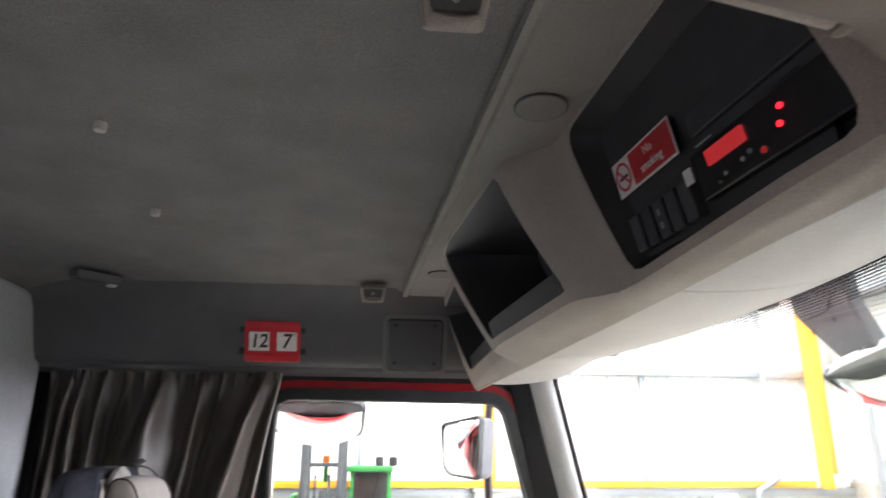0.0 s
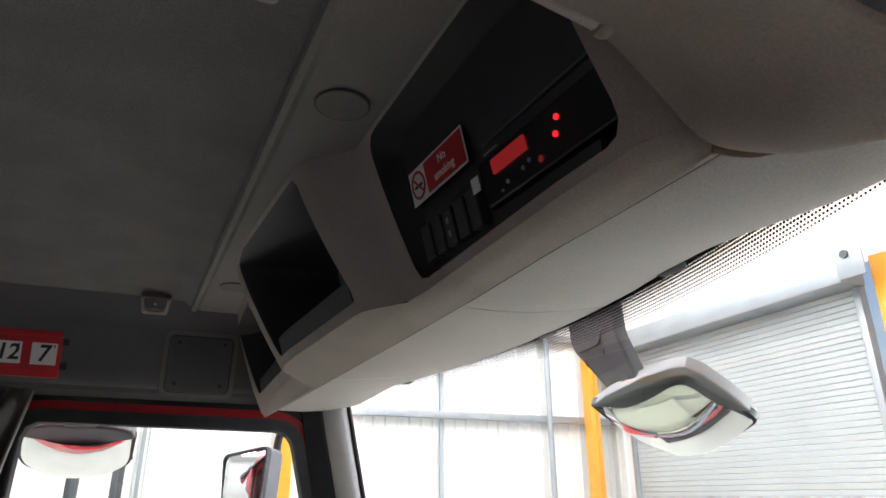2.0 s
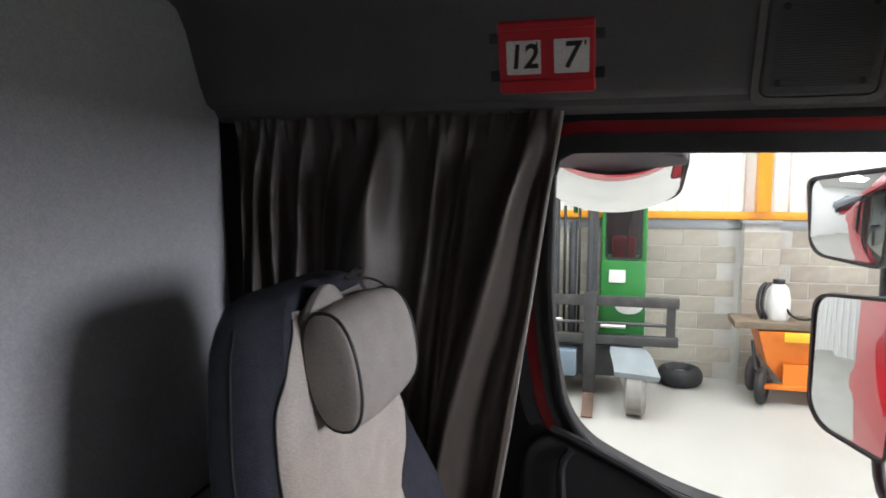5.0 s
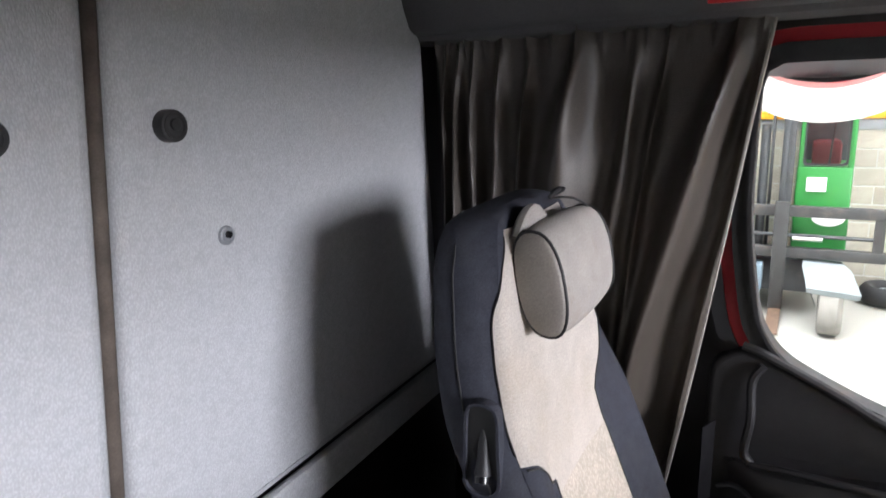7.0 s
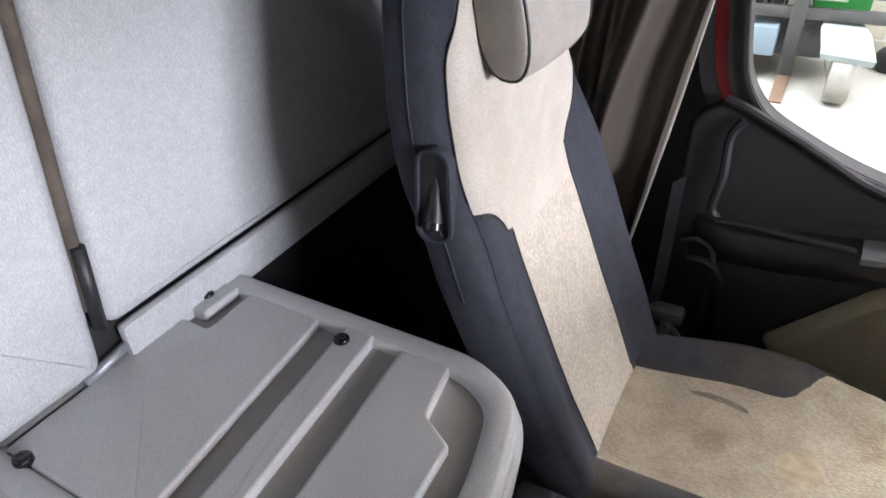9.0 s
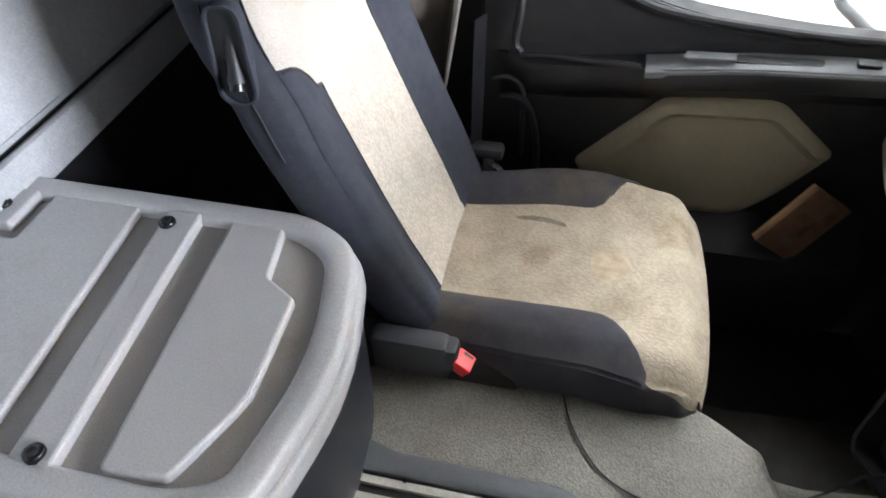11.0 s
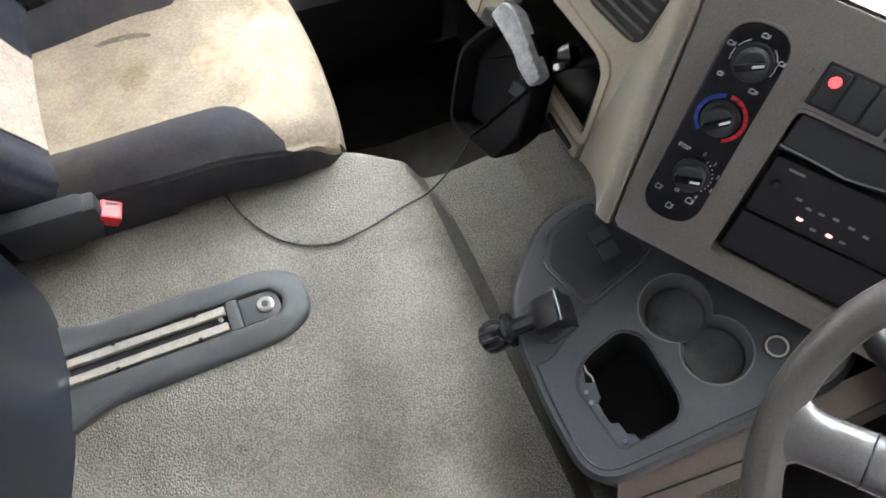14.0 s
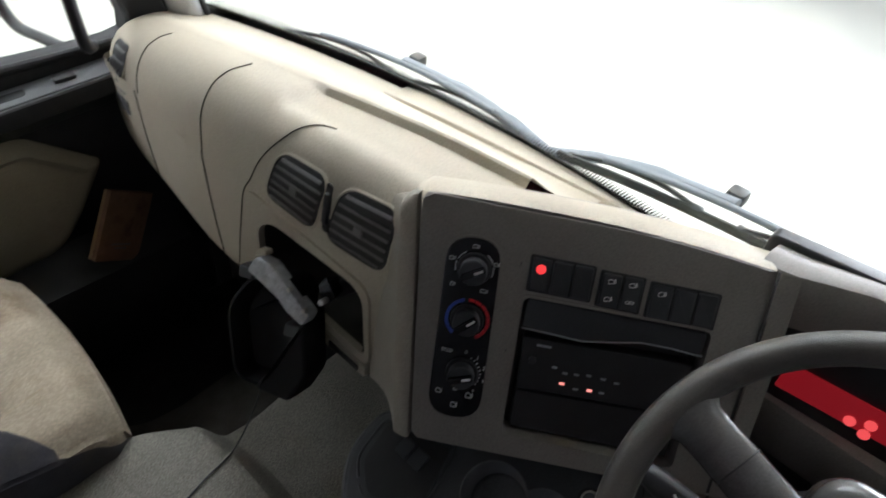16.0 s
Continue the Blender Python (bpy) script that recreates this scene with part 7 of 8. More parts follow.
sign = thing("height_board", "red framed height board showing 12 and 7", "sign")
HM = on_header(-0.447, 2.822) @ Matrix.Translation((0, 0, 0.012))
part("frame", plate(rounded([(-0.082, -0.062), (0.082, -0.062), (0.082, 0.062), (-0.082, 0.062)], 0.008), 0.016, HM, 0.004), TAGRED, sign)
part("top_rail", plate(rounded([(-0.08, 0.045), (0.08, 0.045), (0.08, 0.058), (-0.08, 0.058)], 0.003), 0.006, HM @ Matrix.Translation((0, 0, 0.003)), 0.002), TAGRED, sign)
part("bottom_rail", plate(rounded([(-0.08, -0.06), (0.08, -0.06), (0.08, -0.038), (-0.08, -0.038)], 0.003), 0.006, HM @ Matrix.Translation((0, 0, 0.003)), 0.002), TAGRED, sign)
for cx, txt in ((-0.038, "12"), (0.042, "7")):
    p = part("number_plate", plate(rounded([(cx - 0.029, -0.028), (cx + 0.029, -0.028), (cx + 0.029, 0.028), (cx - 0.029, 0.028)], 0.002), 0.003, HM @ Matrix.Translation((0, 0, 0.0025))), WHITE, sign, "pale number plate")
    words("digit", txt, 0.056 if txt == "12" else 0.06, HM @ Matrix.Translation((cx - 0.001, 0.0, 0.003)) @ Matrix.Diagonal((0.92, 1, 1, 1)), INK, p, 0.0003, bold=0.0012, slant=0.12)
    part("mark", plate([(cx + 0.021, 0.017), (cx + 0.024, 0.017), (cx + 0.024, 0.025), (cx + 0.021, 0.025)], 0.0004, HM @ Matrix.Translation((0, 0, 0.003))), INK, p)
for x, y in ((0.088, 0.034), (0.088, -0.03), (-0.088, 0.034), (-0.088, -0.03)):
    part("clip", plate(rounded([(x - 0.009, y - 0.01), (x + 0.009, y - 0.01), (x + 0.009, y + 0.01), (x - 0.009, y + 0.01)], 0.003), 0.014, HM @ Matrix.Translation((0, 0, -0.001)), 0.002), BLACK, sign, "black clip")

speaker = thing("speaker_panel", "dark grey square loudspeaker cover with four screws", "speaker")
PM = on_header(-0.025, 2.82) @ Matrix.Translation((0, 0, 0.017))
part("cover", plate(rounded([(-0.084, -0.078), (0.084, -0.078), (0.084, 0.078), (-0.084, 0.078)], 0.016), 0.016, PM, 0.005, 3), PELMET, speaker)
part("groove", ring(resample(rounded([(-0.097, -0.091), (0.097, -0.091), (0.097, 0.091), (-0.097, 0.091)], 0.02), 60), resample(rounded([(-0.086, -0.08), (0.086, -0.08), (0.086, 0.08), (-0.086, 0.08)], 0.017), 60), 0.012, PM @ Matrix.Translation((0, 0, -0.003))), mat("speaker_rim", (0.15, 0.147, 0.144), 0.6, spread=0.06, scale=14), speaker)
for i in range(30):
    y = -0.062 + i * 0.0042
    part("grille_bar", plate([(-0.07, y), (0.07, y), (0.07, y + 0.0016), (-0.07, y + 0.0016)], 0.002, PM @ Matrix.Translation((0, 0, 0.0014))), PELMET, speaker)
for x in (-0.06, 0.06):
    for y in (-0.055, 0.06):
        part("screw", plate(disc((0, 0), 0.0055, 14), 0.004, PM @ Matrix.Translation((x, y, 0.0015)), 0.001), BLACK, speaker)

# ---- passenger door trim ----
def on_door(y):
    return frame_of((0, y, 0), (1, 0, 0), (0, 0, 1))


TRIM = rounded([(-0.525, 1.1), (0.5, 1.1), (0.52, 1.9), (0.44, 1.938), (0.2, 1.938), (-0.15, 1.976), (-0.4, 2.098), (-0.445, 2.112), (-0.5, 2.075)], [0.02, 0.02, 0.02, 0.02, 0.1, 0.2, 0.05, 0.03, 0.04], 6)
part("trim_panel", plate(TRIM, 0.03, on_door(2.182), 0.012, 3), BLACK, door, "black plastic inner trim")
part("sill_strip", tube(bend([(-0.44, 2.185, 2.118), (-0.39, 2.178, 2.103), (-0.27, 2.178, 2.045), (-0.15, 2.178, 1.987), (0.02, 2.178, 1.964), (0.2, 2.178, 1.952), (0.43, 2.178, 1.948)], 6), 0.009, 8), RUBBER, door, "black sill strip")


def ledge_z(x):
    return lerp_line([(-0.46, 1.86), (-0.3, 1.862), (-0.15, 1.878), (0.05, 1.9), (0.42, 1.915)], x)


rows = []
for x in [-0.46, -0.455, *span(-0.44, 0.4, 16), 0.42]:
    z, s = ledge_z(x), smoothstep(-0.46, -0.4, x)
    d = 0.045 + 0.02 * smoothstep(-0.25, -0.1, x)
    rows.append([(x, 2.182, z + 0.03 * s), (x, 2.178, z + 0.008), (x, 2.182 - d * s + 0.008, z), (x, 2.182 - d * s, z - 0.014), (x, 2.182 - d * s + 0.004, z - 0.045), (x, 2.178 - 0.012 * s, z - 0.085), (x, 2.182, z - 0.1)])
part("armrest", grid(rows), BLACK, door, "black moulded armrest ledge")
ARMGREY = mat("armrest_grey", (0.14, 0.145, 0.15), 0.4, spread=0.08, scale=14, bump=0.2, fine=900)
rows = [[(x, 2.17, ledge_z(x) + 0.0125), (x, 2.135, ledge_z(x) + 0.0045), (x, 2.122, ledge_z(x) - 0.003), (x, 2.1185, ledge_z(x) - 0.014)] for x in span(-0.15, 0.4, 14)]
part("arm_cap", thick(grid(rows), 0.003), ARMGREY, door, "grey armrest cap")
part("pull_cup", plate(rounded([(0.0, -0.008), (0.16, -0.008), (0.165, 0.012), (0.0, 0.012)], 0.008), 0.004, Matrix.Translation((0.02, 2.147, 1.9085)) @ Matrix.Rotation(radians(14), 4, "X") @ Matrix.Rotation(radians(-1.5), 4, "Y")), INK, door, "dark pull cup")
part("release_lever", plate(rounded([(-0.1, -0.01), (0.0, -0.01), (0.0, 0.012), (-0.095, 0.012)], 0.005), 0.006, Matrix.Translation((0.02, 2.146, 1.913)) @ Matrix.Rotation(radians(14), 4, "X") @ Matrix.Rotation(radians(-2), 4, "Y"), 0.002), ARMGREY, door, "grey release lever")
part("window_switch", plate(rounded([(-0.022, -0.009), (0.022, -0.009), (0.022, 0.009), (-0.022, 0.009)], 0.004), 0.008, Matrix.Translation((0.26, 2.146, 1.924)) @ Matrix.Rotation(radians(14), 4, "X"), 0.002), BLACK, door, "black window switch")
BEIGE = mat("door_beige", (0.3, 0.266, 0.19), 0.6, spread=0.05, scale=8, bump=0.25, fine=900, wear=(0.25, 0.22, 0.155), wear_scale=6)
HEX = rounded([(-0.27, 1.6), (-0.19, 1.47), (0.13, 1.49), (0.19, 1.55), (0.285, 1.69), (0.15, 1.802), (0.12, 1.808), (-0.09, 1.797)], [0.02, 0.1, 0.08, 0.06, 0.015, 0.02, 0.02, 0.03], 5)
rows = []
for f, y in ((0.0, 2.175), (0.004, 2.164), (0.014, 2.156), (0.025, 2.152), (0.04, 2.153)):
    rows.append([(p[0], y + 0.03 * max(0, 1.6 - p[1]) - (0.012 * smoothstep(1.72, 1.79, p[1]) if f == 0.025 else 0), p[1]) for p in inset(HEX, f)])
bm = grid(rows, close_v=True)
bm.faces.new([bm.verts.new(p) for p in rows[-1]])
part("beige_panel", bm, BEIGE, door, "soft beige panel")
part("pocket", grid([[(x, y, z) for x in span(-0.35, 0.42, 6)] for y, z in ((2.18, 1.5), (2.165, 1.46), (2.1, 1.42), (2.09, 1.38), (2.1, 1.15))]), BLACK, door, "black door pocket")
part("speaker_rim", tube(bend([(-0.47, 2.17, 1.8), (-0.44, 2.165, 1.812), (-0.405, 2.165, 1.79), (-0.398, 2.165, 1.72), (-0.398, 2.168, 1.6)], 6), 0.006, 8), CONSOLE, door, "raised trim edge")

for line, r in (([(-0.4, 2.172, 2.085), (-0.418, 2.168, 2.05), (-0.416, 2.164, 1.97), (-0.424, 2.16, 1.9), (-0.41, 2.158, 1.876)], 0.009), ([(-0.41, 2.15, 1.876), (-0.34, 2.14, 1.885), (-0.25, 2.138, 1.882), (-0.16, 2.136, 1.88)], 0.007), ([(-0.45, 2.165, 1.76), (-0.42, 2.16, 1.766), (-0.39, 2.16, 1.75), (-0.37, 2.16, 1.7), (-0.358, 2.16, 1.62), (-0.355, 2.16, 1.5)], 0.008)):
    part("trim_ridge", tube(bend(line, 6), r, 8), BLACK, door, "rounded black trim edge")

book = thing("log_book", "worn brown book standing in the door pocket", "book")
BM = frame_of((0.27, 2.115, 1.525), (0.75, 0.25, -0.6), (0.6, 0.25, 0.76))
part("cover", plate(rounded([(-0.068, -0.088), (0.068, -0.088), (0.068, 0.088), (-0.068, 0.088)], 0.004), 0.012, BM, 0.001), mat("book_brown", (0.3, 0.165, 0.1), 0.7, spread=0.15, scale=30, wear=(0.14, 0.06, 0.035), wear_scale=20, wear_at=0.52), book)
part("page_block", plate([(-0.066, -0.086), (0.066, -0.086), (0.066, 0.086), (-0.066, 0.086)], 0.02, BM @ Matrix.Translation((0, 0, -0.003))), CARD, book, "yellowed pages")
part("caption", plate([(-0.03, -0.002), (0.03, -0.002), (0.03, 0.002), (-0.03, 0.002)], 0.0006, BM @ Matrix.Translation((0, -0.045, 0.0006))), TAUPE, book)
part("caption", plate([(-0.018, -0.002), (0.018, -0.002), (0.018, 0.002), (-0.018, 0.002)], 0.0006, BM @ Matrix.Translation((0.0, -0.055, 0.0006))), TAUPE, book)

pillar_grab = thing("pillar_grab_handle", "black grab handle on the windscreen pillar", "grab handle")
part("bar", tube(bend([(0.45, 2.16, 2.262), (0.4, 2.12, 2.268), (0.345, 2.095, 2.258), (0.305, 2.09, 2.215), (0.298, 2.09, 2.12), (0.305, 2.1, 2.0), (0.33, 2.14, 1.97)], 6), 0.0125, 10), BLACK, pillar_grab)
part("foot", box(0.43, 0.475, 2.145, 2.185, 2.23, 2.29, 0.008), BLACK, pillar_grab)

# ---- cradle hanging in the dash tray, with its cable ----
cradle = thing("phone_cradle", "black plastic device cradle with a worn pale clamp", "device holder")
CM = frame_of((0.235, 1.415, 1.795), (0.35, -0.85, 0.25), (0.38, 0.25, 0.9)) @ Matrix.Diagonal((0.86, 0.86, 0.86, 1))
CR = rounded([(-0.085, -0.11), (0.05, -0.125), (0.085, -0.06), (0.085, 0.06), (0.06, 0.105), (-0.03, 0.1), (-0.095, 0.03)], 0.03, 5)
CRADLE = mat("cradle_black", (0.006, 0.006, 0.007), 0.6, spread=0.2, scale=30, bump=0.2, fine=600, spec=0.25)
part("shell", hollow(CR, 0.05, 0.006, CM, taper=0.012), CRADLE, cradle)
part("lining", plate(inset(CR, 0.016), 0.012, CM @ Matrix.Translation((0, 0, -0.036)), 0.004), CRADLE, cradle, "black foam lining")
part("back", plate(inset(CR, 0.008), 0.02, CM @ Matrix.Translation((0, 0, -0.046)), 0.006), CRADLE, cradle)
part("lower_block", plate(rounded([(-0.035, -0.122), (0.05, -0.135), (0.096, -0.07), (0.092, 0.03), (0.06, 0.0), (0.03, -0.055)], [0.02, 0.015, 0.02, 0.01, 0.02, 0.03], 5), 0.066, CM @ Matrix.Translation((0, 0, 0.014)), 0.008, 3), CRADLE, cradle, "black solid lower side")
CLAMP = mat("worn_clamp", (0.5, 0.51, 0.52), 0.5, spread=0.25, scale=60, bump=0.5, fine=300, wear=(0.2, 0.2, 0.2), wear_scale=45, wear_at=0.58)
part("clamp", plate(rounded([(-0.03, 0.118), (-0.008, 0.146), (0.025, 0.136), (0.108, 0.05), (0.09, 0.026), (0.055, 0.05), (0.04, 0.07), (0.0, 0.098)], 0.008, 3), 0.03, CM @ Matrix.Translation((0, 0, 0.018)), 0.004, 2), CLAMP, cradle, "worn pale grey clamp")
part("clamp_tip", plate(rounded([(-0.02, 0.142), (0.012, 0.148), (0.01, 0.158), (-0.008, 0.16)], 0.005, 3), 0.02, CM @ Matrix.Translation((0, 0, 0.01)), 0.003), DASH, cradle, "yellowed clamp tip")
for q in ((0.098, 0.058), (0.066, 0.093)):
    part("rivet", plate(disc(q, 0.005, 10), 0.01, CM @ Matrix.Translation((0, 0, 0.022)), 0.002), CHROME, cradle)
for q in ((-0.04, 0.112), (0.06, 0.012)):
    part("hinge_lug", plate(rounded([(q[0] - 0.018, q[1] - 0.012), (q[0] + 0.016, q[1] - 0.016), (q[0] + 0.02, q[1] + 0.01), (q[0] - 0.012, q[1] + 0.014)], 0.006, 3), 0.03, CM @ Matrix.Translation((0, 0, 0.012)), 0.004), CONSOLE, cradle, "chipped dark lug")
part("arm", tube([CM @ Vector((0.03, 0.02, -0.05)), (0.33, 1.37, 1.85), (0.4, 1.36, 1.85)], [0.016, 0.012, 0.02], 10), BLACK, cradle)
part("ball_joint", tube([(0.315, 1.375, 1.862), (0.33, 1.368, 1.866), (0.345, 1.362, 1.87)], [0.012, 0.02, 0.012], 12), GLOSSBLACK, cradle)
part("screw", tube([(0.3, 1.34, 1.882), (0.285, 1.335, 1.89)], 0.005, 8), CHROME, cradle)
cable = thing("power_cable", "thin black cable lying across the tunnel mat", "cable")
pts = [(-0.235, 1.562), (-0.228, 1.53), (-0.205, 1.465), (-0.155, 1.396), (-0.083, 1.363), (-0.005, 1.37), (0.06, 1.388)]
line = [(x, y, tunnel_z(x, y) + 0.004) for x, y in pts] + [(0.12, 1.4, 1.562), (0.17, 1.41, 1.605), (0.21, 1.42, 1.66)]
part("wire", tube(bend(line, 8), 0.0018, 7), INK, cable)

# ---- door mirrors and front mirror ----
def mirror_head(name, label, m, outline, depth, bulge, group="", shell=GREYPLASTIC, edge=BLACK):
    """A mirror in a rounded housing: glass slightly convex, black rim, moulded back."""
    t = thing(name, label, "mirror", group)
    n = len(outline)
    c = Vector((sum(p[0] for p in outline) / n, sum(p[1] for p in outline) / n))
    rad = max((Vector(p[:2]) - c).length for p in outline)
    rows = []
    for f in span(1.0, 0.04, 9):
        rows.append([m @ Vector((*(c + (Vector(p[:2]) - c) * f), bulge * (1 - ((Vector(p[:2]) - c).length * f / rad) ** 2) - 0.004)) for p in outline])
    bm = grid(rows, close_v=True)
    bm.faces.new([bm.verts.new(p) for p in rows[-1]])
    part("glass", bm, MIRROR, t, "convex mirror glass")
    part("rim", grid([[m @ Vector((*p, z)) for p in o] for o, z in ((inset(outline, 0.003), -0.002), (inset(outline, 0.001), 0.006), (inset(outline, -0.006), 0.006), (inset(outline, -0.008), -0.012), (inset(outline, 0.0), -0.02))], close_v=True), edge, t, "mirror rim")
    back = []
    for k in span(0, 1, 7):
        sc = max(0.0, 1 - k ** 4) ** 0.5
        back.append([m @ Vector((*(c + (Vector(p[:2]) - c) * 1.03 * max(sc, 0.5 if depth > 0.1 else 0.12)), -0.012 - depth * k)) for p in outline])
    bm = grid(back, close_v=True)
    bm.faces.new([bm.verts.new(p) for p in back[-1]])
    part("housing", bm, shell, t, "grey plastic housing")
    return t


KR = Vector((0.631, -0.776, 0))
wide = mirror_head("wide_angle_mirror", "grey wide-angle door mirror with black rim", frame_of((0.18, 2.56, 2.528), KR, (0.03, 0.03, 1)),
                   rounded([(-0.1, 0.075), (-0.078, -0.095), (0.082, -0.11), (0.092, 0.1)], [0.02, 0.04, 0.02, 0.02], 6), 0.11, 0.022, "door mirrors")
main = mirror_head("main_door_mirror", "tall grey main door mirror with black rim", frame_of((0.205, 2.56, 2.165), KR, (0.02, 0.02, 1)),
                   rounded([(-0.098, 0.165), (-0.092, -0.1), (-0.06, -0.145), (0.09, -0.178), (0.1, 0.18)], [0.04, 0.06, 0.05, 0.02, 0.02], 6), 0.11, 0.008, "door mirrors")
arm = thing("mirror_arm", "black tubular mirror arm outside the door", "bracket")
part("tube", tube(bend([(0.36, 2.32, 2.72), (0.33, 2.5, 2.72), (0.3, 2.6, 2.69), (0.29, 2.62, 2.6), (0.29, 2.63, 2.3), (0.3, 2.62, 1.9), (0.34, 2.5, 1.84), (0.42, 2.32, 1.83)], 6), 0.014, 10), BLACK, arm)
kerb = mirror_head("kerb_mirror", "grey kerb-view mirror above the door window", frame_of((-0.332, 2.52, 2.594), (1, 0, 0), (0, -0.755, 0.655)),
                   rounded([(-0.158, 0.094), (-0.15, -0.03), (-0.09, -0.064), (0.0, -0.076), (0.09, -0.064), (0.148, -0.034), (0.156, 0.094), (0.08, 0.078), (0.0, 0.072), (-0.08, 0.078)], [0.015, 0.04, 0.06, 0.1, 0.06, 0.04, 0.015, 0.1, 0.1, 0.1], 4), 0.07, 0.042, "door mirrors")
part("hood", plate(rounded([(-0.162, 0.088), (-0.08, 0.072), (0.0, 0.066), (0.08, 0.072), (0.16, 0.088), (0.15, 0.12), (0.08, 0.138), (-0.08, 0.138), (-0.152, 0.12)], 0.012, 3), 0.03, frame_of((-0.332, 2.52, 2.594), (1, 0, 0), (0, -0.755, 0.655)) @ Matrix.Translation((0, 0, 0.02)), 0.008, 3), GREYPLASTIC, kerb, "grey hood over the glass")
part("bracket", box(-0.37, -0.28, 2.31, 2.54, 2.665, 2.71, 0.012), BLACK, kerb, "black mounting bracket")
fm = frame_of((0.871, 1.226, 2.637), (0.608, -0.78, -0.149), (-0.494, -0.519, 0.697))
front_mirror = mirror_head("front_mirror", "grey front-view mirror hung before the windscreen", fm,
                           rounded([(-0.16, 0.002), (-0.096, 0.01), (-0.036, 0.048), (0.01, 0.082), (0.037, 0.094), (0.06, 0.084), (0.096, 0.052), (0.141, 0.02), (0.16, 0.0), (0.118, -0.043), (0.055, -0.086), (0.012, -0.096), (-0.073, -0.067), (-0.125, -0.036)], [0.004, 0.05, 0.05, 0.05, 0.03, 0.04, 0.06, 0.04, 0.008, 0.05, 0.05, 0.06, 0.06, 0.05], 4), 0.045, 0.045, "", PALEPLASTIC, BLACK)
HOOD = [(-0.166, 0.0), (-0.128, 0.032), (-0.085, 0.06), (-0.041, 0.088), (0.014, 0.114), (0.044, 0.121), (0.074, 0.107), (0.118, 0.067), (0.155, 0.024), (0.143, 0.025), (0.097, 0.058), (0.061, 0.09), (0.037, 0.1), (0.008, 0.088), (-0.038, 0.054), (-0.096, 0.016)]
part("hood", plate(rounded(HOOD, 0.003, 3), 0.035, fm @ Matrix.Translation((0, 0, 0.009)), 0.003, 3), PALEPLASTIC, front_mirror, "pale grey hood over the glass")
ARMDARK = mat("mirror_arm_grey", (0.075, 0.08, 0.088), 0.5, spread=0.06, scale=12, bump=0.15, fine=700)
ARM = frame_of((0.8, 0, 0), (0, -1, 0), (0, 0, 1))
part("arm", plate(rounded([(-1.478, 2.93), (-1.47, 2.826), (-1.456, 2.798), (-1.335, 2.692), (-1.226, 2.69), (-1.292, 2.815), (-1.3, 2.93)], [0.01, 0.02, 0.02, 0.012, 0.012, 0.02, 0.01], 5), 0.032, ARM, 0.006, 3), ARMDARK, front_mirror, "dark grey plastic arm")
part("arm_plate", plate(rounded([(-1.435, 2.79), (-1.352, 2.796), (-1.33, 2.838), (-1.4, 2.842)], 0.006), 0.004, ARM @ Matrix.Translation((0, 0, 0.0025)), 0.001), ARMDARK, front_mirror, "cover plate on the arm")
for q in ((-1.405, 2.762), (-1.335, 2.775)):
    part("arm_slot", plate(rounded([(q[0] - 0.002, q[1] - 0.007), (q[0] + 0.002, q[1] - 0.007), (q[0] + 0.002, q[1] + 0.007), (q[0] - 0.002, q[1] + 0.007)], 0.001), 0.002, ARM @ Matrix.Translation((0, 0, 0.001))), INK, front_mirror)
part("arm_neck", tube([(0.815, 1.28, 2.715), (0.835, 1.27, 2.69), (0.87, 1.25, 2.67)], [0.024, 0.022, 0.024], 12), PALEPLASTIC, front_mirror)

# ---- wipers ----
def wiper(y0, y1, z0, z1, name_label):
    w = thing("windscreen_wiper", name_label, "wiper", group="windscreen wipers")

    def at(k, dz=0.0, dx=0.02):
        y, z = y0 + (y1 - y0) * k, z0 + (z1 - z0) * k + dz
        return (screen_x(y, (z - SCREEN_Z[0]) / 0.96) + dx, y, z)
    part("blade", tube([at(k) for k in span(0, 1, 14)], 0.0055, 6, flat=1.6), RUBBER, w, "black rubber blade")
    part("bridge", tube([at(k, 0.01 + 0.02 * math.sin(math.pi * k), 0.034) for k in span(0.14, 0.86, 14)], 0.006, 8), GREYPLASTIC, w, "grey blade bridge")
    for c in (0.24, 0.76):
        part("yoke", tube(bend([at(c - 0.2, 0.004, 0.026), at(c - 0.08, 0.014, 0.034), at(c + 0.08, 0.014, 0.034), at(c + 0.2, 0.004, 0.026)], 4), 0.0045, 6), BLACK, w)
        for k in (c - 0.2, c + 0.2):
            part("claw", box(at(k)[0] - 0.006, at(k)[0] + 0.012, at(k)[1] - 0.008, at(k)[1] + 0.008, at(k)[2] - 0.006, at(k)[2] + 0.008, 0.002), BLACK, w)
    part("arm", tube(bend([at(-0.08, -0.03, 0.05), at(0.1, 0.0, 0.055), at(0.3, 0.024, 0.052), at(0.52, 0.034, 0.046)], 6), [0.016] * 7 + [0.013] * 6 + [0.009] * 6, 10, flat=0.6), GREYPLASTIC, w, "grey wiper arm")
    part("nozzle", box(at(0.5)[0] + 0.03, at(0.5)[0] + 0.06, at(0.5)[1] - 0.015, at(0.5)[1] + 0.015, at(0.5)[2] + 0.015, at(0.5)[2] + 0.04, 0.006), BLACK, w)


wiper(1.36, 1.98, 1.955, 1.962, "black wiper resting along the windscreen base")
wiper(1.28, 0.66, 1.97, 2.085, "black wiper resting along the windscreen base")

# ---- things in the hall ----
def spot(x, y, z, turn=0.0):
    return Matrix.Translation((x, y, z)) @ Matrix.Rotation(radians(turn), 4, "Z")


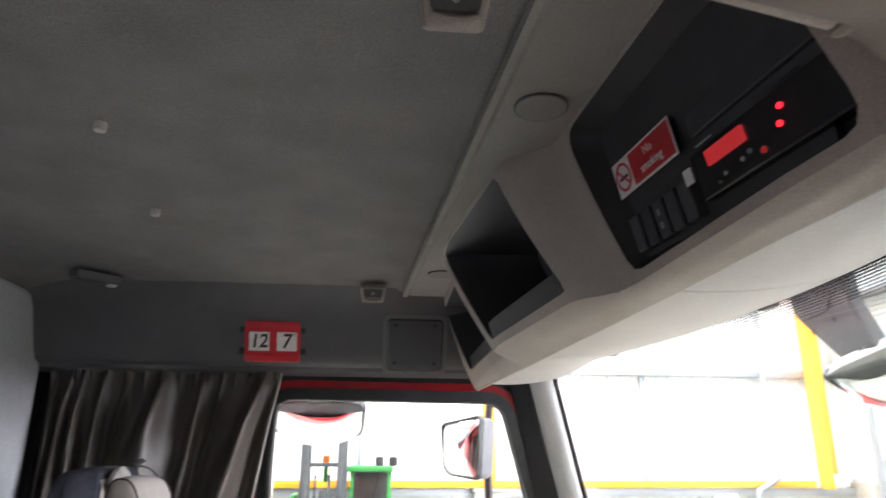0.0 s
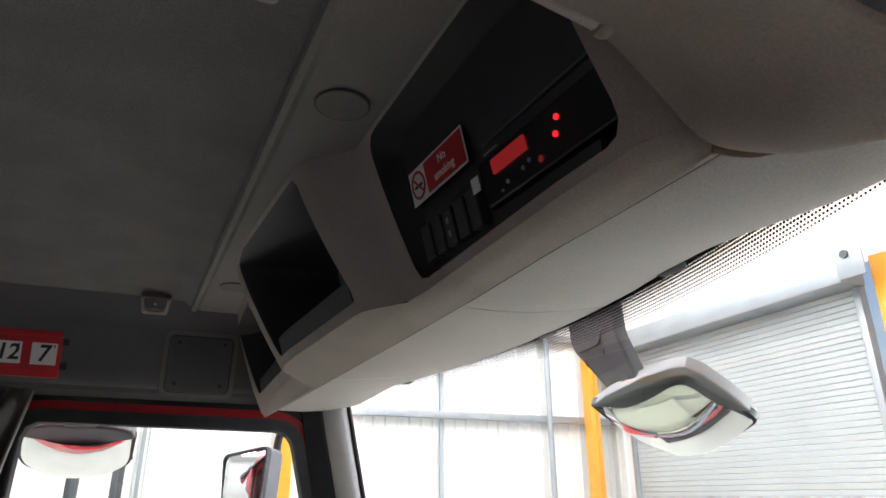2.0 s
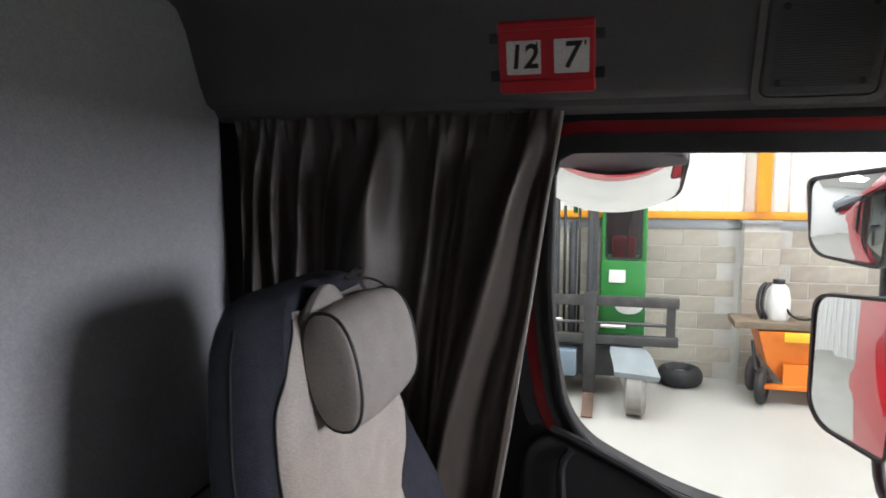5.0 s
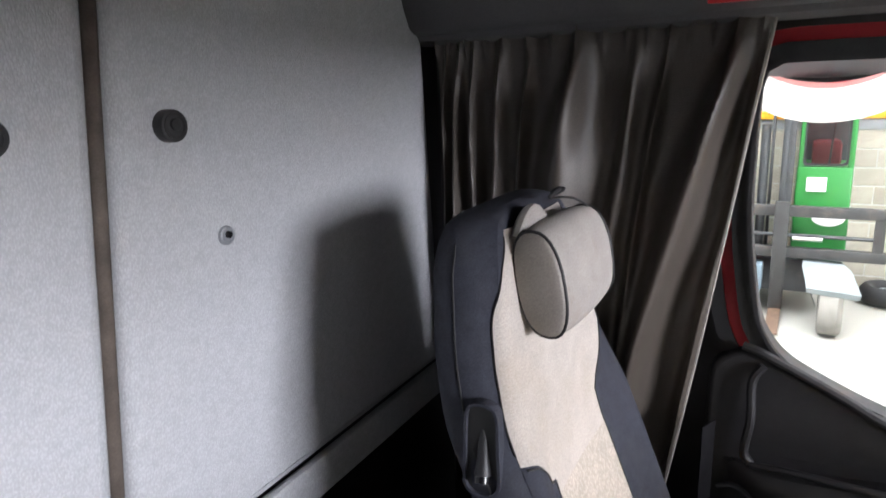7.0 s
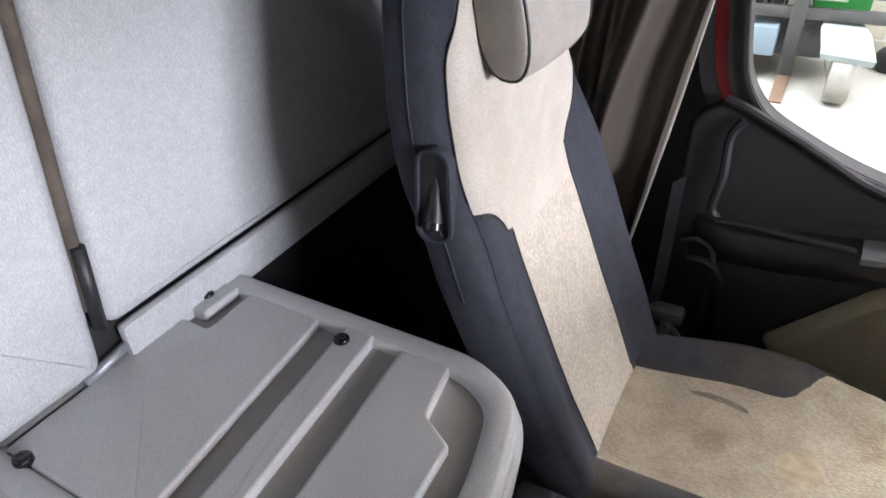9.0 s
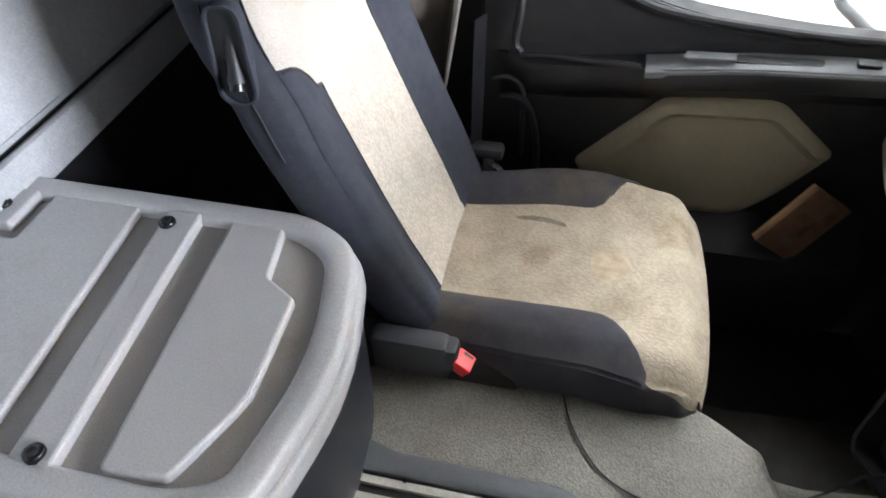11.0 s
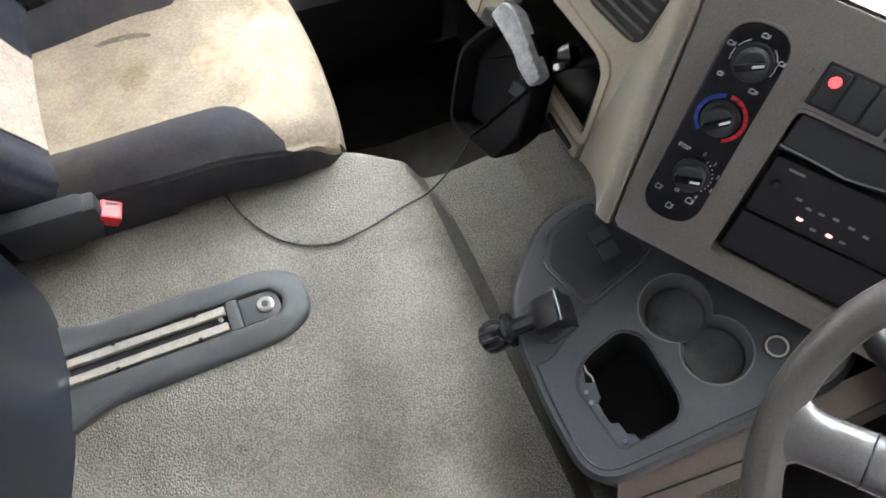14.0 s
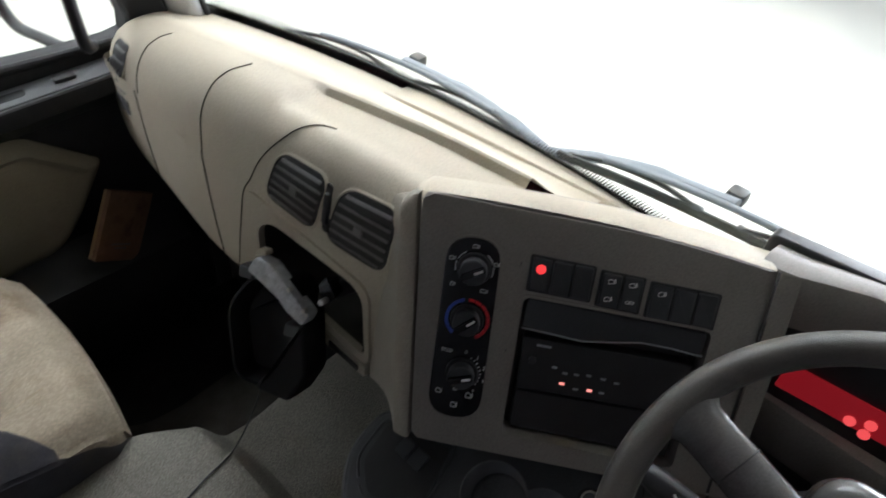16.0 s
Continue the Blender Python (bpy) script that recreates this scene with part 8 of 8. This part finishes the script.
# forklift with its forks towards the truck
fl = thing("forklift", "green and grey forklift truck with a tall mast, parked", "forklift")
for x in (-1.08, -0.6):
    part("mast_upright", box(x, x + 0.13, 9.3, 9.45, 0.2, 3.25, 0.008), MAST, fl, "dark grey steel mast")
    part("inner_upright", box(x + 0.02 if x > -0.8 else x + 0.05, x + 0.07 if x > -0.8 else x + 0.11, 9.22, 9.3, 0.3, 3.0, 0.006), MAST, fl)
for z in (3.16, 2.95, 2.3):
    part("mast_bar", box(-1.0, -0.5, 9.34, 9.4, z, z + 0.05, 0.006), MAST, fl)
part("mast_tab", box(-0.5, -0.4, 9.34, 9.4, 2.9, 2.94, 0.004), MAST, fl)
part("lift_ram", tube([(-0.78, 9.36, 0.2), (-0.78, 9.36, 2.0)], 0.05, 14), MAST, fl)
for x in (-0.88, -0.7):
    part("chain", tube([(x, 9.34, 0.5), (x, 9.34, 2.2)], 0.018, 6), BLACK, fl)
for z0, z1 in ((0.98, 1.1), (0.5, 0.62)):
    part("carriage_bar", box(-2.1, 0.5, 9.1, 9.2, z0, z1, 0.01), FORK, fl, "worn black carriage bar")
for x in (-2.08, 0.36):
    part("carriage_end", box(x, x + 0.1, 9.11, 9.19, 0.62, 0.98), FORK, fl)
part("side_shift_ram", tube([(-1.9, 9.14, 0.76), (0.4, 9.14, 0.76)], 0.022, 10), MAST, fl, "dark hydraulic ram")
for x0, x1, z in ((-1.12, -0.88, 0.79), (-0.42, -0.12, 0.73)):
    part("ram_rod", tube([(x0, 9.11, z), (x1, 9.11, z)], 0.024, 10), CHROME, fl, "bright piston rod")
for x in (-1.38, -0.62):
    part("fork_shank", box(x, x + 0.15, 9.04, 9.1, -0.12, 1.16, 0.008), FORK, fl, "worn black fork")
    part("fork_blade", grid([[(x + 0.01, y, GROUND + h), (x + 0.14, y, GROUND + h), (x + 0.14, y, GROUND + 0.012), (x + 0.01, y, GROUND + 0.012)] for y, h in ((9.1, 0.1), (8.7, 0.06), (8.38, 0.025))], close_v=True, cap=True), mat("fork_tip", (0.16, 0.1, 0.07), 0.6, 0.2, spread=0.2, scale=9), fl, "rusty brown fork blade")
part("cab_lower", box(-0.44, 0.12, 9.35, 10.1, 0.42, 1.52, 0.03), GREEN, fl, "green painted cab side")
for x in (-0.43, 0.06):
    part("cab_post", box(x, x + 0.06, 9.36, 9.42, 1.5, 2.28, 0.012), GREEN, fl)
    part("cab_post", box(x, x + 0.06, 10.0, 10.06, 1.5, 2.28, 0.012), GREEN, fl)
part("cab_roof", box(-0.47, 0.14, 9.3, 10.1, 2.24, 2.31, 0.02), GREEN, fl, "green cab roof")
part("cab_glass", box(-0.38, 0.06, 9.38, 9.386, 1.54, 2.23), PANE, fl, "clear cab window")
part("glass_seal", ring(resample(rounded([(-0.385, 1.53), (0.065, 1.53), (0.065, 2.235), (-0.385, 2.235)], 0.04), 48), resample(rounded([(-0.36, 1.555), (0.04, 1.555), (0.04, 2.21), (-0.36, 2.21)], 0.04), 48), 0.02, frame_of((0, 9.36, 0), (1, 0, 0), (0, 0, 1))), RUBBER, fl)
part("cab_back", box(-0.4, 0.08, 9.98, 10.0, 1.52, 2.24), MAST, fl)
part("driver_seat", box(-0.3, 0.0, 9.6, 9.95, 1.4, 1.78, 0.05), mat("seat_red", (0.12, 0.02, 0.025), 0.8, spread=0.2, scale=8), fl, "dark red seat")
part("control_lever", tube(bend([(-0.12, 9.5, 1.52), (-0.1, 9.5, 1.9), (-0.05, 9.5, 2.2)], 5), 0.012, 6), BLACK, fl)
part("beacon", tube([(-0.76, 9.5, 2.32), (-0.76, 9.5, 2.44)], 0.05, 14), glow("amber_lens", (1, 0.25, 0.02), 0.3), fl, "amber beacon")
part("beacon_foot", tube([(-0.76, 9.5, 2.1), (-0.76, 9.5, 2.33)], 0.03, 10), GREEN, fl)
for x in (-0.1, 0.08):
    part("work_lamp", box(x, x + 0.11, 9.3, 9.4, 2.312, 2.43, 0.015), BLACK, fl, "black work lamp")
part("label", box(-0.33, -0.13, 9.335, 9.345, 1.24, 1.4), WHITE, fl, "white label")
part("logo_plate", plate([(-0.08 + 0.17 * math.cos(a), 0.95 + 0.11 * math.sin(a)) for a in span(0, 2 * math.pi * 35 / 36, 36)], 0.01, frame_of((0, 9.34, 0), (1, 0, 0), (0, 0, 1))), WHITE, fl, "white oval plate")
part("engine_body", box(-2.0, -1.15, 9.55, 10.1, 0.3, 0.98, 0.06), BLACK, fl, "dark machine body")
part("green_fender", box(-1.22, -1.12, 9.45, 9.9, 1.3, 1.95, 0.04), GREEN, fl, "green painted guard")
for i in range(7):
    part("hose", tube(bend([(-1.6 + 0.06 * i, 9.4, 1.1), (-1.55 + 0.07 * i, 9.3, 1.35 + 0.04 * (i % 3)), (-1.35 + 0.05 * i, 9.38, 1.5 - 0.06 * i), (-1.0, 9.4, 1.2 + 0.03 * i)], 5), 0.022, 6), RUBBER, fl, "black hydraulic hose")
part("chassis", box(-2.0, 0.0, 9.25, 9.9, 0.05, 0.45, 0.03), MAST, fl)
part("step_box", box(-1.1, -0.7, 9.0, 9.25, 0.1, 0.42, 0.02), mat("blue_grey", (0.14, 0.19, 0.23), 0.5, spread=0.1, scale=6), fl, "blue-grey step box")
for x in (-0.12, -1.95):
    part("wheel_guard", grid([[(x - 0.16, 9.3, 0.5), (x + 0.16, 9.3, 0.5)], [(x - 0.18, 8.95, 0.46), (x + 0.3, 8.95, 0.44)], [(x - 0.12, 8.5, 0.34), (x + 0.38, 8.45, 0.32)], [(x - 0.12, 8.52, 0.28), (x + 0.36, 8.47, 0.26)], [(x - 0.16, 9.3, 0.42), (x + 0.16, 9.3, 0.42)]]), mat("leg_grey", (0.22, 0.25, 0.26), 0.45, spread=0.1, scale=5, wear=(0.3, 0.3, 0.29), wear_scale=8), fl, "worn grey wheel leg")
    part("leg_side", grid([[(x - 0.1, 8.6, 0.3), (x - 0.1, 9.2, 0.45)], [(x + 0.02, 8.62, 0.0), (x - 0.05, 9.0, 0.1)]]), MAST, fl)
    part("leg_wheel", tube([(x + 0.0, 8.66, 0.06), (x + 0.03, 8.66, 0.06), (x + 0.2, 8.64, 0.06), (x + 0.23, 8.64, 0.06)], [0.22, 0.26, 0.26, 0.22], 24), mat("solid_tyre", (0.2, 0.19, 0.17), 0.8, spread=0.15, scale=9), fl, "dusty grey solid tyre")

tyre = thing("loose_tyre", "black tyre lying on the hall floor", "tyre")
part("tread", grid([[spot(0.62, 9.95, GROUND) @ Vector(((0.2 + 0.09 * math.cos(b)) * math.cos(a), (0.2 + 0.09 * math.cos(b)) * math.sin(a), 0.12 + 0.12 * math.sin(b))) for b in span(0, 2 * math.pi * 11 / 12, 12)] for a in span(0, 2 * math.pi * 31 / 32, 32)], close_u=True, close_v=True), RUBBER, tyre)
part("rim", tube([(0.62, 9.95, GROUND + 0.02), (0.62, 9.95, GROUND + 0.16)], 0.13, 20), STEEL, tyre, "grey steel rim")

# orange salt spreader with planks and a sprayer on it
sp = thing("salt_spreader", "orange two-wheeled salt spreader trailer", "spreader")
OR2 = mat("spreader_orange", (0.8, 0.2, 0.015), 0.45, spread=0.08, scale=5, wear=(0.5, 0.13, 0.02), wear_scale=6)
part("hopper", grid([[(1.42, 9.3, 0.72), (2.6, 9.3, 0.72), (2.6, 9.95, 0.72), (1.42, 9.95, 0.72)], [(1.55, 9.38, 0.3), (2.5, 9.38, 0.3), (2.5, 9.88, 0.3), (1.55, 9.88, 0.3)], [(1.75, 9.5, 0.05), (2.35, 9.5, 0.05), (2.35, 9.8, 0.05), (1.75, 9.8, 0.05)]], close_v=True, cap=True), OR2, sp, "orange hopper")
part("rim", box(1.7, 2.62, 9.27, 9.3, 0.6, 0.72, 0.01), mat("spreader_yellow", (0.85, 0.5, 0.03), 0.45), sp, "yellow strip")
part("chassis", box(1.5, 2.6, 9.32, 9.4, 0.0, 0.06, 0.01), OR2, sp)
part("skirt", box(1.72, 2.6, 9.33, 9.36, 0.0, 0.32), OR2, sp)
for y in (9.36, 9.9):
    turn = spot(1.5, y, 0.03, 66)
    part("wheel", grid([[turn @ Vector((-(0.165 + 0.065 * math.cos(b)) * math.cos(a), 0.055 * math.sin(b), (0.165 + 0.065 * math.cos(b)) * math.sin(a))) for b in span(0, 2 * math.pi * 9 / 10, 10)] for a in span(0, 2 * math.pi * 27 / 28, 28)], close_u=True, close_v=True), RUBBER, sp, "black rubber tyre")
    part("hub", tube([turn @ Vector((0, -0.035, 0)), turn @ Vector((0, 0.035, 0))], 0.1, 16), MAST, sp)
part("drawbar", tube([(1.6, 9.34, 0.1), (1.4, 9.25, 0.28), (1.34, 9.22, 0.62)], 0.022, 8), BLACK, sp)
plank = thing("timber_plank", "weathered timber planks laid across the spreader", "plank")
part("board", box(1.15, 2.7, 9.28, 9.75, 0.745, 0.83, 0.008), TIMBER, plank)
spr = thing("knapsack_sprayer", "white knapsack sprayer with black straps", "sprayer")
part("tank", tube([(1.66, 9.5, 0.83), (1.66, 9.5, 0.88), (1.66, 9.5, 1.1), (1.66, 9.5, 1.22), (1.66, 9.5, 1.27)], [0.12, 0.145, 0.14, 0.11, 0.06], 18), WHITE, spr)
part("cap", tube([(1.66, 9.5, 1.27), (1.66, 9.5, 1.32)], 0.07, 14), BLACK, spr, "black cap")
for d in (-0.14, -0.19):
    part("strap", tube(bend([(1.66 + d, 9.42, 0.85), (1.6 + d, 9.38, 1.0), (1.62 + d, 9.38, 1.2), (1.7 + d, 9.45, 1.28)], 6), 0.022, 6), BLACK, spr, "black strap")
part("hose", tube(bend([(1.72, 9.4, 1.0), (1.8, 9.36, 0.9), (1.95, 9.4, 0.86), (2.1, 9.5, 0.87)], 6), 0.015, 6), BLACK, spr)

# white post, and a loose steel pipe
pole = thing("white_post", "white plastic pipe standing against the block wall", "post")
part("pipe", tube([(-1.62, 9.9, GROUND), (-1.62, 9.95, 1.0), (-1.56, 10.1, 2.1)], [0.1, 0.09, 0.04], 12), WHITE, pole)

# bench along the wall
bench = thing("workbench", "cluttered steel workbench against the block wall", "workbench")
part("top", box(3.3, 5.5, 9.45, 10.15, 0.42, 0.47, 0.008), STEEL, bench, "grey bench top")
for x in (3.35, 5.42):
    for y in (9.5, 10.08):
        part("leg", box(x, x + 0.05, y, y + 0.05, GROUND, 0.42), STEEL, bench)
part("shelf", box(3.36, 5.45, 9.5, 10.1, 0.05, 0.08), TIMBER, bench)


def crate(name, label, cat, x0, x1, y0, y1, z0, z1, m, r=0.01):
    t = thing(name, label, cat)
    part("body", box(x0, x1, y0, y1, z0, z1, r), m, t)
    return t


for x0, x1, y0, z0, z1, tilt in ((2.85, 3.3, 9.5, 0.6, 1.0, 4), (2.95, 3.4, 9.55, 1.0, 1.3, -6), (2.7, 3.2, 9.45, GROUND, 0.3, 10), (2.75, 3.25, 9.5, 0.3, 0.6, -12)):
    t = crate("cardboard_box", "brown cardboard box in a leaning stack", "box", -(x1 - x0) / 2, (x1 - x0) / 2, 0, 0.45, 0, z1 - z0, CARD, 0.006)
    t.matrix_basis = spot((x0 + x1) / 2, y0, z0, tilt)
    tagged(t, group="cardboard boxes")
    part("tape", box(-0.03, 0.03, -0.002, 0.452, -0.0, z1 - z0 + 0.002), mat("tape", (0.5, 0.36, 0.2), 0.4) if tilt == 4 else CARD, t)
stand = thing("box_stand", "thin steel stand under the boxes", "stand")
for x in (2.72, 3.3):
    part("leg", tube([(x, 9.45, GROUND), (x, 9.45, 0.6)], 0.02, 8), MAST, stand)
part("top", box(2.68, 3.4, 9.4, 10.0, 0.565, 0.598), MAST, stand)
mon = thing("monitor", "black screen on an arm above the bench", "screen")
part("panel", plate(rounded([(-0.2, -0.16), (0.2, -0.16), (0.2, 0.16), (-0.2, 0.16)], 0.02), 0.05, spot(4.05, 9.62, 1.52, -8) @ frame_of((0, 0, 0), (1, 0.1, -0.05), (0.12, 0.2, 1)), 0.008), BLACK, mon)
part("arm", tube(bend([(4.08, 9.7, 1.4), (4.1, 9.75, 1.2), (4.02, 9.7, 1.0)], 6), 0.03, 8), BLACK, mon)
part("base", box(3.9, 4.15, 9.6, 9.8, 0.9, 1.04, 0.03), BLACK, mon)
vice = thing("machine_vice", "dark machine with a black handle on the bench", "machine")
part("body", box(4.0, 4.7, 9.6, 9.95, 0.48, 0.85, 0.06), MAST, vice)
part("handle", tube([(3.5, 9.5, 0.86), (3.6, 9.52, 0.88), (3.95, 9.6, 0.86)], [0.07, 0.1, 0.06], 10), BLACK, vice)
part("tray", box(4.2, 4.95, 9.55, 10.0, 0.85, 0.95, 0.04), mat("slate", (0.1, 0.11, 0.13), 0.6, spread=0.2, scale=6), vice)
case = thing("tool_case", "blue-grey plastic tool case on the bench", "case")
part("body", tube([(4.35, 9.5, 0.55), (4.4, 9.5, 0.56), (5.0, 9.5, 0.56), (5.05, 9.5, 0.55)], [0.1, 0.19, 0.19, 0.1], 14), mat("case_blue", (0.09, 0.13, 0.17), 0.55, spread=0.15, scale=8), case)
crate("red_can", "small red tool tin on the bench", "tin", 4.3, 4.5, 9.45, 9.6, 0.95, 1.03, SIGNRED, 0.02)
fuse = thing("fuse_box", "white electrical distribution boxes on the wall", "electrical box", group="electrical boxes")
part("body", box(5.1, 5.36, 10.12, SIDE + 0.02, 1.7, 1.9, 0.015), WHITE, fuse)
part("meter", box(5.12, 5.34, 10.1, SIDE + 0.02, 1.44, 1.68, 0.015), WHITE, fuse)
part("window", box(5.26, 5.32, 10.09, 10.1, 1.53, 1.57), BLACK, fuse)
cab2 = thing("control_cabinet", "tall cream electrical cabinet on the wall", "electrical box", group="electrical boxes")
part("body", box(5.5, 5.86, 10.05, SIDE + 0.02, 0.96, 1.78, 0.015), mat("cabinet_cream", (0.6, 0.59, 0.52), 0.5, spread=0.04, scale=6), cab2)
part("door_edge", box(5.52, 5.84, 10.04, 10.05, 0.98, 1.76, 0.004), mat("cabinet_cream_door", (0.62, 0.61, 0.55), 0.5, spread=0.04, scale=6), cab2)
crate("junction_box", "small grey junction box on the wall", "electrical box", 5.92, 6.06, 10.15, SIDE + 0.02, 1.35, 1.62, WHITE)
for x in (4.75, 4.95):
    s = thing("socket_outlet", "white socket with a red plug on the wall", "socket", group="sockets")
    part("body", box(x, x + 0.12, 10.18, SIDE + 0.02, 1.0, 1.15, 0.02), WHITE, s)
    part("plug", tube([(x + 0.06, 10.18, 1.02), (x + 0.06, 10.1, 0.98)], 0.035, 10), SIGNRED, s, "red plug")
    part("conduit", tube([(x + 0.06, 10.26, 1.15), (x + 0.06, 10.26, 1.86)], 0.015, 8), MAST, s)
crate("isolator", "white isolator switch on the wall", "switch", 4.92, 5.06, 10.18, SIDE + 0.02, 1.22, 1.4, WHITE)
conduit = thing("conduit_pipe", "grey steel conduit running up the cladding", "pipe")
part("pipe", tube(bend([(6.05, 10.2, 8.2), (6.05, 10.2, 4.0), (6.06, 10.2, 2.3), (6.08, 10.2, 2.15), (5.86, 10.16, 2.02), (5.72, 10.14, 1.95), (5.7, 10.14, 1.78)], 6), 0.05, 10), STEEL, conduit)
notice = thing("wall_notice", "red and white no smoking notice on the block wall", "sign")
NM = frame_of((3.5, 10.282, 1.63), (1, 0, 0), (0, 0, 1))
part("board", plate(rounded([(-0.32, -0.215), (0.32, -0.215), (0.32, 0.215), (-0.32, 0.215)], 0.01), 0.006, NM, 0.001), WHITE, notice, "white plastic board")
part("field", plate([(-0.285, -0.185), (0.285, -0.185), (0.285, 0.06), (-0.285, 0.06)], 0.002, NM @ Matrix.Translation((0, 0, 0.003))), SIGNRED, notice, "red printed field")
part("ring", ring(disc((0, 0.135), 0.06, 30), disc((0, 0.135), 0.048, 30), 0.002, NM @ Matrix.Translation((0, 0, 0.003))), SIGNRED, notice, "red prohibition ring")
part("bar", plate([(-0.046, 0.165), (-0.036, 0.175), (0.046, 0.105), (0.036, 0.095)], 0.002, NM @ Matrix.Translation((0, 0, 0.0038))), SIGNRED, notice)
part("cigarette", plate([(-0.034, 0.129), (0.034, 0.129), (0.034, 0.141), (-0.034, 0.141)], 0.001, NM @ Matrix.Translation((0, 0, 0.0024))), INK, notice)
words("lettering", "No", 0.12, NM @ Matrix.Translation((0, 0.005, 0.004)), WHITE, notice, 0.001, bold=0.002)
words("lettering", "smoking", 0.12, NM @ Matrix.Translation((0, -0.11, 0.004)), WHITE, notice, 0.001, bold=0.002)


def coat(x, y, z, w, h, material, label, seed):
    """A garment or cover hung in folds over a rack."""
    rnd = random.Random(seed)
    t = thing("hung_coat", label, "coat", group="hung covers")
    rows = []
    for k in span(0, 1, 14):
        r = []
        for a in span(0, 2 * math.pi * 27 / 28, 28):
            rad = w * (0.55 + 0.45 * smoothstep(0, 0.2, k)) * (1 + 0.2 * math.sin(3 * a + seed + 4 * k) + 0.14 * math.sin(7 * a + 2 * seed + 9 * k) + 0.08 * math.sin(13 * a + 14 * k))
            r.append((x + rad * math.cos(a), y + 0.45 * rad * math.sin(a), z - h * k + (0.09 * math.sin(2 * a + seed) + 0.05 * math.sin(5 * a + 2 * seed)) * (1 - k)))
        rows.append(r)
    part("cloth", grid(rows, close_v=True, cap=True), material, t)


GREYCLOTH = mat("grey_cloth", (0.12, 0.12, 0.125), 0.9, spread=0.25, scale=7)
coat(5.75, 9.6, 0.95, 0.3, 0.9, GREYCLOTH, "dark grey jackets piled on a rack", 1)
coat(6.15, 9.5, 0.85, 0.24, 1.0, GREYCLOTH, "dark grey overalls hung on a rack", 2)
coat(6.95, 9.3, 0.8, 0.22, 1.0, mat("pale_cloth", (0.25, 0.25, 0.26), 0.9, spread=0.2, scale=7), "pale grey jacket hung near the corner", 3)
coat(6.75, 9.85, 0.6, 0.2, 0.8, mat("black_cloth", (0.04, 0.04, 0.045), 0.9, spread=0.2, scale=7), "black jacket hung near the corner", 4)
yel = thing("yellow_bag", "yellow plastic bag on the black jacket", "bag")
part("body", tube([(6.62, 9.72, 0.66), (6.7, 9.7, 0.72), (6.9, 9.72, 0.7), (6.95, 9.72, 0.66)], [0.04, 0.1, 0.09, 0.03], 10), mat("yellow_plastic", (0.8, 0.6, 0.03), 0.5), yel)
for i in range(10):
    rnd = random.Random(40 + i)
    x, z = 5.3 + 0.06 * i, 0.5 + 0.1 * rnd.random()
    t = thing("scrap_part", "dark loose machine part heaped on the bench end", "machine part", group="loose parts")
    part("body", tube([(x, 9.55 + 0.2 * rnd.random(), z), (x + 0.12, 9.6, z + 0.12 * rnd.random()), (x + 0.2, 9.65, z - 0.02)], [0.04, 0.09, 0.05], 8), MAST if i % 2 else BLACK, t)

# block courses of the wall, one by one
me_block = finish("block", box(-0.219, 0.219, -0.03, 0, -0.1065, 0.1065, 0.004, 1), BLOCK)
me_half = finish("half_block", box(-0.106, 0.106, -0.03, 0, -0.1065, 0.1065, 0.004, 1), BLOCK)
for r in range(9):
    z = GROUND + 0.115 + r * 0.2275
    for c in range(24):
        x = -3.2 + c * 0.45 + (0.225 if r % 2 else 0)
        if x > FRONT - 0.25 or 1.2 < x < 1.95:
            continue
        b = new("block", me_block)
        b.parent, b.location = wall_side, (x, SIDE + 0.024, z)
    for x, me in ((1.465, me_half if r % 2 else me_block), (1.69, me_half)):
        if me is me_block:
            b = new("block", me)
            b.parent, b.location = pier, (1.575, SIDE - 0.186, z)
        elif r % 2:
            b = new("block", me)
            b.parent, b.location = pier, (x, SIDE - 0.186, z)
for r in range(10):
    z = GROUND + 0.115 + r * 0.2275
    for y in (9.74, 10.18):
        b = new("block", me_block if (r % 2) == 0 or y > 10 else me_half)
        b.parent, b.matrix_basis = wall_front, Matrix.Translation((FRONT + 0.004, y, z)) @ Matrix.Rotation(radians(-90), 4, "Z")
